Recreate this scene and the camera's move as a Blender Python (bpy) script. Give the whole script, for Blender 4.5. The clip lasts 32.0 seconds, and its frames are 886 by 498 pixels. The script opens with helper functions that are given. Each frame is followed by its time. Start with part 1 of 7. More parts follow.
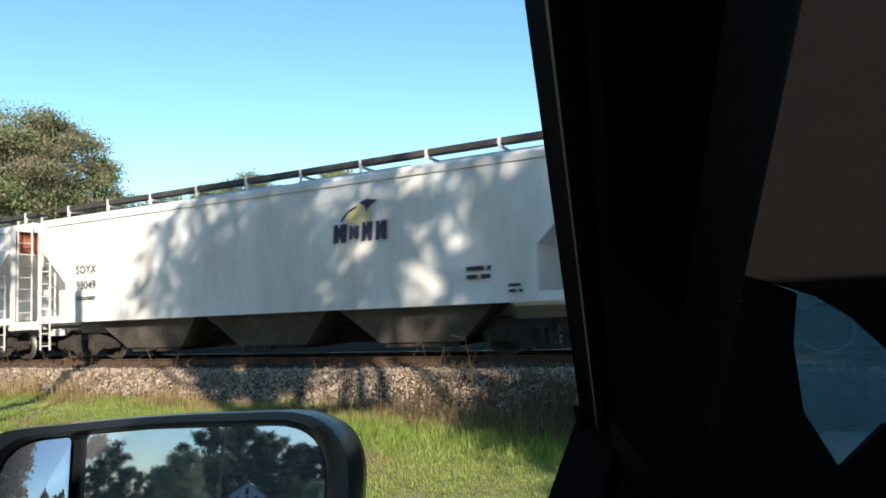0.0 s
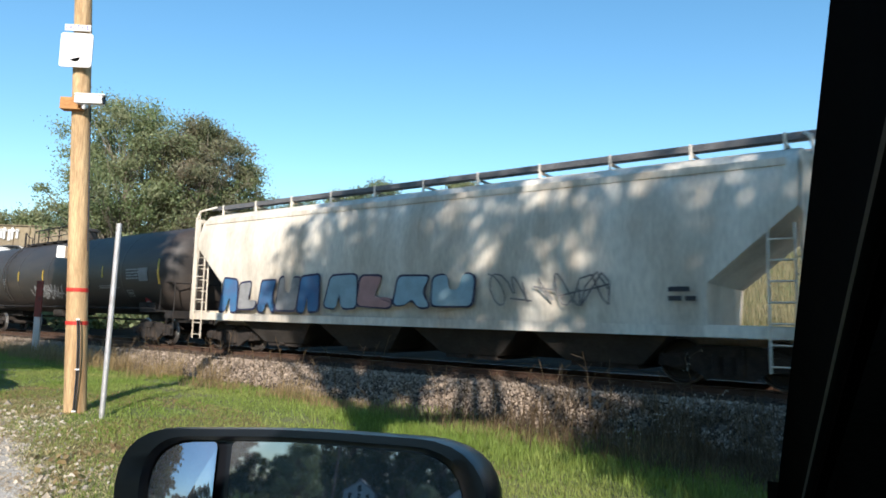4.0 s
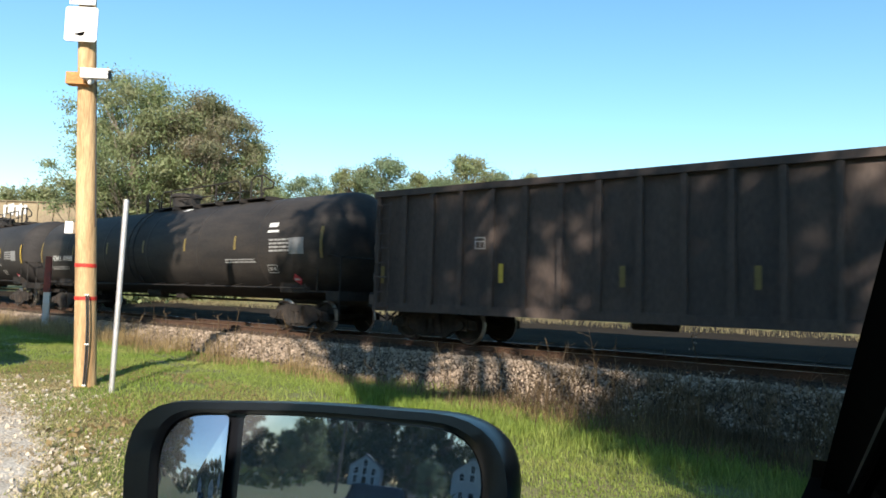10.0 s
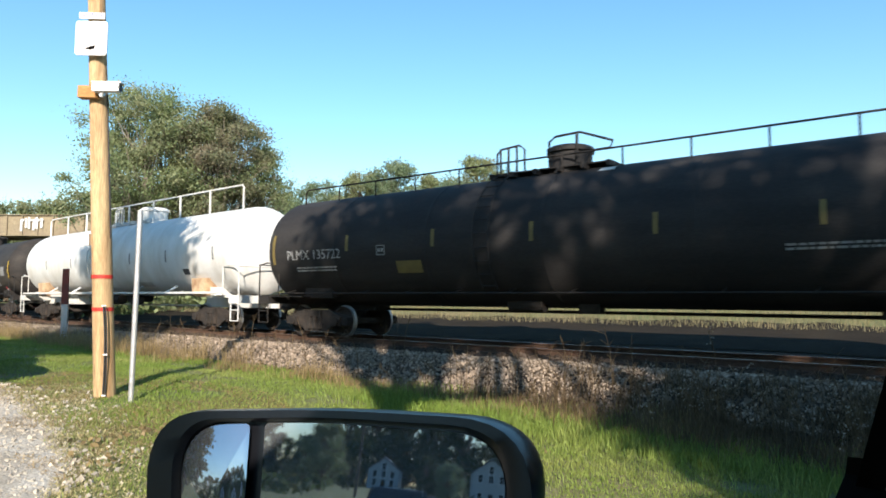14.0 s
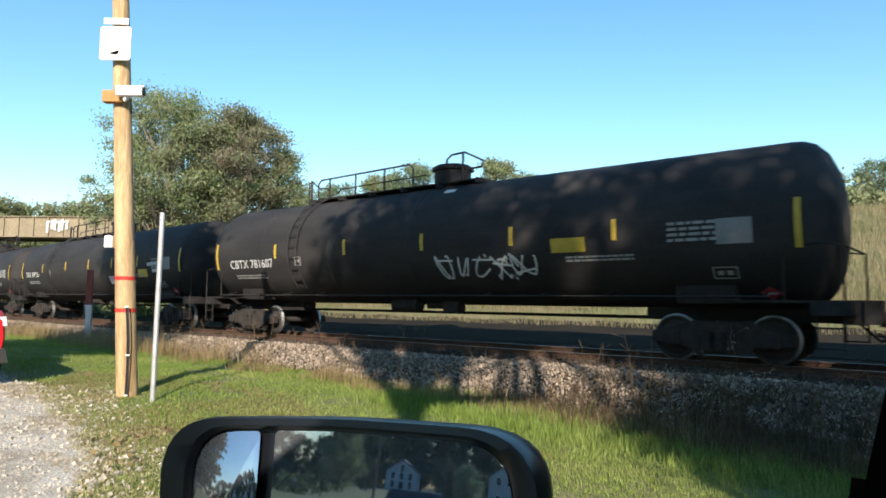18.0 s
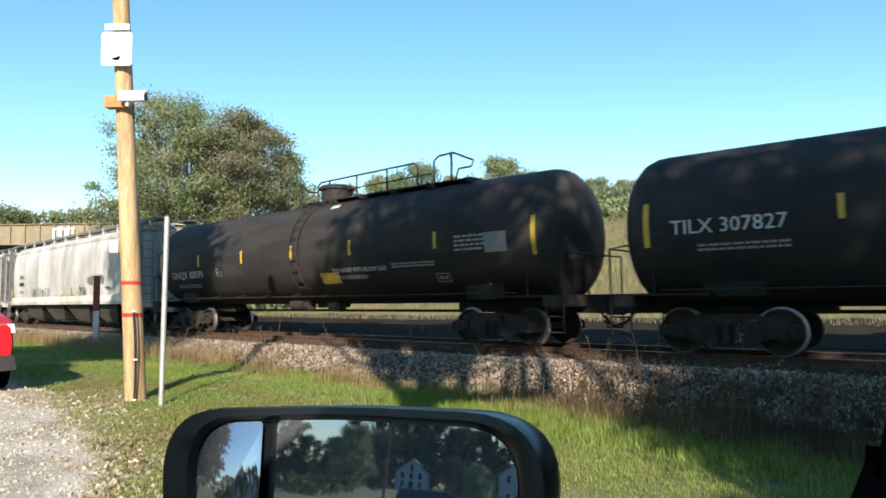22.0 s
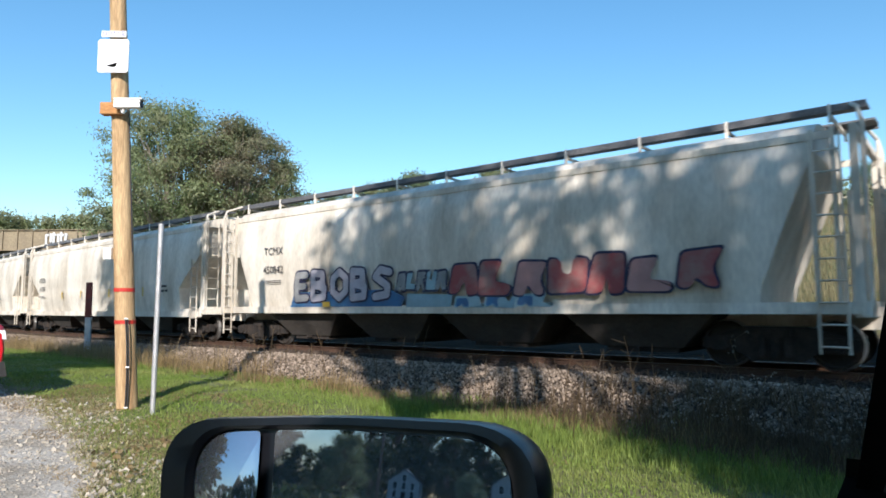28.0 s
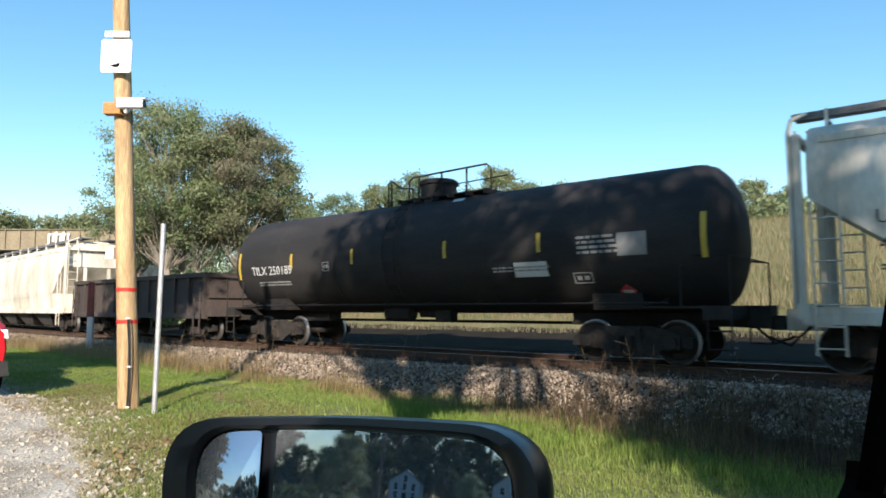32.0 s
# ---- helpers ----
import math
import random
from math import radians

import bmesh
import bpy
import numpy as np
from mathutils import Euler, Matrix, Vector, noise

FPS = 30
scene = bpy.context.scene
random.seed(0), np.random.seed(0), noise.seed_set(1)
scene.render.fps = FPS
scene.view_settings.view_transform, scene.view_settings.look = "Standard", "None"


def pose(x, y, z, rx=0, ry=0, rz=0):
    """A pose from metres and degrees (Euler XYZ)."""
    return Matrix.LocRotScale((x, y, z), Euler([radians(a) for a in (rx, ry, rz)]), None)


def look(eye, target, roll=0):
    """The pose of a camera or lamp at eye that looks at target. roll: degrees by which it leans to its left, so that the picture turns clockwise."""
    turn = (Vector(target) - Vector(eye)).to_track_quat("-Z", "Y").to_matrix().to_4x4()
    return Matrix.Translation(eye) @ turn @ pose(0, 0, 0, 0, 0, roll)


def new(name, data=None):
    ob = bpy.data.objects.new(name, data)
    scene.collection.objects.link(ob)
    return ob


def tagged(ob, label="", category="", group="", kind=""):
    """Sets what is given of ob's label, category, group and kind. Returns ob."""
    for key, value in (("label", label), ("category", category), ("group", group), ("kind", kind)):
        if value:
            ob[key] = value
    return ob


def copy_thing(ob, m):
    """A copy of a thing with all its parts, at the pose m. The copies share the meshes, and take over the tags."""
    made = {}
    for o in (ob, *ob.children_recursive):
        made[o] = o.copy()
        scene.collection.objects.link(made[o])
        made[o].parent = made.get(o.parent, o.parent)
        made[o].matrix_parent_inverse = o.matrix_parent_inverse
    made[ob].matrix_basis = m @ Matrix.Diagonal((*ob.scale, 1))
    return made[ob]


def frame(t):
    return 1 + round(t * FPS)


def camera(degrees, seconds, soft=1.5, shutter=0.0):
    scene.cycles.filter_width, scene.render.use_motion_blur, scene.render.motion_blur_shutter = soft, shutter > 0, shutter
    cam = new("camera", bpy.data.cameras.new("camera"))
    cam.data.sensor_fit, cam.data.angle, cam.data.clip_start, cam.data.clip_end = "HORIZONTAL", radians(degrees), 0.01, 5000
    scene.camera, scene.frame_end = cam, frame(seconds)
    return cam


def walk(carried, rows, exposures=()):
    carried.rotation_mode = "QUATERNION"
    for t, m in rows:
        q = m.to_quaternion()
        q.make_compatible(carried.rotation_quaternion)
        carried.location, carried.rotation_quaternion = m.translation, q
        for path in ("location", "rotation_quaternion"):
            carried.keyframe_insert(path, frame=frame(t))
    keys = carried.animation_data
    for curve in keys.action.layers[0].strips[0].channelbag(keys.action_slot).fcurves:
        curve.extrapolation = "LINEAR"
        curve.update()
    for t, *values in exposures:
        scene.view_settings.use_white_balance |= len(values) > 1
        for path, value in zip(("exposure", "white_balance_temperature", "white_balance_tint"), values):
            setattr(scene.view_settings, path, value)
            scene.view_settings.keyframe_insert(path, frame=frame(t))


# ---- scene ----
cam = camera(68.0, 32.0, soft=1.7, shutter=0.12)
PATH = [
    (0.0, pose(0.053, -0.028, 1.636, 94.93, 2.60, 24.95)),
    (0.5, pose(0.053, -0.031, 1.639, 94.96, 2.46, 24.65)),
    (1.0, pose(0.054, -0.031, 1.642, 94.99, 1.50, 24.41)),
    (1.5, pose(0.036, -0.026, 1.651, 95.35, -0.24, 27.07)),
    (2.0, pose(0.024, -0.024, 1.656, 95.47, -1.71, 30.89)),
    (2.5, pose(0.012, -0.016, 1.653, 95.76, -2.05, 32.95)),
    (3.0, pose(0.014, -0.017, 1.653, 95.99, -2.02, 34.31)),
    (3.5, pose(0.014, -0.015, 1.652, 96.07, -1.69, 35.03)),
    (5.5, pose(0.006, -0.012, 1.647, 95.75, -0.69, 34.75)),
    (6.0, pose(-0.002, -0.005, 1.644, 95.06, -0.72, 35.08)),
    (6.5, pose(-0.004, -0.006, 1.645, 94.66, -0.71, 35.52)),
    (7.0, pose(-0.005, -0.007, 1.647, 94.31, -1.27, 35.70)),
    (7.5, pose(-0.006, -0.008, 1.649, 94.12, -1.64, 35.75)),
    (8.0, pose(-0.006, -0.008, 1.649, 94.04, -1.88, 35.77)),
    (8.5, pose(-0.006, -0.006, 1.648, 94.07, -1.88, 35.72)),
    (9.0, pose(-0.006, -0.004, 1.647, 94.02, -1.92, 35.70)),
    (9.5, pose(-0.007, -0.003, 1.647, 94.07, -1.82, 35.67)),
    (10.0, pose(-0.007, -0.002, 1.646, 94.14, -1.76, 35.63)),
    (10.5, pose(-0.008, -0.000, 1.646, 94.19, -1.76, 35.67)),
    (11.0, pose(-0.003, -0.005, 1.648, 94.20, -1.76, 35.75)),
    (11.5, pose(-0.005, -0.003, 1.648, 94.27, -2.06, 35.85)),
    (12.0, pose(-0.006, -0.002, 1.648, 94.20, -1.97, 36.01)),
    (12.5, pose(-0.008, -0.001, 1.648, 94.13, -1.48, 36.29)),
    (13.0, pose(-0.010, -0.001, 1.648, 94.03, -0.90, 36.55)),
    (13.5, pose(-0.011, -0.001, 1.647, 94.10, -0.31, 36.74)),
    (14.0, pose(-0.012, -0.001, 1.647, 94.25, -0.21, 36.82)),
    (14.5, pose(-0.012, -0.001, 1.647, 94.23, -0.29, 36.80)),
    (16.5, pose(-0.009, 0.007, 1.651, 94.13, -0.49, 37.29)),
    (17.0, pose(0.015, 0.026, 1.660, 94.56, 1.75, 37.89)),
    (17.5, pose(-0.003, 0.002, 1.654, 94.82, 0.41, 38.23)),
    (18.0, pose(-0.003, 0.002, 1.654, 94.44, -0.49, 38.44)),
    (18.5, pose(-0.006, 0.006, 1.650, 94.01, -1.07, 38.45)),
    (19.0, pose(-0.009, 0.010, 1.645, 93.74, -0.86, 38.43)),
    (19.5, pose(-0.006, 0.010, 1.643, 93.61, -0.43, 38.52)),
    (20.0, pose(-0.004, 0.011, 1.641, 93.65, 0.50, 38.70)),
    (20.5, pose(-0.006, 0.012, 1.640, 93.85, 0.60, 38.89)),
    (21.0, pose(-0.008, 0.014, 1.640, 93.94, 0.92, 38.90)),
    (21.5, pose(-0.007, 0.013, 1.640, 94.16, 0.72, 38.99)),
    (22.0, pose(-0.006, 0.012, 1.641, 94.36, 0.68, 38.96)),
    (22.5, pose(-0.003, 0.006, 1.644, 94.53, 0.65, 39.02)),
    (23.0, pose(0.001, 0.001, 1.647, 94.70, 0.70, 39.06)),
    (23.5, pose(0.001, 0.000, 1.647, 94.93, 0.33, 39.11)),
    (24.0, pose(0.001, -0.000, 1.647, 95.15, -0.22, 39.00)),
    (24.5, pose(0.002, -0.001, 1.647, 95.22, -0.41, 38.89)),
    (25.0, pose(0.002, -0.002, 1.647, 95.30, -0.61, 38.75)),
    (25.5, pose(0.002, -0.001, 1.647, 95.25, -0.65, 38.51)),
    (27.5, pose(0.000, 0.000, 1.645, 95.21, 0.16, 38.37)),
    (28.0, pose(-0.000, 0.001, 1.644, 95.16, 0.25, 38.43)),
    (28.5, pose(-0.000, 0.001, 1.645, 95.07, 0.48, 38.53)),
    (29.0, pose(-0.001, 0.001, 1.645, 95.14, 0.51, 38.59)),
    (29.5, pose(-0.001, 0.001, 1.646, 95.09, 0.49, 38.56)),
    (30.0, pose(-0.001, 0.001, 1.646, 95.05, 0.04, 38.55)),
    (30.5, pose(-0.001, 0.001, 1.646, 95.06, -0.19, 38.47)),
    (31.0, pose(0.000, 0.000, 1.645, 95.20, 0.03, 38.51)),
    (31.5, pose(0.001, 0.000, 1.645, 95.18, 0.04, 38.53)),
    (32.0, pose(0.001, 0.000, 1.644, 95.23, 0.04, 38.57)),
]
# the film camera's own changes of exposure and white balance
EXPOSURE = [(0.0, 1.02, 6600, 12), (1.2, 1.0, 6600, 12), (2.2, 0.84, 6290, 12), (3.2, 0.66, 6090, 12), (6.0, 0.74, 6260, 12), (7.2, 0.62, 6090, 12), (8.0, 0.8, 6400, 11), (10.0, 0.94, 6600, 11), (14.0, 0.9, 6450, 11), (17.0, 0.96, 6700, 11), (18.0, 0.88, 6450, 11), (20.0, 0.96, 6600, 11), (22.5, 0.9, 6450, 11), (24.0, 0.7, 6120, 12), (29.0, 0.56, 5900, 13), (31.3, 0.54, 5850, 13), (32.0, 0.82, 6350, 12)]
walk(cam, PATH, EXPOSURE)

# ---------------------------------------------------------------- light
SUN_EL, SUN_DIR = radians(27), Vector((0.64, -0.77, 0)).normalized()
world = bpy.data.worlds.new("sky")
scene.world = world
world.use_nodes = True
wn = world.node_tree
sky = wn.nodes.new("ShaderNodeTexSky")
sky.sky_type = "NISHITA"
sky.sun_disc = False
sky.sun_elevation = SUN_EL
sky.sun_rotation = math.atan2(SUN_DIR.x, SUN_DIR.y)
sky.air_density, sky.dust_density, sky.ozone_density = 1.2, 0.12, 2.6
wn.nodes["Background"].inputs["Strength"].default_value = 0.118
tone = wn.nodes.new("ShaderNodeHueSaturation")
tone.inputs["Hue"].default_value = 0.488
tone.inputs["Saturation"].default_value = 1.18
wn.links.new(sky.outputs[0], tone.inputs["Color"])
wn.links.new(tone.outputs[0], wn.nodes["Background"].inputs["Color"])
sun_data = bpy.data.lights.new("sun", "SUN")
sun_data.energy, sun_data.angle, sun_data.color = 5.0, radians(0.55), (1.0, 0.9, 0.76)
sun = new("sun", sun_data)
sun_to = SUN_DIR * math.cos(SUN_EL) + Vector((0, 0, math.sin(SUN_EL)))
sun.matrix_world = look(sun_to * 60, (0, 0, 0))

# ---------------------------------------------------------------- materials


def material(name, colour, rough=0.6, metal=0.0, second=None, scale=6.0, amount=0.5, fine=60.0, grain=0.12,
             bump=0.02, stretch=(1, 1, 1), jitter=0.0, island=0.0, coords="Object", spec=0.5, detail=6.0):
    """A surface with a coarse stain towards a second colour, a fine grain and a relief."""
    m = bpy.data.materials.new(name)
    m.use_nodes = True
    nt = m.node_tree
    b = nt.nodes["Principled BSDF"]
    b.inputs["Roughness"].default_value = rough
    b.inputs["Metallic"].default_value = metal
    b.inputs["Specular IOR Level"].default_value = spec
    tc = nt.nodes.new("ShaderNodeTexCoord")
    mp = nt.nodes.new("ShaderNodeMapping")
    mp.inputs["Scale"].default_value = stretch
    nt.links.new(tc.outputs[coords], mp.inputs[0])
    big = nt.nodes.new("ShaderNodeTexNoise")
    big.inputs["Scale"].default_value = scale
    big.inputs["Detail"].default_value = detail
    big.inputs["Roughness"].default_value = 0.6
    nt.links.new(mp.outputs[0], big.inputs["Vector"])
    ramp = nt.nodes.new("ShaderNodeMapRange")
    ramp.inputs["From Min"].default_value, ramp.inputs["From Max"].default_value = 0.4, 0.68
    ramp.inputs["To Max"].default_value = amount
    nt.links.new(big.outputs["Fac"], ramp.inputs["Value"])
    mix = nt.nodes.new("ShaderNodeMix")
    mix.data_type = "RGBA"
    mix.inputs["A"].default_value = (*colour, 1)
    mix.inputs["B"].default_value = (*(second or [c * 0.6 for c in colour]), 1)
    nt.links.new(ramp.outputs[0], mix.inputs["Factor"])
    small = nt.nodes.new("ShaderNodeTexNoise")
    small.inputs["Scale"].default_value = fine
    small.inputs["Detail"].default_value = 3.0
    nt.links.new(mp.outputs[0], small.inputs["Vector"])
    val = nt.nodes.new("ShaderNodeMapRange")
    val.inputs["From Min"].default_value, val.inputs["From Max"].default_value = 0.25, 0.75
    val.inputs["To Min"].default_value, val.inputs["To Max"].default_value = 1 - grain, 1 + grain
    nt.links.new(small.outputs["Fac"], val.inputs["Value"])
    fac = val.outputs[0]
    for width, node, out in ((jitter, "ShaderNodeObjectInfo", "Random"), (island, "ShaderNodeNewGeometry", "Random Per Island")):
        if width:
            src = nt.nodes.new(node)
            rng = nt.nodes.new("ShaderNodeMapRange")
            rng.inputs["To Min"].default_value, rng.inputs["To Max"].default_value = 1 - width, 1 + width
            nt.links.new(src.outputs[out], rng.inputs["Value"])
            mul = nt.nodes.new("ShaderNodeMath")
            mul.operation = "MULTIPLY"
            nt.links.new(fac, mul.inputs[0])
            nt.links.new(rng.outputs[0], mul.inputs[1])
            fac = mul.outputs[0]
    hsv = nt.nodes.new("ShaderNodeHueSaturation")
    nt.links.new(mix.outputs["Result"], hsv.inputs["Color"])
    nt.links.new(fac, hsv.inputs["Value"])
    nt.links.new(hsv.outputs[0], b.inputs["Base Color"])
    if bump:
        bp = nt.nodes.new("ShaderNodeBump")
        bp.inputs["Distance"].default_value = bump
        bp.inputs["Strength"].default_value = 0.6
        nt.links.new(small.outputs["Fac"], bp.inputs["Height"])
        nt.links.new(bp.outputs[0], b.inputs["Normal"])
    return m


def leaf_material(name, colour, second, island=0.35):
    m = material(name, colour, 0.55, 0, second, 0.5, 0.9, 8, 0.1, 0, island=island, spec=0.3)
    nt = m.node_tree
    b = nt.nodes["Principled BSDF"]
    tr = nt.nodes.new("ShaderNodeBsdfTranslucent")
    mixer = nt.nodes.new("ShaderNodeMixShader")
    mixer.inputs[0].default_value = 0.45
    nt.links.new(b.inputs["Base Color"].links[0].from_socket, tr.inputs["Color"])
    nt.links.new(b.outputs[0], mixer.inputs[1])
    nt.links.new(tr.outputs[0], mixer.inputs[2])
    nt.links.new(mixer.outputs[0], nt.nodes["Material Output"].inputs["Surface"])
    return m


LEAF = leaf_material("leaf_green", (0.195, 0.25, 0.11), (0.27, 0.265, 0.16))
LEAF_DARK = leaf_material("leaf_dark", (0.055, 0.08, 0.03), (0.09, 0.085, 0.04))
LEAF_RUST = leaf_material("leaf_rust", (0.17, 0.195, 0.1), (0.25, 0.19, 0.145))
LEAF_YELLOW = leaf_material("leaf_yellow", (0.2, 0.24, 0.11), (0.27, 0.26, 0.15))
BLADE = leaf_material("grass_blade", (0.19, 0.27, 0.05), (0.3, 0.32, 0.1), 0.4)
PALE_STRAW = leaf_material("pale_straw", (0.5, 0.43, 0.26), (0.4, 0.36, 0.17), 0.4)
STRAW = leaf_material("straw_blade", (0.34, 0.25, 0.12), (0.24, 0.17, 0.09), 0.35)
LEAF_FAR = leaf_material("leaf_far", (0.16, 0.22, 0.12), (0.21, 0.24, 0.15))
BROWN_WEED = leaf_material("withered_weed", (0.17, 0.12, 0.07), (0.11, 0.08, 0.05), 0.35)
REED = leaf_material("reed_blade", (0.31, 0.255, 0.145), (0.2, 0.195, 0.09), 0.3)
BARK = material("bark", (0.16, 0.12, 0.085), 0.9, second=(0.09, 0.07, 0.05), scale=3, fine=18, grain=0.3, bump=0.05, stretch=(1, 1, 0.25))
BARK_PALE = material("pale_bark", (0.26, 0.22, 0.175), 0.9, second=(0.14, 0.11, 0.085), scale=3, fine=18, grain=0.3, bump=0.04, stretch=(1, 1, 0.25))
SOIL = material("meadow_soil", (0.12, 0.14, 0.045), 0.95, second=(0.19, 0.145, 0.075), scale=0.35, amount=0.8, fine=14, grain=0.3, bump=0.04)
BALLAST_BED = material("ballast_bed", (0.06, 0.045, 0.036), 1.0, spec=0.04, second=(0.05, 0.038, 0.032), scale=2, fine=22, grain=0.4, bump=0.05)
STONE = material("ballast_stone", (0.27, 0.215, 0.165), 0.95, spec=0.1, second=(0.12, 0.09, 0.07), scale=1.5, amount=0.6, fine=40, grain=0.2, bump=0.01, island=0.62)
GRAVEL = material("drive_gravel", (0.47, 0.43, 0.37), 0.95, second=(0.25, 0.21, 0.155), scale=1.3, amount=0.9, fine=34, grain=0.42, bump=0.04)
PEBBLE = material("drive_pebble", (0.37, 0.33, 0.27), 0.9, second=(0.25, 0.21, 0.16), scale=2, amount=0.5, fine=30, grain=0.15, bump=0.01, island=0.3)
DARK_STONE = material("dark_ballast_stone", (0.075, 0.056, 0.043), 1.0, spec=0.05, second=(0.05, 0.04, 0.034), scale=1.5, amount=0.6, fine=40, grain=0.2, bump=0.01, island=0.4)
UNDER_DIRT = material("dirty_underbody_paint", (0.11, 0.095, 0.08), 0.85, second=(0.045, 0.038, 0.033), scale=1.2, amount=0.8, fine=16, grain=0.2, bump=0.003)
# near-black soil colour that stands in for the train's shadow
SHADE_SOIL = material("shaded_soil", (0.024, 0.02, 0.016), 1.0, spec=0.05, second=(0.045, 0.036, 0.025), scale=0.8, amount=0.7, fine=20, grain=0.35, bump=0.03)
ASPHALT = material("road_asphalt", (0.06, 0.058, 0.056), 0.9, second=(0.085, 0.08, 0.072), scale=0.5, amount=0.7, fine=40, grain=0.25, bump=0.006)
RUST_RAIL = material("rail_rust", (0.10, 0.055, 0.035), 0.8, 0.3, (0.05, 0.03, 0.02), 8, 0.5)
RAIL_TOP = material("rail_polished", (0.45, 0.43, 0.42), 0.35, 0.9, scale=10, amount=0.3)
TIE = material("tie_wood", (0.05, 0.038, 0.03), 1.0, spec=0.05, second=(0.085, 0.065, 0.05), scale=5, fine=30, grain=0.3, stretch=(1, 0.2, 1), jitter=0.2)
BLACK_PAINT = material("black_paint", (0.027, 0.0255, 0.026), 0.65, 0, (0.047, 0.043, 0.041), 0.7, 0.7, 25, 0.2, 0.002, (0.5, 1, 2.2), spec=0.12)
BLACK_WORN = material("black_worn_paint", (0.027, 0.025, 0.0245), 0.62, 0, (0.054, 0.046, 0.04), 0.8, 0.8, 25, 0.25, 0.002, (0.5, 1, 2.2), spec=0.12)
BROWN_TANK = material("brown_black_paint", (0.028, 0.024, 0.022), 0.55, 0, (0.055, 0.042, 0.034), 0.8, 0.8, 25, 0.25, 0.002, (0.5, 1, 2.2))
# darker, greyer white for the last of the bean hoppers
DULL_WHITE = material("dull_white_paint", (0.5, 0.505, 0.51), 0.6, 0, (0.34, 0.32, 0.29), 0.8, 0.8, 20, 0.1, 0.002, (1.3, 1, 0.35))
WHITE_CAR = material("white_car_paint", (0.65, 0.65, 0.64), 0.55, 0, (0.46, 0.43, 0.38), 0.8, 0.75, 20, 0.06, 0.002, (1.3, 1, 0.35))
GREY_CAR = material("grey_car_paint", (0.5, 0.49, 0.465), 0.6, 0, (0.27, 0.25, 0.225), 0.8, 0.95, 14, 0.15, 0.002, (1.3, 1, 0.35))
TAN_CAR = material("tan_car_paint", (0.735, 0.68, 0.585), 0.6, 0, (0.4, 0.335, 0.25), 0.8, 0.85, 14, 0.15, 0.002, (1.3, 1, 0.35))
BROWN_CAR = material("brown_gondola_paint", (0.07, 0.051, 0.043), 0.8, 0, (0.03, 0.024, 0.024), 0.8, 0.8, 18, 0.25, 0.004, (1.2, 1, 0.4))
GREY_GON = material("grey_gondola_paint", (0.075, 0.07, 0.068), 0.75, 0, (0.16, 0.12, 0.08), 0.6, 0.7, 18, 0.25, 0.004, (1.2, 1, 0.4))
TRUCK_STEEL = material("truck_steel", (0.018, 0.015, 0.013), 0.95, 0.0, (0.055, 0.04, 0.031), 5, 0.7, 40, 0.2, 0.004)
WHEEL_STEEL = material("wheel_steel", (0.028, 0.022, 0.018), 0.85, 0.0, (0.06, 0.046, 0.036), 6, 0.6)
TREAD_STEEL = material("tread_steel", (0.5, 0.48, 0.46), 0.35, 0.9, scale=8, amount=0.3)
DARK_STEEL = material("dark_steel", (0.035, 0.033, 0.032), 0.6, 0.2, (0.07, 0.055, 0.045), 4, 0.6)
TANK_STEEL = material("black_steel_fittings", (0.02, 0.019, 0.019), 0.7, 0, (0.045, 0.036, 0.03), 4, 0.6, spec=0.2)
# UNDER_DIRT halved: shade under the four-bay hoppers put into the paint
UNDER_SHADED = material("shaded_underbody_paint", (0.055, 0.046, 0.038), 0.9, second=(0.025, 0.021, 0.018), scale=1.2, amount=0.8, fine=16, grain=0.25, bump=0.003)
YELLOW = material("yellow_reflective_tape", (0.52, 0.35, 0.035), 0.5, scale=8, amount=0.35)
DULL_YELLOW = material("dirty_reflective_tape", (0.17, 0.125, 0.035), 0.65, scale=8, amount=0.5)
DIM_INK = material("dusty_white_lettering", (0.3, 0.3, 0.295), 0.7, second=(0.16, 0.16, 0.155), scale=8, amount=0.6)
WHITE_INK = material("white_lettering", (0.6, 0.6, 0.59), 0.6, second=(0.5, 0.5, 0.48), scale=8, amount=0.4)
BLACK_INK = material("black_lettering", (0.03, 0.03, 0.035), 0.6, scale=8, amount=0.3)
POLE_WOOD = material("pole_wood", (0.53, 0.375, 0.205), 0.85, 0, (0.3, 0.18, 0.085), 3.2, 0.95, 34, 0.34, 0.014, (2.5, 2.5, 0.14))
BLOCK_WOOD = material("sawn_block_wood", (0.45, 0.23, 0.085), 0.85, 0, (0.3, 0.14, 0.05), 4, 0.8, 40, 0.25, 0.006, (0.4, 2, 2))
RED_BAND = material("red_band", (0.5, 0.03, 0.02), 0.6, scale=10, amount=0.3)
GALVANISED = material("galvanised_steel", (0.55, 0.55, 0.56), 0.45, 0.6, (0.4, 0.4, 0.4), 5, 0.5)
WHITE_PLASTIC = material("white_plastic", (0.8, 0.8, 0.8), 0.4, second=(0.68, 0.68, 0.66), scale=4, amount=0.4, bump=0)
RUSTED = material("rusted_steel", (0.24, 0.05, 0.035), 0.9, second=(0.09, 0.05, 0.035), scale=6, amount=0.7)
GIRDER = material("girder_paint", (0.25, 0.2, 0.125), 0.8, 0, (0.15, 0.115, 0.08), 0.5, 0.8, 6, 0.2)
RUSTY_CREAM = material("rust_stained_cream_paint", (0.5, 0.36, 0.22), 0.8, second=(0.2, 0.085, 0.035), scale=2.5, amount=0.9, fine=20, grain=0.2, bump=0.003)
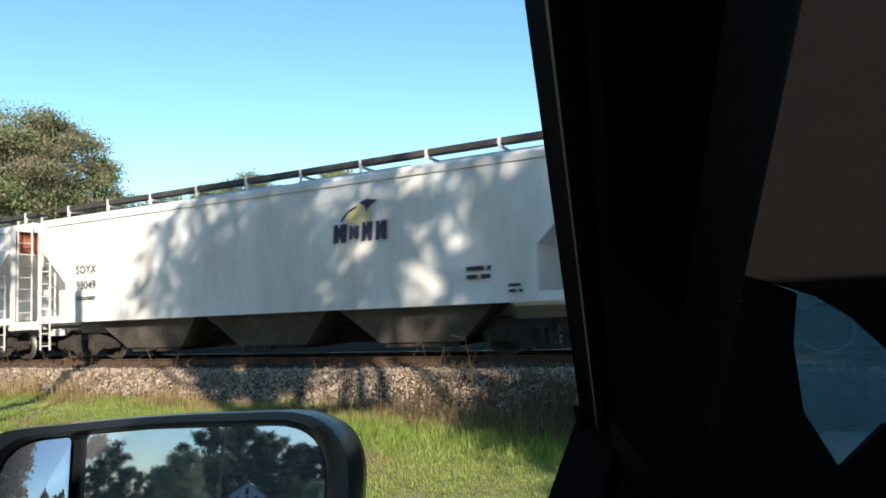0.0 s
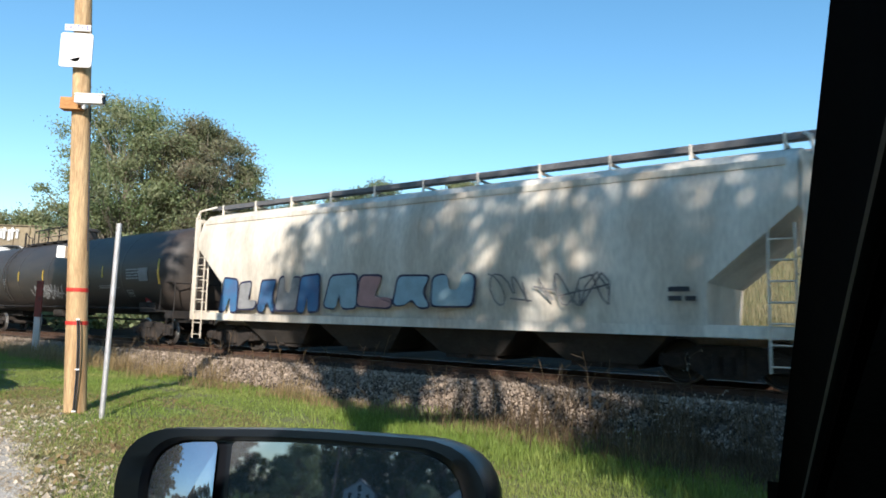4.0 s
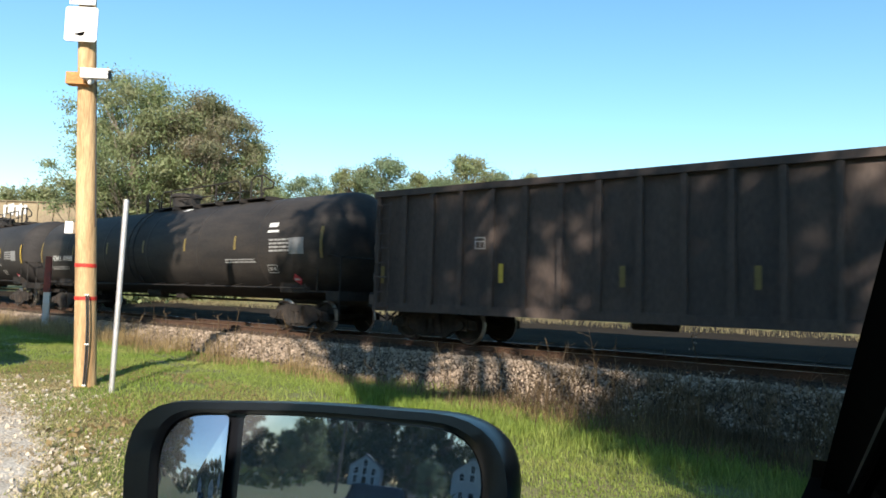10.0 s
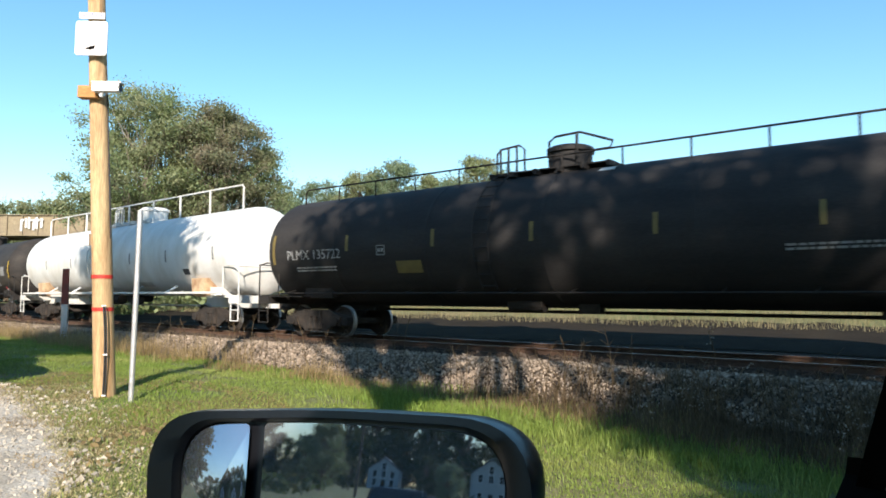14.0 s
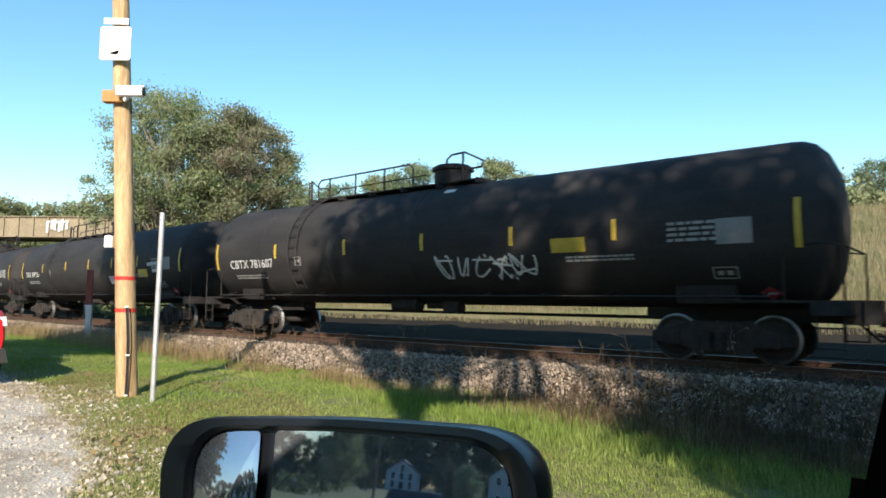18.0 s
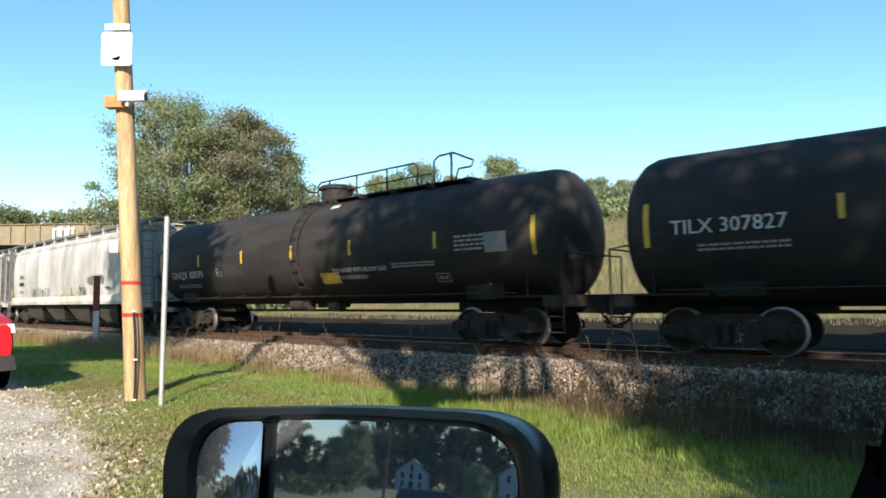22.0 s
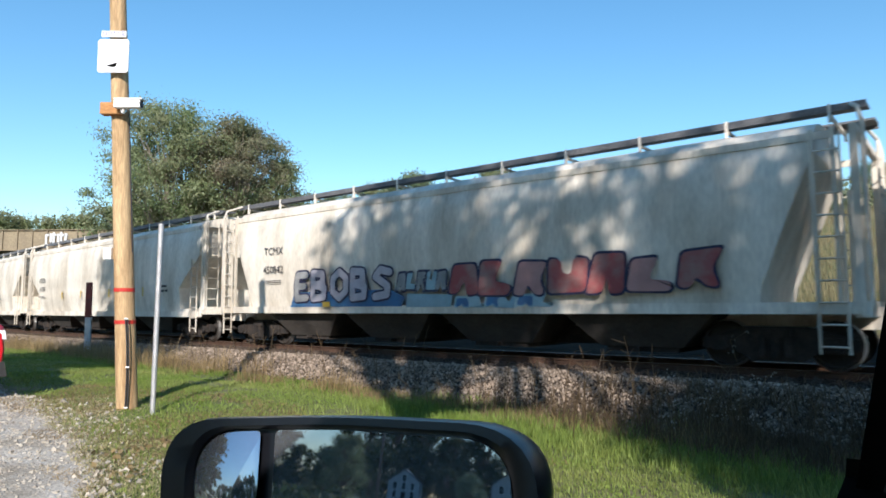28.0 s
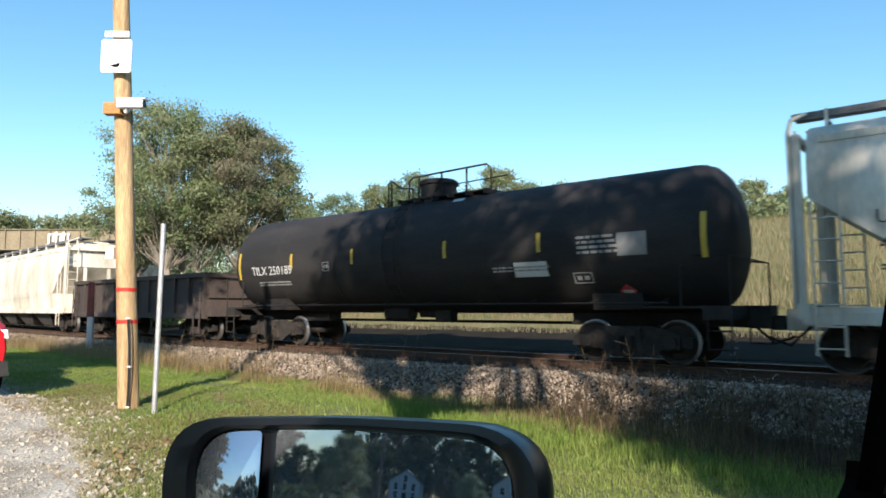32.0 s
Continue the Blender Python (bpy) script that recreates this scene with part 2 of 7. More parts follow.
# the end posts' look in shade, put into a darker grey paint
FRAME_SHADED = material("shaded_frame_paint", (0.15, 0.15, 0.152), 0.7, second=(0.07, 0.062, 0.055), scale=3, amount=0.8, fine=30, grain=0.25)
WALK_GREY = material("grey_walk_grating", (0.14, 0.14, 0.145), 0.6, 0.2, scale=5, amount=0.5, fine=30, grain=0.3)
BLUE_INK = material("blue_lettering", (0.05, 0.06, 0.32), 0.6, scale=8, amount=0.3)
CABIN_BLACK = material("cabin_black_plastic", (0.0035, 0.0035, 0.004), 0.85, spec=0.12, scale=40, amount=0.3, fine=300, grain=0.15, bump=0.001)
MIRROR_BLACK = material("mirror_black_plastic", (0.007, 0.008, 0.011), 0.3, scale=30, amount=0.4, fine=400, grain=0.15, bump=0.0002)
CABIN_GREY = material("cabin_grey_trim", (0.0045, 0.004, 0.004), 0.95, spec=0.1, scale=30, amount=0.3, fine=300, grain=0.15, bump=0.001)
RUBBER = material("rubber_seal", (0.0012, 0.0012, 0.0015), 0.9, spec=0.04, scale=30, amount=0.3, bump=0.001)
# lighter grey that paints in the highlight along the window seal
SEAL_GLINT = material("seal_highlight", (0.03, 0.03, 0.034), 0.4, scale=30, amount=0.3, bump=0)
MIRROR = material("mirror_glass", (0.31, 0.38, 0.47), 0.02, 1.0, (0.28, 0.34, 0.43), 40, 0.4, 300, 0.02, 0)
nt = MIRROR.node_tree
film, coat = nt.nodes.new("ShaderNodeBsdfDiffuse"), nt.nodes.new("ShaderNodeMixShader")
film.inputs["Color"].default_value = (0.42, 0.44, 0.48, 1)
coat.inputs[0].default_value = 0.13
nt.links.new(nt.nodes["Principled BSDF"].outputs[0], coat.inputs[1])
nt.links.new(film.outputs[0], coat.inputs[2])
nt.links.new(coat.outputs[0], nt.nodes["Material Output"].inputs["Surface"])
# teal tint put into the glass to dim the view through it
HAZE_GLASS = material("dimmed_haze_windscreen", (0.22, 0.42, 0.5), 0.03, scale=3, amount=0.3, bump=0)
HAZE_GLASS.node_tree.nodes["Principled BSDF"].inputs["Transmission Weight"].default_value = 1.0
HAZE_GLASS.node_tree.nodes["Principled BSDF"].inputs["IOR"].default_value = 1.02
# bluish haze added as a pale translucent layer in the glass
nt = HAZE_GLASS.node_tree
haze, both = nt.nodes.new("ShaderNodeBsdfTranslucent"), nt.nodes.new("ShaderNodeMixShader")
haze.inputs["Color"].default_value = (0.4, 0.55, 0.6, 1)
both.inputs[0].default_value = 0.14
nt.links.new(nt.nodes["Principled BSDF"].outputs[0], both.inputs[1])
nt.links.new(haze.outputs[0], both.inputs[2])
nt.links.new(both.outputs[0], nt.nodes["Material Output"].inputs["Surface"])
TRUCK_PAINT = material("dark_blue_paint", (0.015, 0.02, 0.035), 0.25, 0.2, scale=3, amount=0.2, bump=0)
RED_PAINT = material("red_paint", (0.55, 0.012, 0.02), 0.35, 0, (0.38, 0.01, 0.015), 2, 0.4, 30, 0.06, 0)
SIDING = material("white_siding", (0.42, 0.43, 0.44), 0.7, second=(0.5, 0.5, 0.47), scale=1, amount=0.5, bump=0.005, stretch=(0.2, 0.2, 3))
ROOF = material("roof_shingle", (0.09, 0.085, 0.08), 0.9, scale=2, amount=0.6)
DARK_GLASS = material("dark_window_glass", (0.02, 0.024, 0.03), 0.08, 0, scale=2, amount=0.2, bump=0)

# ---------------------------------------------------------------- mesh tools


class Geo:
    """Collects faces of one mesh."""

    def __init__(self):
        self.v, self.f, self.mi, self.sm = [], [], [], []

    def add(self, verts, faces, mat=0, smooth=False):
        o = len(self.v)
        self.v.extend(tuple(p) for p in verts)
        self.f.extend(tuple(i + o for i in f) for f in faces)
        self.mi.extend([mat] * len(faces))
        self.sm.extend([smooth] * len(faces))
        return self

    def box(self, c, s, mat=0, m=None, taper=(1, 1)):
        """A box with its centre and size; taper shrinks the top."""
        vs = []
        for z in (-0.5, 0.5):
            k = taper if z > 0 else (1, 1)
            for x, y in ((-0.5, -0.5), (0.5, -0.5), (0.5, 0.5), (-0.5, 0.5)):
                p = Vector((x * s[0] * k[0], y * s[1] * k[1], z * s[2]))
                vs.append(Vector(c) + (m @ p if m else p))
        return self.add(vs, [(3, 2, 1, 0), (4, 5, 6, 7), (0, 1, 5, 4), (1, 2, 6, 5), (2, 3, 7, 6), (3, 0, 4, 7)], mat)

    def tube(self, pts, r, n=6, mat=0, radii=None, closed=True):
        """A round bar through the points."""
        pts = [Vector(p) for p in pts]
        rings = []
        for i, p in enumerate(pts):
            d = (pts[min(i + 1, len(pts) - 1)] - pts[max(i - 1, 0)]).normalized()
            a = d.orthogonal().normalized() if i == 0 else (a - d * a.dot(d)).normalized()
            b = d.cross(a)
            q = radii[i] if radii else r
            rings.append([p + (a * math.cos(2 * math.pi * k / n) + b * math.sin(2 * math.pi * k / n)) * q for k in range(n)])
        fs = [(i * n + k, i * n + (k + 1) % n, (i + 1) * n + (k + 1) % n, (i + 1) * n + k) for i in range(len(pts) - 1) for k in range(n)]
        self.add([v for ring in rings for v in ring], fs, mat, n > 5)
        if closed:
            e = (len(pts) - 1) * n
            self.add([v for v in rings[0]], [tuple(range(n))[::-1]], mat)
            self.add([v for v in rings[-1]], [tuple(range(n))], mat)
        return self

    def rings(self, rings, mat=0, smooth=True, caps=True):
        """A skin over closed rings of equal length."""
        n = len(rings[0])
        fs = [(i * n + k, i * n + (k + 1) % n, (i + 1) * n + (k + 1) % n, (i + 1) * n + k) for i in range(len(rings) - 1) for k in range(n)]
        self.add([v for ring in rings for v in ring], fs, mat, smooth)
        if caps:
            self.add(rings[0], [tuple(range(n))[::-1]], mat)
            self.add(rings[-1], [tuple(range(n))], mat)
        return self

    def prism(self, outline, y0, y1, mat=0):
        """An outline in x and z, drawn out along y."""
        n = len(outline)
        vs = [(x, y0, z) for x, z in outline] + [(x, y1, z) for x, z in outline]
        fs = [tuple(range(n)), tuple(range(2 * n - 1, n - 1, -1))] + [(k, n + k, n + (k + 1) % n, (k + 1) % n) for k in range(n)]
        return self.add(vs, fs, mat)

    def mesh(self, name, *mats):
        me = bpy.data.meshes.new(name)
        me.from_pydata(self.v, [], self.f)
        for m in mats:
            me.materials.append(m)
        me.polygons.foreach_set("material_index", self.mi)
        me.polygons.foreach_set("use_smooth", self.sm)
        bm = bmesh.new()
        bm.from_mesh(me)
        bmesh.ops.recalc_face_normals(bm, faces=bm.faces)
        bm.to_mesh(me)
        bm.free()
        me.set_sharp_from_angle(angle=radians(38))
        return me


def mesh_np(name, verts, faces, mat, smooth=False):
    """A mesh from arrays: verts n x 3, faces m x 3 or m x 4."""
    me = bpy.data.meshes.new(name)
    n, k = faces.shape
    me.vertices.add(len(verts))
    me.vertices.foreach_set("co", np.asarray(verts, np.float32).ravel())
    me.loops.add(n * k)
    me.loops.foreach_set("vertex_index", faces.astype(np.int32).ravel())
    me.polygons.add(n)
    me.polygons.foreach_set("loop_start", np.arange(0, n * k, k, dtype=np.int32))
    me.polygons.foreach_set("use_smooth", np.full(n, smooth))
    me.materials.append(mat)
    me.update(calc_edges=True)
    return me


def part(name, geo, mats, parent=None, label="", m=None):
    """ONE mesh object under a thing or a part."""
    data = geo if isinstance(geo, bpy.types.Mesh) else geo.mesh(name, *(mats if isinstance(mats, (list, tuple)) else (mats,)))
    ob = new(name, data)
    if parent:
        ob.parent = parent
    if m is not None:
        ob.matrix_basis = m
    return tagged(ob, label)


def lettering(text, size, mat, name="lettering", bold=0.0):
    """A flat mesh of the words, in its x y plane, centred."""
    cu = bpy.data.curves.new(name, "FONT")
    cu.body, cu.size, cu.align_x, cu.align_y, cu.extrude = text, size, "CENTER", "CENTER", 0.002
    cu.resolution_u, cu.offset = 2, bold
    ob = bpy.data.objects.new(name, cu)
    scene.collection.objects.link(ob)
    me = bpy.data.meshes.new_from_object(ob)
    bpy.data.objects.remove(ob)
    me.materials.clear()
    me.materials.append(mat)
    return me


# ---------------------------------------------------------------- ground and track
RAIL_Z, TRACK_Y, BEND, BEND_X = 0.52, 14.0, 0.0011, -5.0


def track(x):
    """The track's y at x, and the slope of the line there."""
    d = min(max(BEND_X - x, 0), 70)
    y = TRACK_Y + BEND * d * d + (2 * BEND * 70 * (BEND_X - 70 - x) if x < BEND_X - 70 else 0)
    return y, -2 * BEND * d


def smooth(a, b, x):
    t = min(max((x - a) / (b - a), 0), 1)
    return t * t * (3 - 2 * t)


def land(x, y):
    """The ground's height."""
    u = y - track(x)[0]
    base = -0.042 * (min(max(x, -11), 6) + 11) + 0.01 * (min(-min(x, -11) - 11, 15))
    z = base - 0.12 * math.exp(-((u + 4.3) / 1.2) ** 2)
    bed = 0.30
    z += (bed - z) * smooth(-3.6, -2.1, u)
    z += 0.055 * min(max(u - 2.4, 0), 12)
    far = smooth(8, 56, u)
    z += 8.3 * far * (1 - 0.6 * smooth(90, 300, u)) * smooth(-1.5, -1.12, x / max(y, 1)) + 0.5 * far
    z += 0.05 * noise.noise((x * 0.5, y * 0.5, 0)) * (1 if abs(u) > 3.8 else 0.25)
    return z


def axis(near0, near1, step, far, grow):
    out = list(np.arange(near0, near1 + step / 2, step))
    s = step
    while out[-1] < far:
        s *= grow
        out.append(out[-1] + s)
    s = step
    while out[0] > -far:
        s *= grow
        out.insert(0, out[0] - s)
    return out


gx, gy = axis(-42, 8, 0.4, 1800, 1.16), axis(0, 20, 0.3, 1800, 1.16)
gv = np.array([(x, y, land(x, y)) for x in gx for y in gy])
ny = len(gy)
gi = np.array([(i * ny + j, (i + 1) * ny + j, (i + 1) * ny + j + 1, i * ny + j + 1) for i in range(len(gx) - 1) for j in range(ny - 1)])
ground = new("ground", mesh_np("ground", gv, gi, SOIL, True))
tagged(ground, "rough green grass verge and meadow with bare soil", "ground", kind="structure")


def strip(name, xs, us, lift, mat, wob=0.0):
    """A sheet along the track, from offset to offset."""
    vs = []
    for x in xs:
        y, k = track(x)
        for i, u in enumerate(us):
            w = wob * noise.noise((x * 0.7, u, 3)) if i in (0, len(us) - 1) else 0
            vs.append((x, y + u + w, land(x, y + u + w) + lift))
    n = len(us)
    fs = np.array([(i * n + j, (i + 1) * n + j, (i + 1) * n + j + 1, i * n + j + 1) for i in range(len(xs) - 1) for j in range(n - 1)])
    return mesh_np(name, np.array(vs), fs, mat, True)


xs_track = list(np.arange(-540, -60, 8.0)) + list(np.arange(-60, 30, 0.5)) + list(np.arange(30, 541, 10.0))
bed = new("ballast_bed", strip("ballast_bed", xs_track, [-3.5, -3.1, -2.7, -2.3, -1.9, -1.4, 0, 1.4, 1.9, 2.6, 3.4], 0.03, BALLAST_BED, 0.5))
tagged(bed, "sloping bed of grey crushed-stone railway ballast", "ballast", kind="structure")

# added sheet where the train's shadow falls, its shade painted as dark ground
train_shade = new("track_shoulder", strip("track_shoulder", xs_track, [3.3, 4.5, 6, 7.5, 9.0, 10.4], 0.05, SHADE_SOIL, 0.6))
tagged(train_shade, "near-black strip painted in for the train's shadow beyond the track", "ground", kind="structure")

# rails: foot, web and head
RAIL_SHAPE = [(-0.07, -0.17), (0.07, -0.17), (0.07, -0.155), (0.012, -0.135), (0.012, -0.045), (0.036, -0.035), (0.036, 0), (-0.036, 0), (-0.036, -0.035), (-0.012, -0.045), (-0.012, -0.135), (-0.07, -0.155)]
for side in (-1, 1):
    rings = []
    for x in xs_track:
        y, k = track(x)
        n = Vector((-k, 1, 0)).normalized()
        c = Vector((x, y, RAIL_Z)) + n * side * 0.755
        rings.append([c + n * a + Vector((0, 0, b)) for a, b in RAIL_SHAPE])
    rail = part("rail", Geo().rings(rings, 0, False), RUST_RAIL)
    tagged(rail, "rusty steel running rail on wooden ties", "rail", "rails of the track", "structure")
    top = Geo()
    for x0, x1 in zip(xs_track, xs_track[1:]):
        q = []
        for x in (x0, x1):
            y, k = track(x)
            n = Vector((-k, 1, 0)).normalized()
            c = Vector((x, y, RAIL_Z + 0.002)) + n * side * 0.755
            q += [c - n * 0.026, c + n * 0.026]
        top.add(q, [(0, 2, 3, 1)])
    part("rail_head", top, RAIL_TOP, rail, "bright worn running surface")

tie_mesh = Geo().box((0, 0, 0), (0.23, 2.6, 0.18), taper=(0.96, 0.995)).mesh("tie", TIE)
for i in range(170):
    x = -62 + i * 0.5
    y, k = track(x)
    part("tie", tie_mesh, None, bed, m=pose(x + random.uniform(-0.02, 0.02), y, RAIL_Z - 0.255, 0, 0, math.degrees(math.atan(k)) + random.uniform(-1, 1)))

# ---------------------------------------------------------------- rolling stock
# A car's own space: x along the track (it travels to +x), -y is the side towards the verge, z from the rail head.
SPEED = 13.8


def truck_mesh():
    g = Geo()
    for s in (-1, 1):
        y = s * 0.98
        out = [(-1.28, 0.36), (-1.28, 0.56), (-0.98, 0.62), (-0.5, 0.78), (0.5, 0.78), (0.98, 0.62), (1.28, 0.56), (1.28, 0.36), (1.0, 0.36), (0.62, 0.30), (0.42, 0.16), (-0.42, 0.16), (-0.62, 0.30), (-1.0, 0.36)]
        g.prism(out, y - 0.06, y + 0.06)
        for x in (-0.89, 0.89):
            g.box((x, s * 0.99, 0.46), (0.32, 0.24, 0.26))
            g.tube([(x, s * 1.0, 0.46), (x, s * 1.16, 0.46)], 0.11, 10)
        for x in (-0.22, 0, 0.22):
            g.tube([(x, s * 1.06, 0.24), (x, s * 1.06, 0.62)], 0.075, 8)
        g.box((0, s * 0.98, 0.66), (0.5, 0.3, 0.16))
    g.box((0, 0, 0.62), (0.42, 2.1, 0.24))
    g.tube([(0, 0, 0.7), (0, 0, 0.86)], 0.2, 12)
    for x in (-0.42, 0.42):
        g.box((x, 0, 0.42), (0.08, 1.7, 0.12))
    return g.mesh("truck", TRUCK_STEEL)


def wheelset_mesh():
    g = Geo()
    prof = [(0.05, 0.68), (0.16, 0.69), (0.20, 0.73), (0.38, 0.72), (0.40, 0.70), (0.455, 0.705), (0.455, 0.735), (0.425, 0.75), (0.42, 0.825), (0.38, 0.83), (0.35, 0.775), (0.2, 0.79), (0.15, 0.84), (0.05, 0.85)]
    for s in (-1, 1):
        n = 22
        rings = [[(r * math.cos(2 * math.pi * k / n), s * y, r * math.sin(2 * math.pi * k / n)) for k in range(n)] for r, y in prof]
        g.rings(rings[:6], 0, True, False)
        g.rings(rings[5:9], 1, True, False)
        g.rings(rings[8:], 0, True, False)
        for k in range(3):
            a = 2 * math.pi * k / 3
            g.box((0.27 * math.cos(a), s * 0.792, 0.27 * math.sin(a)), (0.05, 0.02, 0.05))
    g.tube([(0, -1.05, 0), (0, 1.05, 0)], 0.085, 10)
    for s in (-1, 1):
        g.tube([(0, s * 1.05, 0), (0, s * 1.13, 0)], 0.07, 6)
    return g.mesh("wheelset", WHEEL_STEEL, TREAD_STEEL)


def coupler_mesh():
    g = Geo()
    g.box((0.1, 0, 0.86), (0.7, 0.16, 0.2))
    g.box((0.5, 0.05, 0.86), (0.26, 0.2, 0.28), taper=(0.8, 0.8))
    g.box((0.56, -0.12, 0.86), (0.2, 0.1, 0.26))
    g.tube([(0.0, 0.3, 0.8), (0.35, 0.34, 0.45), (0.75, 0.3, 0.6)], 0.03, 6)
    return g.mesh("coupler", TRUCK_STEEL)


TRUCK, WHEELSET, COUPLER = truck_mesh(), wheelset_mesh(), coupler_mesh()
WHEELS = []


def running_gear(car, length, truck_at):
    for s in (-1, 1):
        t = part("truck", TRUCK, None, car, "cast steel two-axle truck, dusty brown", pose(s * truck_at, 0, 0))
        for a in (-0.89, 0.89):
            w = part("wheelset", WHEELSET, None, t, "", pose(a, 0, 0.455))
            WHEELS.append((w, a, car))
        part("coupler", COUPLER, None, car, "", pose(s * (length / 2 - 0.55), 0, 0, 0, 0, 0 if s > 0 else 180))


def ladder(g, x, y, z0, z1, w=0.42, axis_x=True, r=0.018):
    """Rails and rungs."""
    d = Vector((w / 2, 0, 0)) if axis_x else Vector((0, w / 2, 0))
    c = Vector((x, y, 0))
    for s in (-1, 1):
        g.tube([c + d * s + Vector((0, 0, z0)), c + d * s + Vector((0, 0, z1))], r * 1.3, 5)
    z = z0 + 0.12
    while z < z1:
        g.tube([c - d + Vector((0, 0, z)), c + d + Vector((0, 0, z))], r, 5)
        z += 0.36
    return g


def face_text(car, text, size, x, z, y, mat, name="lettering", label="", tilt=0):
    me = lettering(text, size, mat, name)
    return part(name, me, None, car, label, pose(x, y, z, 90 - tilt, 0, 0))


def bars(car, x, z, y, w, h, rows, mat, label="small stencilled data lines", tilt=0.0):
    """Lines of writing too small to read, as plain bars."""
    g = Geo()
    for i in range(rows):
        px = -w / 2
        rng = random.Random(i * 7 + rows)
        while px < w / 2 - h:
            l = min(rng.uniform(1.2, 4.5) * h, w / 2 - px)
            g.box((px + l / 2, 0, (rows - 1) * h - i * h * 1.9), (l, 0.004, h))
            px += l + h * 0.7
    return part("stencil", g, mat, car, label, pose(x, y, z, -tilt, 0, 0))


def strips(car, xs, z, h, y, mat=None, tilt=0.0):
    for x in xs:
        part("reflective_strip", Geo().box((0, 0, 0), (0.11, 0.006, h)), mat or YELLOW, car, "yellow reflective strip", pose(x, y, z, -tilt, 0, 0))


def tank_car(length, dia=3.02, paint=None, dome=0.0, rail=(-3.2, 3.2), loop=None, first=None, zc=2.68, label="", full_rail=0.0, metal=None, off=0.0):
    """A tank car: shell on stub sills, top platform with rails, dome, trucks."""
    car = new("tank_car")
    tagged(car, label, "tank car", "cars of the freight train")
    R, half = dia / 2, length / 2 - 0.6
    n = 40
    prof = [(-half, 0.02), (-half + 0.02, 0.35 * R), (-half + 0.10, 0.62 * R), (-half + 0.24, 0.82 * R), (-half + 0.42, 0.94 * R), (-half + 0.62, 0.99 * R), (-half + 0.8, R)]
    seams = [half * k for k in (-0.66, -0.33, 0, 0.33, 0.66)]
    body = prof + [p for s in seams for p in ((s - 0.09, R), (s - 0.03, R), (s - 0.02, R + 0.005), (s + 0.02, R + 0.005), (s + 0.03, R), (s + 0.09, R))] + [(-x, r) for x, r in reversed(prof)]
    g = Geo().rings([[(x, r * math.cos(2 * math.pi * k / n), zc + r * math.sin(2 * math.pi * k / n)) for k in range(n)] for x, r in body])
    part("tank_shell", g, paint or BLACK_PAINT, car)
    steel = metal or TANK_STEEL
    # stub sills with end platforms and saddles
    for s in (-1, 1):
        g = Geo()
        xe = s * (length / 2 - 0.5)
        g.box((s * (half - 1.6), 0, 0.98), (4.2, 0.5, 0.42))
        g.box((s * (half - 2.2), 0, 1.28), (1.1, 2.2, 0.34), taper=(1, 1.05))
        g.box((s * (length / 2 - 0.75), 0, 1.05), (0.5, 2.9, 0.24))
        g.box((s * (length / 2 - 1.5), -1.15, 1.16), (1.9, 0.5, 0.05))
        g.box((s * (length / 2 - 1.5), 1.15, 1.16), (1.9, 0.5, 0.05))
        part("end_sill", g, steel, car)
        g = Geo()
        for y in (-1.42, 1.42):
            g.tube([(xe, y, 1.1), (xe, y, 2.1), (xe - s * 0.35, y, 2.15), (xe - s * 0.9, y, 2.1), (xe - s * 0.9, y, 1.15)], 0.022, 6)
            for x in (xe, xe - s * 0.42):
                g.tube([(x, y, 0.36), (x, y, 1.1)], 0.02, 5)
            for z in (0.38, 0.72):
                g.tube([(xe, y, z), (xe - s * 0.42, y, z)], 0.018, 5)
        g.tube([(xe, -1.42, 2.1), (xe, -0.5, 2.1), (xe, 0.5, 2.1), (xe, 1.42, 2.1)], 0.02, 6)
        part("end_handrail", g, steel, car, "end grab rails and step")
    # long handrail and brake rod below the tank
    g = Geo()
    for y in (-1.5, 1.5):
        g.tube([(-half + 1, y, 1.24), (half - 1, y, 1.24)], 0.022, 5)
        k = -half + 1.2
        while k < half - 1:
            g.tube([(k, y, 1.24), (k, y * 0.72, 1.34)], 0.016, 4)
            k += 1.5
    g.tube([(-half + 2, 0.25, 0.8), (half - 2, 0.25, 0.8)], 0.04, 6)
    part("side_handrail", g, steel, car)
    g = Geo()
    g.tube([(-1.4, -0.5, 1.0), (-0.5, -0.5, 1.0)], 0.2, 10)
    g.box((0.6, -0.4, 0.95), (0.5, 0.3, 0.3))
    g.box((0, 0, 1.05), (0.7, 0.7, 0.3), taper=(1.2, 1.2))
    part("brake_gear", g, TRUCK_STEEL, car)
    first = first + off if first is not None else None
    dome, rail, loop = dome + off, (rail[0] + off, rail[1] + off), (loop[0] + off, loop[1] + off) if loop else None
    zt = zc + R
    r0, r1 = rail
    p0, p1 = min(r0, dome - 0.8, loop[0] if loop else r0), max(r1, dome + 0.8, loop[1] if loop else r1)
    g = Geo()
    g.box(((p0 + p1) / 2, 0, zt + 0.04), (p1 - p0, 1.1, 0.03))
    for x in np.arange(p0, p1 + 0.1, (p1 - p0) / 5):
        part("platform_bracket", Geo().box((x, 0, zt - 0.03), (0.08, 1.5, 0.12)), steel, car)
    part("top_platform", g, steel, car, "steel grating platform on the tank")
    for y in (-0.45,):
        g = Geo()
        g.tube([(r0, y, zt + 0.05), (r0, y, zt + 0.57), (r0 + 0.14, y, zt + 0.67), (r1 - 0.14, y, zt + 0.71), (r1, y, zt + 0.59), (r1, y, zt + 0.05)], 0.026, 6)
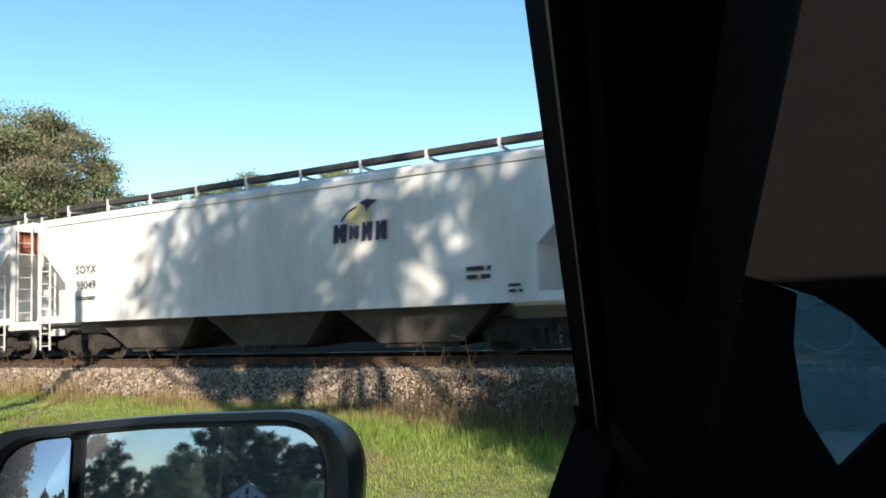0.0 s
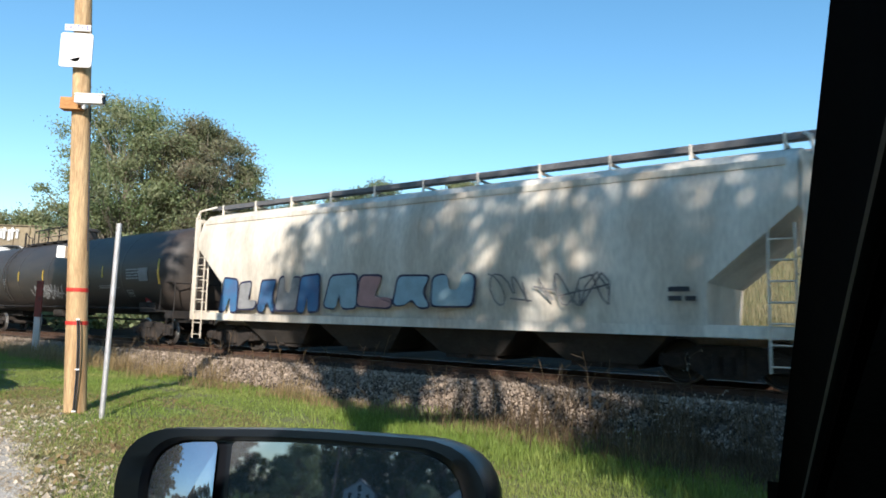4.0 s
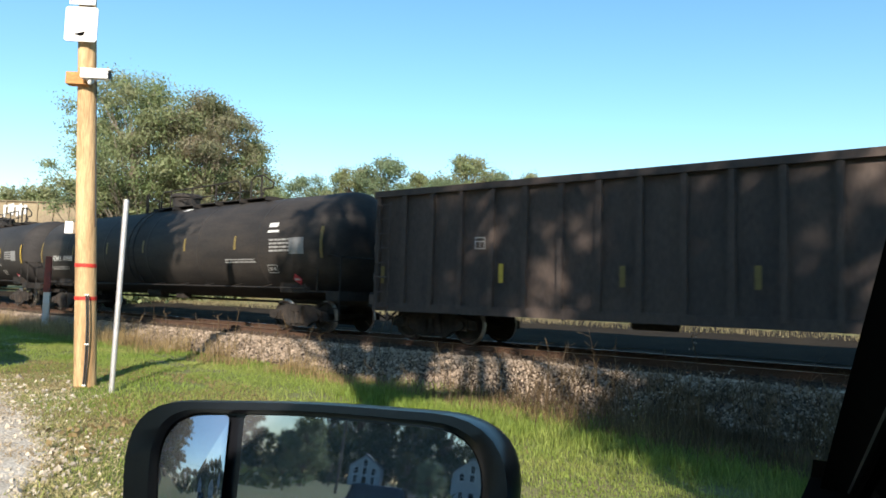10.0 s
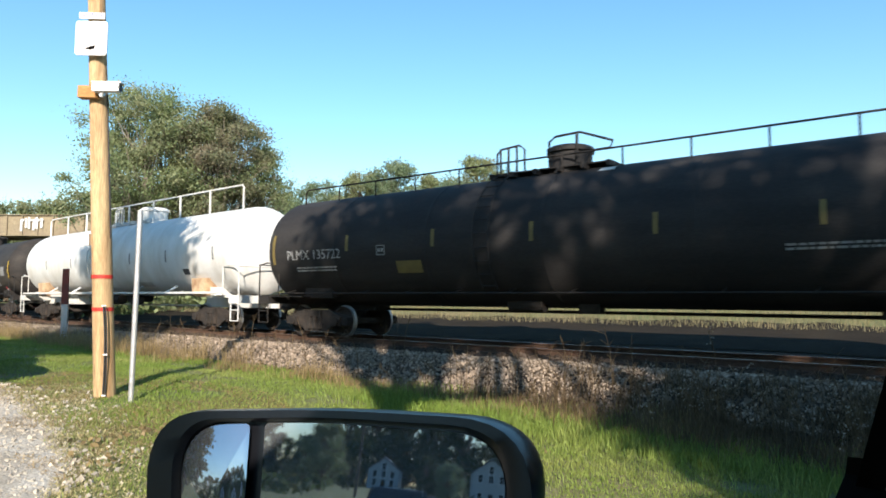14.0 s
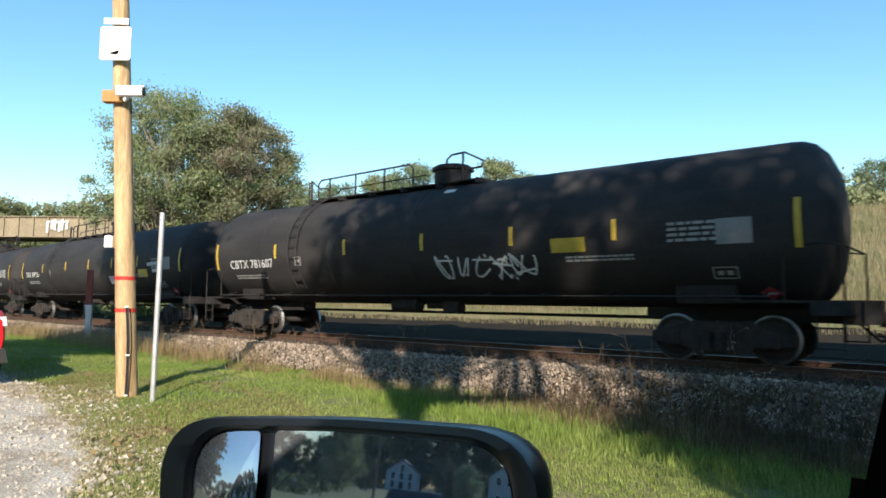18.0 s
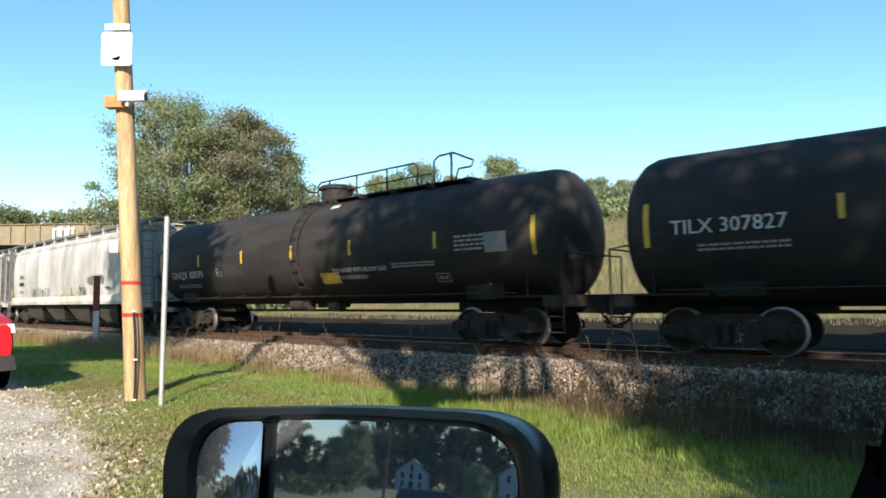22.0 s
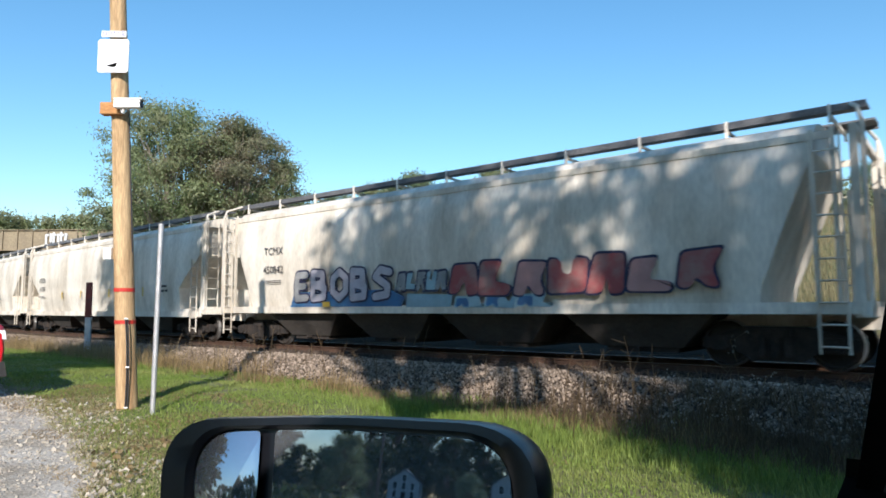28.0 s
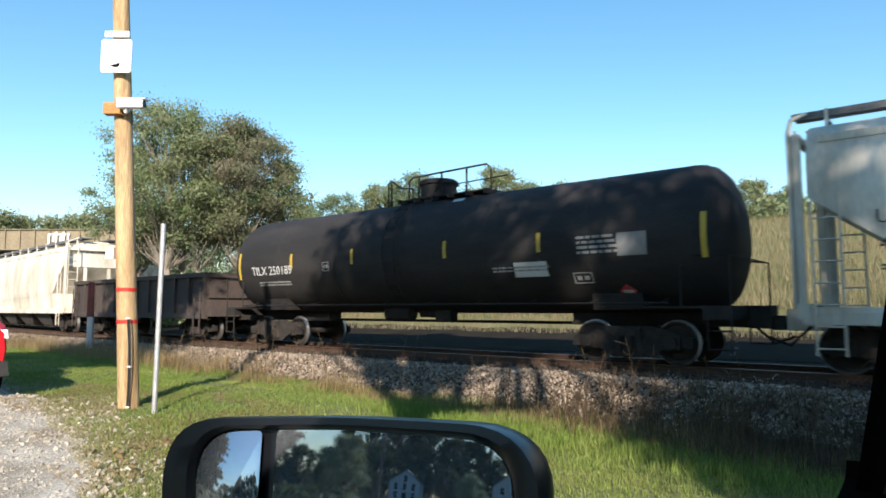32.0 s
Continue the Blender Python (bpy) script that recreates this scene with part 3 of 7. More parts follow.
        for k in (0.13, 0.42, 0.72):
            x = r0 + (r1 - r0) * k
            g.tube([(x, y, zt + 0.05), (x, y, zt + 0.69)], 0.03, 5)
        if r1 - r0 > 1.5:
            g.tube([(r0 + 0.9, y, zt + 0.17), (r0 + 1.05, y, zt + 0.30), (r1 + 0.5, y, zt + 0.34)], 0.018, 5)
        part("safety_railing", g, steel, car)
        if loop:
            l0, l1 = loop
            g = Geo()
            g.tube([(l0, y, zt + 0.05), (l0, y, zt + 0.67), (l0 + 0.16, y, zt + 0.78), (l0 + (l1 - l0) * 0.5, y, zt + 0.80), (l1, y, zt + 0.50), (l1 - 0.06, y, zt + 0.35), (l1 - 0.5, y, zt + 0.34), (l1 - 0.6, y, zt + 0.05)], 0.028, 6)
            g.tube([(l0 + (l1 - l0) * 0.45, y, zt + 0.05), (l0 + (l1 - l0) * 0.45, y, zt + 0.80)], 0.035, 5)
            part("railing_loop", g, steel, car)
        if first is not None and not full_rail:
            g = Geo()
            g.tube([(first, y, zt - 0.12), (first, y, zt + 0.62), (first + 0.12, y, zt + 0.68), (first + 0.5, y, zt + 0.42), (first + 0.95, y, zt + 0.36), (first + 0.95, y, zt + 0.02)], 0.024, 5)
            g.tube([(first + 0.12, y, zt - 0.12), (first + 0.12, y, zt + 0.66)], 0.03, 5)
            part("ladder_rail", g, steel, car)
    if full_rail:
        g = Geo()
        y, x1 = -0.6, half - 1.0
        g.tube([(-x1, y, zt - 0.2), (-x1, y, zt + full_rail - 0.08), (-x1 + 0.08, y, zt + full_rail), (x1 - 0.08, y, zt + full_rail), (x1, y, zt + full_rail - 0.08), (x1, y, zt - 0.2)], 0.024 if full_rail < 0.5 else 0.032, 5)
        posts = int(2 * x1 / (1.35 if full_rail < 0.5 else 2.0))
        for k in range(1, posts):
            x = -x1 + 2 * x1 * k / posts
            g.tube([(x, y, zt - 0.3), (x, y, zt + full_rail)], 0.022 if full_rail < 0.5 else 0.035, 5)
        part("roof_handrail", g, steel, car)
    g = Geo()
    n = 18
    dprof = [(0.50, -0.05), (0.50, 0.5), (0.56, 0.52), (0.56, 0.6), (0.48, 0.66), (0.02, 0.7)]
    g.rings([[(dome + r * math.cos(2 * math.pi * k / n), r * math.sin(2 * math.pi * k / n), zt - 0.08 + z) for k in range(n)] for r, z in dprof])
    for k in range(8):
        a = 2 * math.pi * k / 8
        g.box((dome + 0.53 * math.cos(a), 0.53 * math.sin(a), zt + 0.48), (0.07, 0.07, 0.1))
    part("valve_dome", g, paint or BLACK_PAINT, car, "round valve housing with bolted lid")
    g = Geo()
    for s in (-1, 1):
        pts = [(0, s * (R + 0.1) * math.cos(a), zc + (R + 0.1) * math.sin(a)) for a in np.linspace(-0.75, 1.25, 9)]
        for dx in (-0.2, 0.2):
            g.tube([(r0 + 0.3 + dx, p[1], p[2]) for p in pts], 0.02, 5)
        for a in np.linspace(-0.7, 1.2, 11):
            g.tube([(r0 + 0.3 + dx, s * (R + 0.1) * math.cos(a), zc + (R + 0.1) * math.sin(a)) for dx in (-0.2, 0.2)], 0.016, 5)
    part("side_ladder", g, paint or BLACK_PAINT, car)
    running_gear(car, length, length / 2 - 2.6)
    y = -(R + 0.014)
    return car, half, y, zc


def hopper_profile(style):
    """Half-widths at heights above the rail, from the sill up to the roof's middle."""
    if style == "round":
        return [(1.05, 1.42), (1.5, 1.5), (2.2, 1.57), (3.0, 1.58), (3.6, 1.54), (4.05, 1.42), (4.3, 1.2), (4.44, 0.75), (4.5, 0.0)]
    return [(1.05, 1.56), (1.5, 1.57), (2.2, 1.58), (3.0, 1.58), (3.7, 1.57), (4.15, 1.54), (4.22, 1.50), (4.40, 0.8), (4.47, 0.0)]


def hopper_car(length, paint, style="flat", bays=3, cut=(1.5, 3.0, 1.9), mark="", number="", label="", deck=None, ink=None, top=4.41, sill=1.05, inset=0.0, mark_x=None, front_end=None, trim=None, mark_z=(2.58, 2.14)):
    """A covered hopper: body with sloped ends, roof walk, end frames, bays below."""
    car = new("hopper_car")
    tagged(car, label, "hopper car", "cars of the freight train")
    ink = ink or BLACK_INK
    trim = trim or paint
    deck = deck or (DARK_STEEL if style == "flat" else WALK_GREY)
    half = length / 2 - 0.75
    k = (top - 1.05) / 3.42
    prof = [(1.05 + (z - 1.05) * k, w) for z, w in hopper_profile(style)]

    def width(z):
        for (z0, w0), (z1, w1) in zip(prof, prof[1:]):
            if z <= z1:
                return w0 + (w1 - w0) * max(0, z - z0) / (z1 - z0)
        return 0

    length_cut, cut_top, cut_low = cut
    end = half - 0.04 - inset
    stations = [(end, cut_top), (end - length_cut * 0.5, (cut_top + cut_low) / 2), (end - length_cut, cut_low), (end - length_cut - 0.05, sill + 0.01)]
    if length_cut == 0:
        stations = [(end, sill + 0.01)]
    stations = [(-x, z) for x, z in stations] + list(reversed(stations))
    rings = []
    for x, z0 in stations:
        zs = prof[-4][0]
        zz = [z0 + (zs - z0) * i / 7 for i in range(8)]
        side = [(z, width(z)) for z in zz] + [(z, w) for z, w in prof[-3:]]
        rings.append([(x, -w, z) for z, w in side] + [(x, w, z) for z, w in reversed(side[:-1])])
    cut = length_cut
    part("body", Geo().rings(rings, 0, True), paint, car)
    if front_end:
        part("end_panel", Geo().prism([(end - 0.02, cut_top + 0.05), (end + 0.03, cut_top + 0.05), (end + 0.03, top - 0.3), (end - 0.02, top - 0.3)], -1.5, 1.5), front_end, car, "rust-red end panel")
    # side sill, top chord and end floor
    for s in (-1, 1):
        g = Geo()
        g.box((0, s * 1.56, sill - 0.02), (2 * half + 0.2, 0.09, 0.2))
        part("side_sill", g, paint, car)
        g = Geo()
        g.box((0, s * (width(top - 0.42) + 0.015), top - 0.40), (2 * half - 0.45, 0.05, 0.13))
        part("top_chord", g, paint, car)
    for s in (-1, 1):
        xe = s * (half + 0.1)
        g = Geo()
        g.box((s * (half - 0.75), 0, 1.1), (1.9, 3.0, 0.1))
        g.box((xe, 0, 1.08), (0.22, 3.1, 0.26))
        g.box((s * (half - 1.0), 0, 0.92), (3.2, 0.6, 0.4))
        part("end_platform", g, paint, car)
        g = Geo()
        for y in (-1.5, 1.5):
            g.box((xe, y, (1.1 + top - 0.3) / 2), (0.12, 0.09, top - 1.4))
            if inset:
                for dx in (0.3, 0.62):
                    g.box((s * (half + 0.1 - dx), y, (1.1 + top - 0.3) / 2), (0.07, 0.07, top - 1.4))
        for y in (-0.55, 0.55):
            g.box((s * (half - 0.1), y, 2.1), (0.1, 0.14, 2.1))
        g.box((xe, 0, top - 0.34), (0.1, 3.0, 0.12))
        part("end_frame", g, trim, car, "end posts and braces")
        g = Geo()
        for y in (-1.62, 1.62):
            part("side_ladder", ladder(Geo(), s * (half - 0.3), y, 0.35, top - 0.4 if inset else 2.9), trim, car)
        for y in (-1.2, 1.2):
            part("end_ladder", ladder(Geo(), xe + s * 0.1, y, 1.0, top - 0.1, axis_x=False), trim, car)
    # roof walk on posts
    for y in (-0.64, 0.64):
        g = Geo().box((0, y, top + 0.19), (2 * half + 0.5, 0.5, 0.04))
        g.box((0, y + math.copysign(0.26, y), top + 0.165), (2 * half + 0.5, 0.03, 0.13))
        part("roof_walk", g, deck, car, "steel roof walk grating")
    g = Geo()
    for y in (-0.9, 0.9):
        g.box((0, y, top + 0.09), (0.05, 0.05, 0.32))
    g.box((0, 0, top + 0.06), (0.05, 1.7, 0.05))
    bracket = g.mesh("walk_bracket", paint)
    nb = int(length / 1.65)
    for i in range(nb):
        part("walk_bracket", bracket, None, car, m=pose(-half + 0.3 + (2 * half - 0.6) * i / (nb - 1), 0, 0))
    if style == "round":
        for s in (-1, 1):
            xe = s * (half + 0.22)
            for y in (-1.5, 1.5):
                part("end_handrail", Geo().tube([(xe, y, 1.1), (xe, y, top - 0.25), (xe - s * 0.05, y * 0.95, top), (xe - s * 0.2, y * 0.62, top + 0.2)], 0.035, 7), trim, car, "bent pipe rail up to the roof walk")
    for i in range(4):
        x = -half * 0.72 + half * 1.44 * i / 3
        part("roof_hatch", Geo().box((x, 0, top + 0.04), (half * 0.42, 0.6, 0.12), taper=(0.96, 0.8)), paint, car)
    # discharge bays
    run = 12.3 if bays == 3 else 2 * half - 4.2
    for i in range(bays):
        x = -run / 2 + run * (i + 0.5) / bays
        w = run / bays
        g = Geo()
        n0 = [(x - w * 0.49, -1.45, sill), (x + w * 0.49, -1.45, sill), (x + w * 0.49, 1.45, sill), (x - w * 0.49, 1.45, sill)]
        n1 = [(x - w * 0.25, -1.05, 0.34), (x + w * 0.25, -1.05, 0.34), (x + w * 0.25, 1.05, 0.34), (x - w * 0.25, 1.05, 0.34)]
        g.rings([n1, n0], 0, False)
        # four-bay cars take the paint copy with shade in its colour
        bay = part("hopper_bay", g, UNDER_DIRT if bays == 3 else UNDER_SHADED, car)
        g = Geo().box((x, 0, 0.3), (w * 0.44, 2.0, 0.13))
        g.tube([(x, -1.2, 0.3), (x, 1.2, 0.3)], 0.05, 6)
        part("outlet_gate", g, TRUCK_STEEL, bay)
    g = Geo()
    g.box((0, 0, 0.95), (2 * half - 2, 0.4, 0.25))
    g.box((0, 0.3, 0.66), (run + 0.6, 0.3, 0.72))
    g.tube([(-half + 2.5, -0.35, 0.75), (half - 2.5, -0.35, 0.75)], 0.035, 5)
    part("centre_sill", g, TRUCK_STEEL, car)
    running_gear(car, length, half - 1.3)
    y = -1.61
    mx = mark_x if mark_x is not None else -half + 2.3
    if mark:
        face_text(car, mark, 0.33, mx, mark_z[0], y, ink, "reporting_mark", "dark stencilled reporting mark")
        face_text(car, number, 0.33, mx, mark_z[1], y, ink, "car_number")
        bars(car, mx, mark_z[1] - 0.36, y, 0.8, 0.03, 2, ink)
    return car, half, y


def gondola_car(length, paint, height=3.0, ribs=14, rib_w=0.12, label="", floor_z=1.15, low=1.0):
    """An open gondola with side posts, top chord and end sheets."""
    car = new("gondola_car")
    tagged(car, label, "gondola car", "cars of the freight train")
    half = length / 2 - 0.7
    for s in (-1, 1):
        g = Geo()
        g.box((0, s * 1.46, (low + height) / 2), (2 * half, 0.05, height - low))
        part("side_sheet", g, paint, car)
        g = Geo()
        g.box((0, s * 1.5, height - 0.07), (2 * half + 0.06, 0.2, 0.15))
        part("top_chord", g, paint, car)
        part("side_sill", Geo().box((0, s * 1.5, low + 0.05), (2 * half, 0.14, 0.2)), paint, car)
        rib = Geo().box((0, 0, (low + 0.1 + height - 0.15) / 2), (rib_w, 0.09, height - low - 0.2)).mesh("side_post", paint)
        for i in range(ribs):
            part("side_post", rib, None, car, m=pose(-half + 0.1 + (2 * half - 0.2) * i / (ribs - 1), s * 1.535, 0))
        xe = s * half
        g = Geo()
        g.box((xe, 0, (1.0 + height) / 2), (0.06, 2.9, height - 1.0))
        for z in (1.6, 2.3):
            if z < height - 0.4:
                g.box((xe + s * 0.06, 0, z), (0.1, 2.9, 0.16))
        g.box((xe + s * 0.05, 0, height - 0.08), (0.14, 3.0, 0.16))
        part("end_sheet", g, paint, car)
        g = Geo()
        part("end_beam", g.box((xe + s * 0.1, 0, 1.0), (0.25, 2.9, 0.25)), paint, car)
        for y in (-1.66, 1.66):
            part("side_ladder", ladder(Geo(), xe - s * 0.35, y, 0.36, height - 0.3), paint, car)
    part("floor", Geo().box((0, 0, floor_z), (2 * half, 2.88, 0.1)), paint, car)
    g = Geo().box((0, 0, 0.92), (2 * half + 0.4, 0.5, 0.34))
    for i in range(7):
        g.box((-half + 1.2 + (2 * half - 2.4) * i / 6, 0, 0.98), (0.12, 2.8, 0.2))
    g.tube([(-1.2, -0.8, 0.75), (-0.3, -0.8, 0.75)], 0.18, 10)
    part("underframe", g, TRUCK_STEEL, car)
    running_gear(car, length, half - 1.5)
    return car, half, -1.495

# the consist: the time at which each car's front and rear coupler pass x = -10
GAPS = [-1.91, -0.6, 0.695, 2.03, 3.32, 4.67, 6.185, 7.683, 8.925, 10.13, 11.62, 13.02, 14.50, 15.93, 17.35, 18.80, 20.26, 21.73, 23.12, 24.51, 25.87, 27.32, 28.72, 30.12, 31.48, 32.715, 33.67, 35.0, 36.35, 37.7]
TRAIN = []


def couple(car, i):
    """Puts a car into its place in the train."""
    TRAIN.append((car, (GAPS[i] + GAPS[i + 1]) / 2))


def span(i):
    return (GAPS[i + 1] - GAPS[i]) * SPEED


def half_of(i):
    return span(i) / 2 - 0.75


RED_OXIDE = material("red_oxide_paint", (0.30, 0.085, 0.045), 0.7, 0, (0.45, 0.25, 0.13), 1.5, 0.6, 20, 0.15, 0.002)
SKY_SPRAY = material("pale_blue_spray", (0.3, 0.44, 0.5), 0.6, scale=3, amount=0.5)
BLUE_SPRAY = material("blue_spray", (0.05, 0.16, 0.32), 0.7, second=(0.08, 0.1, 0.2), scale=3, amount=0.6)
RED_SPRAY = material("red_spray", (0.3, 0.065, 0.065), 0.7, second=(0.28, 0.2, 0.18), scale=2.2, amount=0.8)
PINK_SPRAY = material("pink_spray", (0.45, 0.24, 0.22), 0.6, scale=3, amount=0.4)
ORANGE_SPRAY = material("ochre_spray", (0.45, 0.22, 0.04), 0.65, second=(0.2, 0.12, 0.05), scale=2, amount=0.8)
PALE_SPRAY = material("pale_silver_spray", (0.5, 0.52, 0.52), 0.55, second=(0.3, 0.36, 0.36), scale=2.5, amount=0.8)
LILAC_SPRAY = material("pale_lilac_spray", (0.5, 0.46, 0.5), 0.6, second=(0.3, 0.28, 0.32), scale=3, amount=0.6)
NAVY_SPRAY = material("navy_spray", (0.02, 0.02, 0.06), 0.6, scale=3, amount=0.4)
GREY_SPRAY = material("grey_spray", (0.3, 0.3, 0.3), 0.65, second=(0.15, 0.15, 0.15), scale=3, amount=0.7)
LOGO_YELLOW = material("logo_yellow", (0.56, 0.46, 0.2), 0.6, second=(0.62, 0.58, 0.42), scale=2, amount=0.9)
RED_LABEL = material("red_placard", (0.55, 0.05, 0.07), 0.5, scale=8, amount=0.4)
SCRIBBLE = material("faded_black_spray", (0.12, 0.115, 0.12), 0.7, second=(0.34, 0.32, 0.3), scale=4, amount=0.8)
GREY_LABEL = material("grey_placard", (0.22, 0.22, 0.22), 0.6, scale=8, amount=0.4)


def rounded(corners, radii, steps=8):
    """A closed outline with rounded corners."""
    out, n = [], len(corners)
    for i, (c, r) in enumerate(zip(corners, radii)):
        c = Vector(c)
        a = (Vector(corners[i - 1]) - c).normalized()
        b = (Vector(corners[(i + 1) % n]) - c).normalized()
        p, q = c + a * r, c + b * r
        for k in range(steps + 1):
            t = k / steps
            out.append(p * (1 - t) ** 2 + c * 2 * t * (1 - t) + q * t * t)
    return out


def on_tank(x, z, zc, R, lift=0.0):
    """The pose of a flat drawing laid against the tank's side."""
    a = math.asin(max(-0.98, min(0.98, (z - zc) / R)))
    return pose(x, -(R + lift) * math.cos(a), zc + (R + lift) * math.sin(a), 90 - math.degrees(a), 0, 0)


def patch(car, name, x, z, w, h, zc, R, mat, label="", skew=0.0, lift=0.006):
    """A thin sheet curved to the tank's side."""
    vs, rows = [], 5
    for i in range(rows):
        zz = z - h / 2 + h * i / (rows - 1)
        a = math.asin((zz - zc) / R)
        s = skew * (i / (rows - 1) - 0.5)
        for e in (lift, lift + 0.004):
            for sx in (-1, 1):
                vs.append((x + sx * w / 2 + s, -(R + e) * math.cos(a), zc + (R + e) * math.sin(a)))
    fs = []
    for i in range(rows - 1):
        k = i * 4
        fs += [(k + 2, k + 3, k + 7, k + 6), (k, k + 2, k + 6, k + 4), (k + 1, k + 5, k + 7, k + 3)]
    return part(name, Geo().add(vs, fs), mat, car, label)


def tank_words(car, text, size, x, z, zc, R, mat=None, name="lettering", label=""):
    return part(name, lettering(text, size, mat or WHITE_INK, name), None, car, label, on_tank(x, z, zc, R, 0.01))


def tank_lines(car, x, z, w, h, rows, zc, R, mat=None, label="small stencilled data lines"):
    g, rng = Geo(), random.Random(int(x * 10) + rows)
    for i in range(rows):
        px = -w / 2
        while px < w / 2 - h:
            l = min(rng.uniform(1.2, 4.5) * h, w / 2 - px)
            g.box((px + l / 2, ((rows - 1) / 2 - i) * h * 1.9, 0), (l, h, 0.004))
            px += l + h * 0.7
    return part("stencil", g, mat or WHITE_INK, car, label, on_tank(x, z, zc, R, 0.01))


def frame_box(car, x, z, w, h, zc, R, mat=None):
    g = Geo()
    for s in (-1, 1):
        g.box((s * w / 2, 0, 0), (0.022, h, 0.004)).box((0, s * h / 2, 0), (w, 0.022, 0.004))
    g.box((-w * 0.2, 0, 0), (w * 0.25, h * 0.4, 0.004)).box((w * 0.2, 0, 0), (w * 0.25, h * 0.4, 0.004))
    return part("test_stencil", g, mat or DIM_INK, car, "", on_tank(x, z, zc, R, 0.01))


def diamond(car, x, z, zc, R):
    p = part("hazard_placard", Geo().box((0, 0, 0), (0.27, 0.27, 0.006), m=Matrix.Rotation(radians(45), 3, "Z")), RED_LABEL, car, "red and white diamond placard", on_tank(x, z, zc, R, 0.02))
    part("placard_band", Geo().box((0, 0, 0), (0.22, 0.07, 0.004)), WHITE_INK, p, "", pose(0, 0, 0.006))


def blob_letters(car, x0, x1, z0, z1, y, fills, outline, seed, name="graffiti", slant=0.12, n=None):
    """Painted balloon letters: a dark outline with a coloured fill."""
    rng = random.Random(seed)
    n = n or max(2, int((x1 - x0) / (0.72 * (z1 - z0))))
    w = (x1 - x0) / n
    for i in range(n):
        cx = x0 + w * (i + 0.5)
        top, bot = z1 - rng.uniform(0, 0.18) * (z1 - z0), z0 + rng.uniform(0, 0.12) * (z1 - z0)
        kind = i % 4
        hw = w * 0.47
        if kind == 0:
            c = [(-hw, bot), (-hw * 0.2, bot), (0, bot + 0.45 * (top - bot)), (hw * 0.2, bot), (hw, bot), (hw * 0.8, top), (-hw * 0.8, top)]
        elif kind == 1:
            c = [(-hw, bot), (hw, bot), (hw, bot + 0.3 * (top - bot)), (0.0, bot + 0.36 * (top - bot)), (hw * 0.3, top), (-hw, top)]
        elif kind == 2:
            c = [(-hw * 0.9, bot), (-hw * 0.2, bot), (0, bot + 0.35 * (top - bot)), (hw * 0.5, bot), (hw, bot), (hw * 0.5, bot + 0.5 * (top - bot)), (hw * 0.9, top), (-hw * 0.8, top)]
        else:
            c = [(-hw, bot), (hw, bot), (hw, top), (hw * 0.35, top), (hw * 0.25, bot + 0.5 * (top - bot)), (-hw * 0.25, bot + 0.55 * (top - bot)), (-hw * 0.35, top), (-hw, top)]
        c = [(px + slant * (pz - bot) + rng.uniform(-0.05, 0.05) * w, pz + rng.uniform(-0.04, 0.04) * (z1 - z0)) for px, pz in c]
        small = rounded(c, [w * 0.13] * len(c), 3)
        m = Vector((sum(p.x for p in small) / len(small), sum(p.y for p in small) / len(small)))
        big = [p + (p - m).normalized() * 0.06 for p in small]
        letter = part(name, Geo().prism([(cx + p.x, p.y) for p in big], y - 0.003 - 0.0002 * i, y), outline, car, "dark outline of a sprayed letter")
        part("letter_fill", Geo().prism([(cx + p.x, p.y) for p in small], y - 0.007 - 0.0004 * i, y - 0.003), fills[i % len(fills)], letter)


def stroke_letters(car, x0, x1, z0, z1, y, mat, seed, r=0.018, n=None, name="graffiti"):
    """Thin sprayed letter strokes, drawn as flat bands."""
    rng = random.Random(seed)
    n = n or max(2, int((x1 - x0) / (0.8 * (z1 - z0))))
    w = (x1 - x0) / n

    def line(g, a, b):
        d = (Vector(b) - Vector(a))
        q = Vector((-d.y, d.x)).normalized() * r
        pts = [Vector(a) + q, Vector(b) + q, Vector(b) - q, Vector(a) - q]
        ys = [y(p.y) if callable(y) else y for p in pts]
        g.add([(p.x, yy, p.y) for p, yy in zip(pts, ys)], [(0, 1, 2, 3)])

    h = z1 - z0
    for i in range(n):
        cx = x0 + w * (i + 0.5)
        a0, turn, lean = rng.uniform(0, 6.28), rng.choice((-1, 1)) * rng.uniform(0.5, 1.5), rng.uniform(-0.25, 0.25)
        e1, e2, k2 = rng.uniform(0.25, 0.5), rng.uniform(0.35, 0.6), rng.choice((1, 2, 3))
        s = []
        for j in range(13):
            u = a0 + turn * 6.28 * j / 12
            px, pz = e1 * math.cos(u), e2 * math.sin(k2 * u + a0)
            s.append((cx + (px + lean * pz) * w * 1.25 + 0.5 * w * (j / 12 - 0.5), z0 + h * (0.5 + pz)))
        g = Geo()
        for a, b in zip(s, s[1:]):
            line(g, a, b)
        if rng.random() < 0.6:
            p = z0 + h * rng.uniform(0.1, 0.9)
            line(g, (cx - w * 0.45, p), (cx + w * 0.5, p + rng.uniform(-0.2, 0.25) * h))
        part(name, g, mat, car, "thin sprayed graffiti stroke")


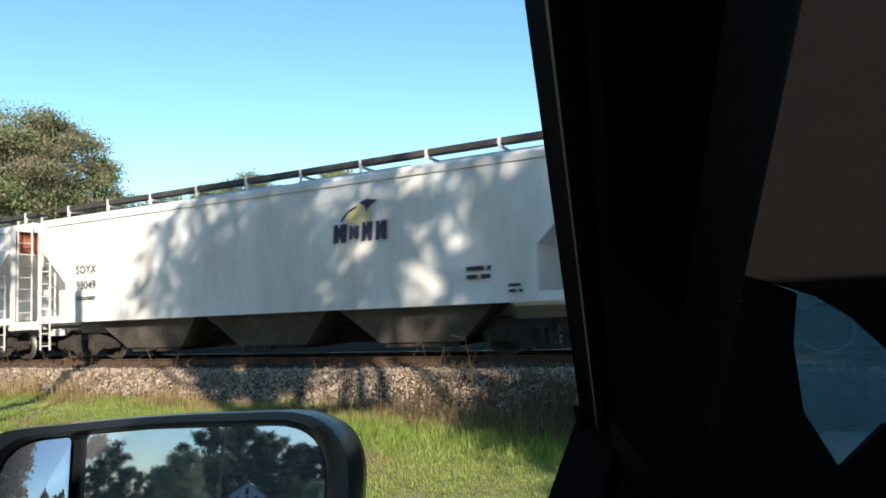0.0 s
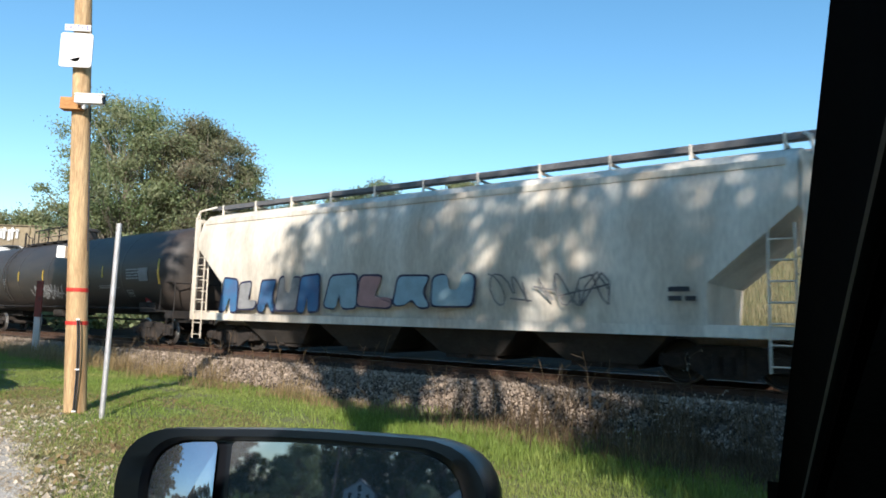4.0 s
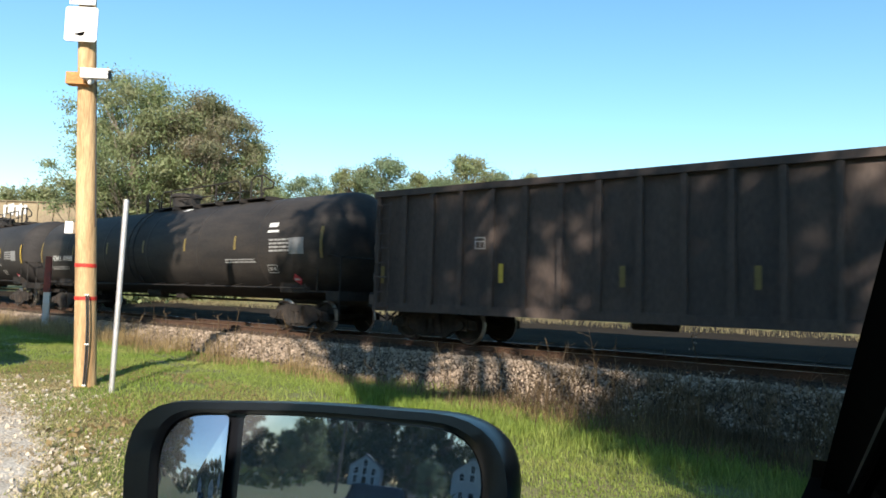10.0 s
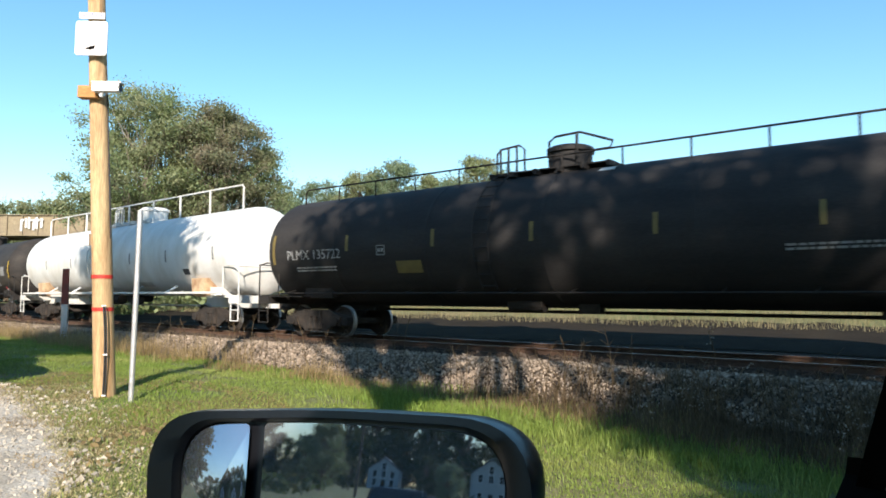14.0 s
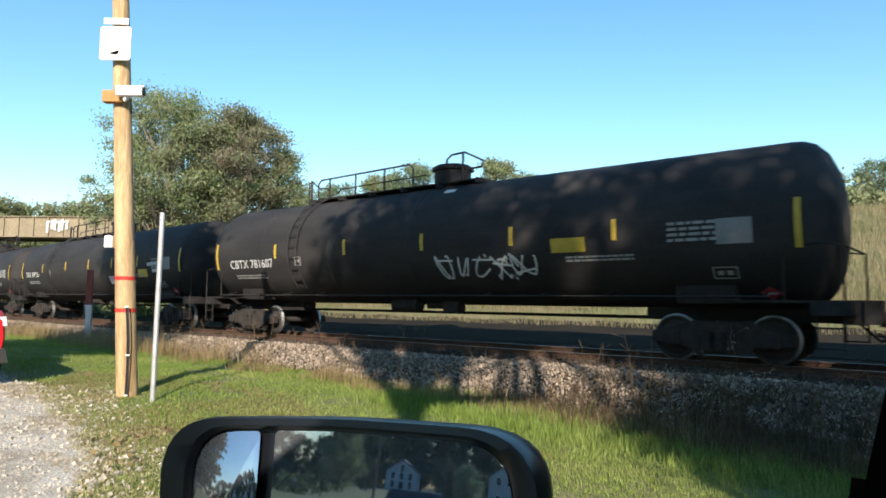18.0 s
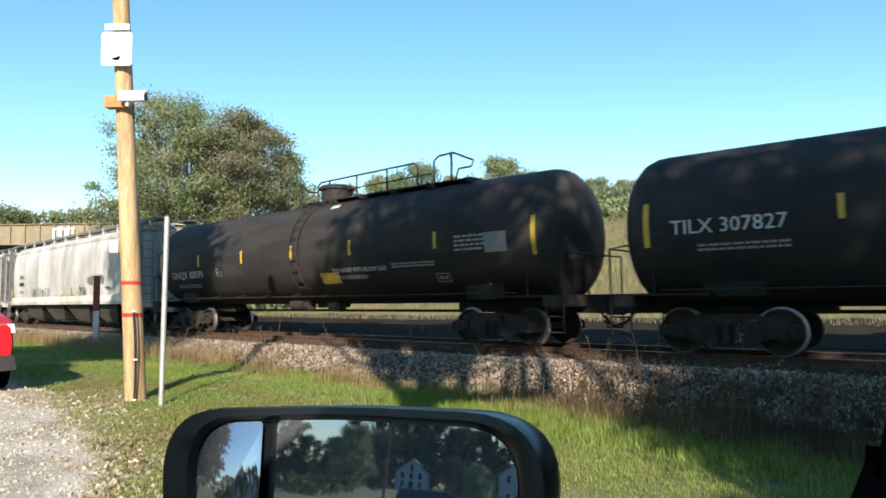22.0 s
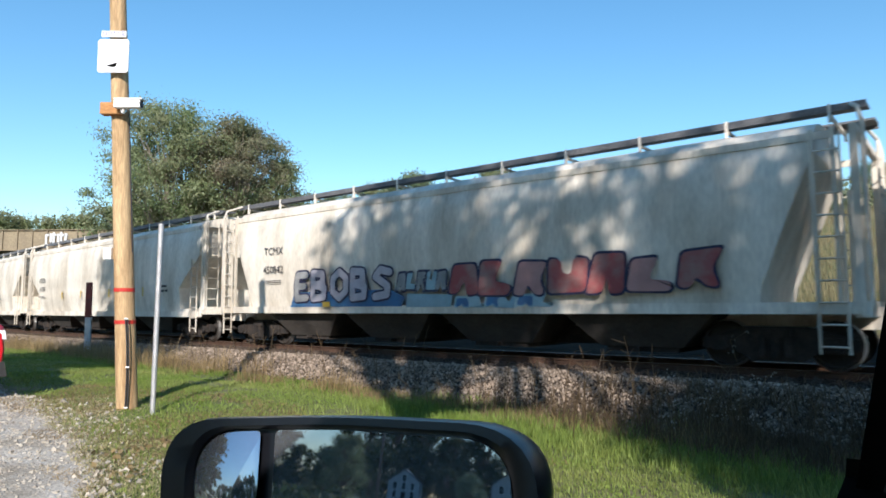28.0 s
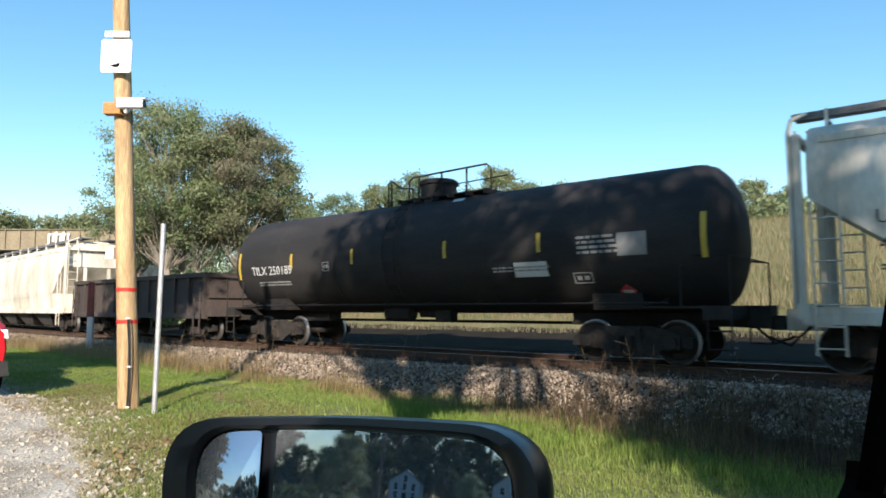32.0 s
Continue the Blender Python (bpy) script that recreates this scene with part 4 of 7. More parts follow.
def spray_letter(car, lines, x, z, w, h, y, fill, outline, r, edge=0.05):
    """One painted letter of broad round strokes, with a dark outline under a pale fill."""
    def strokes(radius, depth):
        g, k = Geo(), 0
        for line in lines:
            pts = [Vector((x + a * w, z + b * h)) for a, b in line]
            for p in pts:
                g.add([(p.x + radius * math.cos(q * math.pi / 5), depth - 0.0004 * k, p.y + radius * math.sin(q * math.pi / 5)) for q in range(10)], [tuple(range(10))])
                k += 1
            for p, q in zip(pts, pts[1:]):
                n = Vector((p.y - q.y, q.x - p.x)).normalized() * radius
                g.add([(v.x, depth - 0.0004 * k, v.y) for v in (p + n, q + n, q - n, p - n)], [(0, 1, 2, 3)])
                k += 1
        return g
    letter = part("graffiti", strokes(r + edge, y), outline, car, "dark outline of a sprayed letter")
    part("letter_fill", strokes(r, y - 0.014), fill, letter, "pale sprayed stroke")


GLYPHS = {
    "L": [[(0.25, 1.0), (0.1, 0.05), (0.7, 0.0)]],
    "E": [[(0.9, 0.95), (0.3, 0.95), (0.2, 0.5), (0.75, 0.5)], [(0.2, 0.5), (0.25, 0.0), (0.95, 0.03)]],
    "A": [[(0.0, 0.0), (0.5, 1.1), (1.0, 0.0)], [(0.5, 1.1), (0.2, 1.3), (0.3, 1.6), (0.65, 1.65), (0.85, 1.4), (0.65, 1.15)]],
    "R": [[(0.15, 0.0), (0.2, 1.0), (0.8, 0.92), (0.8, 0.6), (0.3, 0.5), (1.0, 0.0)]],
    "N": [[(0.0, 0.0), (0.1, 1.0), (0.8, 0.05), (0.95, 1.0)]],
    "B": [[(0.1, 0.0), (0.1, 1.0), (0.7, 0.95), (0.75, 0.6), (0.2, 0.52), (0.85, 0.4), (0.8, 0.05), (0.1, 0.0)]],
    "O": [[(0.5, 0.0), (0.1, 0.25), (0.1, 0.75), (0.5, 1.0), (0.9, 0.75), (0.9, 0.25), (0.5, 0.0)]],
    "S": [[(0.9, 0.9), (0.4, 1.0), (0.12, 0.75), (0.8, 0.4), (0.75, 0.1), (0.1, 0.02)]],
}


def bean_emblem(car, y, x=2.95):
    """The maker's emblem as plain shapes: a bean, a leaf and a dark word-like row of blocks."""
    bean = rounded([(-0.45, -0.25), (0.35, -0.3), (0.5, 0.3), (0.1, 0.52), (-0.3, 0.3)], [0.28, 0.25, 0.3, 0.2, 0.22], 6)
    part("emblem", Geo().prism([(p.x * 0.75 + x, p.y * 0.6 + 3.18) for p in bean], y - 0.004, y), LOGO_YELLOW, car, "yellow bean-shaped emblem")
    leaf = [(0.05, 0.5), (0.3, 0.62), (0.72, 0.55), (0.45, 0.38), (0.32, 0.12), (0.24, 0.4)]
    part("emblem_leaf", Geo().prism([(a * 0.75 + x, b * 0.6 + 3.18) for a, b in leaf], y - 0.008, y - 0.004), NAVY_SPRAY, car, "dark leaf shape")
    stem = [(-0.62, -0.1), (-0.35, 0.25), (0.0, 0.42), (-0.02, 0.34), (-0.32, 0.17), (-0.56, -0.14)]
    part("emblem_stem", Geo().prism([(a * 0.75 + x, b * 0.6 + 3.18) for a, b in stem], y - 0.008, y - 0.004), NAVY_SPRAY, car)
    for dx, w, h in ((-0.5, 0.36, 0.42), (-0.12, 0.26, 0.3), (0.22, 0.28, 0.42), (0.58, 0.28, 0.42)):
        c = [(-w / 2, -h / 2), (-w * 0.12, -h / 2), (0, -h * 0.1), (w * 0.15, -h / 2), (w / 2, -h / 2), (w / 2 + 0.04, h / 2), (w * 0.1, h / 2), (0.02, h * 0.2), (-w * 0.1, h / 2), (-w / 2 + 0.04, h / 2)]
        part("emblem_block", Geo().prism([(x + dx + a, 2.83 + b) for a, b in c], y - 0.008, y - 0.002), NAVY_SPRAY, car, "dark block of the emblem")


BEAN_CUT = (1.1, 3.3, 2.25)
for i, number in ((0, "98040"), (1, "98049"), (2, "98112"), (3, "98173")):
    car, half, y = hopper_car(span(i), DULL_WHITE if i == 3 else WHITE_CAR, "flat", 3, BEAN_CUT, "SOYX", number, "white covered hopper with yellow bean emblem, dark roof walk", sill=1.24, mark_x=-half_of(i) + 2.05, front_end=RED_OXIDE if i in (2, 1) else None)
    bean_emblem(car, y)
    bars(car, 5.8, 1.75, y, 0.55, 0.09, 2, BLACK_INK)
    bars(car, half - 1.6, 1.4, y - 0.05, 0.3, 0.06, 2, BLACK_INK)
    couple(car, i)

car, half, y = hopper_car(span(4), TAN_CAR, "round", 4, (1.5, 3.2, 1.9), "", "", "cream covered hopper with pale blue and pink graffiti", sill=1.05)
blob_letters(car, -2.7, 2.0, 1.3, 2.25, y, [SKY_SPRAY, PINK_SPRAY, SKY_SPRAY], NAVY_SPRAY, 3, n=4)
blob_letters(car, -7.2, -2.9, 1.2, 2.2, y, [BLUE_SPRAY, GREY_SPRAY], NAVY_SPRAY, 4)
stroke_letters(car, 2.4, 5.2, 1.5, 2.1, y, SCRIBBLE, 5)
bars(car, 6.6, 1.7, y, 0.5, 0.09, 2, BLACK_INK)
couple(car, 4)


def lpg_car(i, mark, pattern, placard=None, seed=0, paint=None, strips_x=None, words=False, label="", dia=3.18, mark_z=2.3, mark_size=0.38, words_at=(5.2, 2.4), box_at=None, diamond_at=None, tape=None, ink=None, top=4.19, mark_dx=0.0):
    """A pressure tank car with its strips, stencils and placards."""
    L = span(i)
    off = 0.55 if 9 <= i <= 17 else 0.3 if i == 5 else 0.4
    kinds = {"A": dict(dome=-0.35, rail=(-5.4, -1.4), loop=(-0.2, 1.0), first=-5.85), "B": dict(dome=-0.42, rail=(-0.8, 3.5), loop=(4.1, 5.45), first=-1.75), "B9": dict(dome=-0.8, rail=(-1.8, 3.2), loop=(3.8, 5.0), first=-2.9), "S": dict(dome=-0.4, rail=(-1.1, 1.7), loop=None, first=-1.9), "A5": dict(dome=-0.78, rail=(-5.25, -1.3), loop=(-0.45, 0.5), first=-6.4), "A13": dict(dome=-0.45, rail=(-5.3, -1.4), loop=(0.25, 1.15), first=-6.2), "F": dict(dome=-0.62, rail=(-2.37, -1.6), loop=(-0.94, 0.61), first=-9.0, full_rail=0.3)}
    car, half, _, zc = tank_car(L, dia, paint or BLACK_PAINT, label=label, off=off, zc=top - dia / 2, **kinds[pattern])
    R = dia / 2
    front = L / 2 - 0.95 + off
    for x in strips_x or (-6.4, -3.5, -0.8, 1.9, 4.7):
        patch(car, "reflective_strip", x + off, 2.57, 0.1, 0.42, zc, R, tape or YELLOW, "yellow reflective strip")
    for x in (-half + 0.75, front - (0.72 if i < 24 else 0.35)):
        patch(car, "reflective_strip", x, 2.5, 0.11, 0.85, zc, R, tape or YELLOW, "tall yellow reflective strip")
    tank_words(car, mark, mark_size, -half + 1.9 + mark_dx + 0.11 * len(mark) * 0.44, mark_z, zc, R, ink, "reporting_mark", "white stencilled reporting mark")
    frame_box(car, -half + 2.25 + 0.27 * len(mark) * 0.92, mark_z + 0.04, 0.26, 0.24, zc, R)
    tank_lines(car, -half + 2.5, mark_z - 0.38, 1.6, 0.045, 2, zc, R, DIM_INK)
    if placard:
        patch(car, "yellow_placard", placard[0] + off, placard[1], 0.8, 0.3, zc, R, tape or YELLOW, "yellow rectangular placard")
    tank_lines(car, front - 2.5, 2.45, 0.9, 0.055, 4, zc, R, DIM_INK)
    patch(car, "data_panel", front - 1.75, 2.42, 0.62, 0.46, zc, R, GREY_LABEL, "grey stencilled data panel")
    frame_box(car, *(box_at or (front - 2.9, 1.78)), 0.42, 0.24, zc, R)
    diamond(car, *(diamond_at or (front - 2.0, 1.5)), zc, R)
    tank_lines(car, front - 4.4, 2.02, 1.5, 0.04, 2, zc, R, DIM_INK)
    patch(car, "white_label", 0.9 + off - seed * 0.3, 3.9, 0.34, 0.1, zc, R, WHITE_INK, "small white label")
    if words:
        upper, lower = ("NON-ODORIZED", "LIQUEFIED PETROLEUM GAS") if words == 1 else ("LIQUEFIED PETROLEUM GAS", "NON-ODORIZED")
        tank_words(car, upper, 0.17, words_at[0] + (0.15 if words == 1 else 0), words_at[1] + 0.1, zc, R)
        tank_words(car, lower, 0.17, words_at[0] - (0 if words == 1 else 0.4), words_at[1] - 0.1, zc, R)
    couple(car, i)
    return car, half, zc, R


def tank_y(zc, R):
    return lambda z: -math.sqrt(max(0.05, (R + 0.012) ** 2 - (z - zc) ** 2))


car, half, zc, R = lpg_car(5, "MTZX 330062", "A5", (3.16, 2.27), 1, BROWN_TANK, label="brown-black tank car with grey scrawled graffiti")
stroke_letters(car, -1.8, 2.8, 1.6, 2.15, tank_y(zc, R), GREY_SPRAY, 12, 0.035, 9)

car, half, y = hopper_car(span(6), WHITE_CAR, "round", 4, (1.3, 2.7, 1.7), "CRGX", "815745", "white rounded covered hopper with black lettering", sill=0.98, top=4.42, mark_x=-7.3)
part("yellow_placard", Geo().box((0, 0, 0), (0.8, 0.006, 0.26)), YELLOW, car, "yellow rectangular placard", pose(0.6, y, 1.66))
for x in (-6.2, -3.2, -0.1, 2.9, 6.0):
    part("reflective_strip", Geo().box((0, 0, 0), (0.42, 0.006, 0.12)), YELLOW, car, "yellow reflective strip", pose(x, y + 0.05, 1.15))
part("data_panel", Geo().box((0, 0, 0), (0.5, 0.006, 0.34)), BLACK_INK, car, "black data panel", pose(5.6, y, 1.82))
couple(car, 6)

car, half, y = gondola_car(span(7), GREY_GON, 2.66, 8, label="low weathered gondola covered in graffiti", low=0.72)
face_text(car, "AEX", 0.46, -5.95, 2.03, y, WHITE_INK, "reporting_mark")
face_text(car, "26708", 0.4, -5.9, 1.66, y, WHITE_INK, "car_number")
bars(car, -5.7, 1.15, y, 0.7, 0.07, 2, WHITE_INK)
bars(car, -4.8, 1.12, y, 0.7, 0.07, 2, WHITE_INK)
strips(car, (-6.65, -4.25, 0.4, 4.4), 1.42, 0.5, y)
for ch, x, w in (("L", -3.75, 0.6), ("E", -3.15, 0.55), ("A", -2.75, 0.75), ("R", -1.85, 0.6), ("N", -1.1, 0.65)):
    spray_letter(car, GLYPHS[ch], x, 0.86, w, 0.92, y - 0.012, PALE_SPRAY, NAVY_SPRAY, 0.085)
for quad in ([(0.69, 1.55), (1.72, 1.62), (1.62, 2.24), (0.75, 2.12)], [(1.1, 0.7), (2.02, 0.68), (2.04, 1.25), (1.18, 1.22)], [(2.1, 0.72), (2.55, 0.64), (2.45, 1.15), (2.2, 1.22)], [(2.7, 1.3), (3.05, 1.5), (3.0, 2.1), (2.85, 2.08)], [(0.12, 0.7), (0.75, 0.68), (0.82, 1.08), (0.2, 1.14)]):
    mid = Vector((sum(q[0] for q in quad) / 4, sum(q[1] for q in quad) / 4))
    patch_ob = part("graffiti", Geo().prism([tuple(mid + (Vector(q) - mid) * 1.07) for q in quad], y - 0.006, y), PALE_SPRAY, car, "pale edge of a sprayed block")
    part("letter_fill", Geo().prism(quad, y - 0.012, y - 0.006), ORANGE_SPRAY, patch_ob, "ochre sprayed block")
couple(car, 7)

car, half, y = gondola_car(span(8), BROWN_CAR, 3.72, 19, label="tall dark brown ribbed gondola", low=0.78)
square = Geo()
for s in (-1, 1):
    square.box((s * 0.2, 0, 0), (0.04, 0.006, 0.4)).box((0, 0, s * 0.2), (0.44, 0.006, 0.04))
square.box((0, 0, 0.06), (0.4, 0.006, 0.03)).box((0, 0, -0.05), (0.03, 0.006, 0.2))
part("test_stencil", square, DIM_INK, car, "white stencilled square", pose(-4.46, y - 0.08, 2.35) @ Matrix.Scale(0.62, 4))
panel = part("data_panel", Geo().box((0, 0, 0), (0.46, 0.006, 0.34)), WHITE_INK, car, "white framed data panel", pose(6.15, y - 0.09, 1.96))
part("panel_field", Geo().box((0, 0, 0.02), (0.4, 0.004, 0.2)), BLACK_INK, panel, "", pose(0, -0.006, 0))
strips(car, (-3.89, 5.47), 1.67, 0.42, y - 0.09)
strips(car, (-7.3, -1.15, 1.27), 1.62, 0.42, y - 0.09, DULL_YELLOW)
blob_letters(car, 3.2, 5.0, 2.3, 2.7, y + 0.02, [RED_SPRAY], BROWN_CAR, 30, n=3)
couple(car, 8)

car, half, zc, R = lpg_car(9, "HOHX 104038", "B9", None, 1, BLACK_WORN, top=4.08, mark_size=0.31, mark_dx=0.35, mark_z=2.22, tape=DULL_YELLOW, label="black gas tank car with white stencils")
patch(car, "white_label", 7.0, 3.05, 0.4, 0.13, zc, R, WHITE_INK, "small white label")
patch(car, "white_label", 7.05, 2.86, 0.5, 0.07, zc, R, WHITE_INK, "small white label")
lpg_car(10, "GNQX 60202", "B", (-0.22, 1.8), 2, mark_z=2.07, strips_x=(-6.1, -3.2, 1.93, 5.1), words=2, words_at=(2.05, 1.9), box_at=(5.77, 1.66), label="black gas tank car with yellow reflective strips")
lpg_car(11, "PLMX 135722", "F", (-4.3, 1.9), 1, top=4.08, tape=DULL_YELLOW, ink=DIM_INK, label="black tank car with a full-length roof rail")
car, half, y, zc = tank_car(span(12), 3.02, WHITE_CAR, 1.0, (-1.57, -0.8), None, None, full_rail=0.72, label="white tank car with a long roof railing and rusty end saddles", metal=WHITE_CAR)
part("running_board", Geo().box((0, -1.5, 1.27), (2 * half - 1.2, 0.16, 0.07)), WHITE_CAR, car, "white board along the foot of the tank")
for x in (-5.3, -2.8, 0.0, 2.8, 5.31):
    part("board_bracket", Geo().tube([(x - 0.25, -1.5, 1.3), (x + 0.1, -1.3, 1.5)], 0.04, 6), WHITE_CAR, car)
for x in (-6.9, 6.9):
    part("saddle", Geo().box((x, 0, 1.45), (0.7, 2.75, 0.62), taper=(1.25, 1.0)), RUSTY_CREAM, car, "cream saddle stained with rust")
R = 1.51
for x in (-6.1, -3.35, -0.6, 2.13, 4.88, 7.94):
    patch(car, "reflective_strip", x, 2.57, 0.09, 0.42, zc, R, GREY_LABEL, "grey reflective strip")
patch(car, "data_panel", 6.1, 2.0, 0.4, 0.2, zc, R, BLACK_INK, "small black data panel")
patch(car, "stain", 2.6, 1.6, 1.2, 0.16, zc, R, GREY_CAR, "grey stain")
couple(car, 12)
lpg_car(13, "CTCX 780423", "A13", (0.85, 1.72), 1, BLACK_WORN, strips_x=(-6.4, -3.5, -0.76, 2.27, 5.3), label="black gas tank car with yellow placard")
car, half, zc, R = lpg_car(14, "CBTX 781607", "A", (3.98, 2.31), 2, mark_z=2.21, mark_size=0.39, mark_dx=0.2, strips_x=(-6.03, -2.93, -0.08, 2.57, 5.03), box_at=(7.63, 1.68), diamond_at=(8.31, 1.32), label="black gas tank car with white graffiti outlines")
stroke_letters(car, 0.85, 3.65, 1.65, 2.2, tank_y(zc, R), WHITE_INK, 14, 0.022, 5)
car, half, zc, R = lpg_car(15, "TILX 309126", "A", (5.38, 2.09), 1, top=4.08, mark_z=2.25, strips_x=(-6.08, -2.91, -0.09, 2.44, 4.92), box_at=(7.34, 1.65), diamond_at=(8.04, 1.39), label="black gas tank car with white bars")
for x, z, w in ((6.8, 2.42, 0.88), (7.16, 2.17, 0.78)):
    patch(car, "white_label", x, z, w, 0.13, zc, R, PALE_SPRAY, "white painted bar")
patch(car, "paint_patch", 2.96, 1.87, 0.6, 0.32, zc, R, LILAC_SPRAY, "pinkish white painted patch")
patch(car, "paint_patch", 4.75, 1.87, 0.75, 0.3, zc, R, GREY_SPRAY, "grey painted patch")
lpg_car(16, "TILX 307827", "B", (1.45, 2.58), 2, top=4.08, mark_dx=-0.2, words=1, words_at=(6.35, 2.38), mark_z=2.4, strips_x=(-6.05, -3.9, -1.5, 1.79, 4.67), box_at=(6.79, 1.86), diamond_at=(7.98, 1.46), label="black gas tank car with white wording")
lpg_car(17, "GNQX 60939", "B", (0.9, 1.76), 1, BLACK_WORN, mark_z=2.08, mark_dx=0.2, words=2, words_at=(2.75, 1.86), strips_x=(-6.06, -3.36, -0.7, 1.94, 5.07), box_at=(5.68, 1.66), diamond_at=(6.97, 1.38), label="black worn gas tank car")

car, half, y = hopper_car(span(18), GREY_CAR, "round", 4, (0.0, 1.12, 1.12), "GPFX", "", "grey covered hopper with black graffiti letters", sill=1.2, inset=0.8, mark_x=-6.36, trim=FRAME_SHADED)
bars(car, -6.36, 2.22, y, 0.7, 0.2, 1, BLACK_INK)
stroke_letters(car, -4.45, -1.65, 1.3, 1.98, y - 0.01, SCRIBBLE, 41, 0.018, 8)
stroke_letters(car, -0.85, 2.1, 1.4, 1.6, y - 0.01, SCRIBBLE, 44, 0.016, 6)
stroke_letters(car, 2.45, 3.4, 1.55, 1.9, y - 0.01, SCRIBBLE, 45, 0.03, 4)
stroke_letters(car, 3.65, 5.5, 1.95, 2.4, y - 0.01, SCRIBBLE, 42, 0.028, 5)
strips(car, (-8.0, 1.5, 4.9), 1.72, 0.4, y - 0.02)
bars(car, 6.0, 1.8, y, 0.45, 0.1, 1, BLACK_INK)
part("side_band", Geo().box((0, -1.615, 1.34), (2 * half - 1.7, 0.03, 0.26)), TAN_CAR, car, "paler plate along the foot of the side")
couple(car, 18)
car, half, y = hopper_car(span(19), GREY_CAR, "flat", 4, (0.0, 1.12, 1.12), "", "", "grey covered hopper with open end frames", sill=1.2, inset=0.95, trim=FRAME_SHADED)
for x, w in ((-6.9, 1.3), (2.2, 1.8)):
    stroke_letters(car, x - w / 2, x + w / 2, 2.5, 2.95, y - 0.01, SCRIBBLE, int(x * 3) + 60, 0.013, 3)
for chevron in ([(0.02, 2.9), (0.2, 2.7), (0.3, 2.92), (0.98, 2.64), (0.98, 2.98)], [(2.77, 2.98), (2.88, 2.5), (3.0, 2.98)]):
    g = Geo()
    for p, q in zip(chevron, chevron[1:]):
        n = Vector((p[1] - q[1], q[0] - p[0])).normalized() * 0.025
        g.add([(v.x, y - 0.006, v.y) for v in (Vector(p) + n, Vector(q) + n, Vector(q) - n, Vector(p) - n)], [(0, 1, 2, 3)])
    part("painted_chevron", g, SCRIBBLE, car, "dark angular painted mark")
strips(car, (-8.5, -5.55, -2.2, 1.15, 4.6, 7.6), 1.95, 0.5, y)
part("side_band", Geo().box((0, -1.615, 1.34), (2 * half - 2.0, 0.03, 0.26)), TAN_CAR, car, "paler plate along the foot of the side")
part("side_seam", Geo().box((0, y + 0.01, 3.16), (2 * half - 2.4, 0.02, 0.05)), WHITE_CAR, car, "pale horizontal weld strip")
part("brake_pipe", Geo().tube([(-half + 2.4, -1.3, 0.42), (-half + 2.9, -1.45, 0.42), (half - 3, -1.45, 0.42), (half - 2.6, -1.3, 0.9)], 0.05, 7), GREY_CAR, car, "long grey pipe along the underside")
couple(car, 19)
car, half, y = hopper_car(span(20), GREY_CAR, "round", 4, (1.5, 3.6, 2.0), "", "", "grey covered hopper with pale balloon graffiti", sill=1.1)
bars(car, -6.6, 2.8, y, 0.9, 0.26, 1, BLACK_INK)
bars(car, -6.5, 2.4, y, 0.95, 0.26, 1, BLACK_INK)
for x, ch, w in ((-7.35, "O", 0.9), (-6.45, "O", 0.9), (-5.55, "S", 0.6), (-4.8, "B", 0.7), (-3.95, "O", 0.8)):
    spray_letter(car, GLYPHS[ch], x, 1.34, w * 0.9, 0.5, y - 0.012, LILAC_SPRAY, NAVY_SPRAY, 0.15, 0.045)
stroke_letters(car, -4.95, -1.6, 2.4, 3.1, y - 0.01, BLACK_INK, 52, 0.035, 4)
couple(car, 20)
car, half, y = hopper_car(span(21), TAN_CAR, "round", 4, (0.9, 3.75, 1.5), "TCMX", "450842", "cream covered hopper with blue and red graffiti", sill=1.12, mark_x=-6.25, mark_z=(2.88, 2.31), inset=0.45)
part("graffiti", Geo().prism([(-5.35, 1.18), (-0.9, 1.18), (-0.8, 1.42), (-1.3, 1.62), (-5.2, 1.6)], y - 0.006, y), BLUE_SPRAY, car, "blue sprayed base band")
part("graffiti", Geo().prism([(-0.75, 1.16), (0.7, 1.16), (0.72, 1.45), (-0.7, 1.5)], y - 0.006, y), SKY_SPRAY, car, "pale sprayed block")
for x, ch, w in ((-5.2, "E", 0.62), (-4.4, "B", 0.66), (-3.55, "O", 0.66), (-2.75, "B", 0.62), (-1.9, "S", 0.66)):
    spray_letter(car, GLYPHS[ch], x, 1.42, w, 0.72, y - 0.014, GREY_SPRAY if ch == "E" else LILAC_SPRAY, NAVY_SPRAY, 0.1)
blob_letters(car, -1.1, 0.55, 1.55, 2.05, y - 0.014, [GREY_SPRAY, SKY_SPRAY], NAVY_SPRAY, 63, n=5)
blob_letters(car, 0.6, 6.9, 1.38, 2.2, y - 0.01, [RED_SPRAY, RED_SPRAY, PINK_SPRAY], NAVY_SPRAY, 64, n=7)
blob_letters(car, 0.8, 3.4, 1.16, 1.4, y - 0.004, [BLUE_SPRAY, SKY_SPRAY], SKY_SPRAY, 62, n=6)
part("yellow_placard", Geo().box((0, 0, 0), (0.3, 0.006, 0.14)), YELLOW, car, "yellow reflective strip", pose(-3.67, y - 0.1, 1.25))
couple(car, 21)
car, half, y = hopper_car(span(22), TAN_CAR, "round", 4, (1.5, 3.0, 1.9), "UTCX", "41799", "weathered cream covered hopper with rust streaks", sill=0.98, mark_x=-6.8)
strips(car, (-4.0, -1.7, 1.4, 4.6), 1.82, 0.35, y)
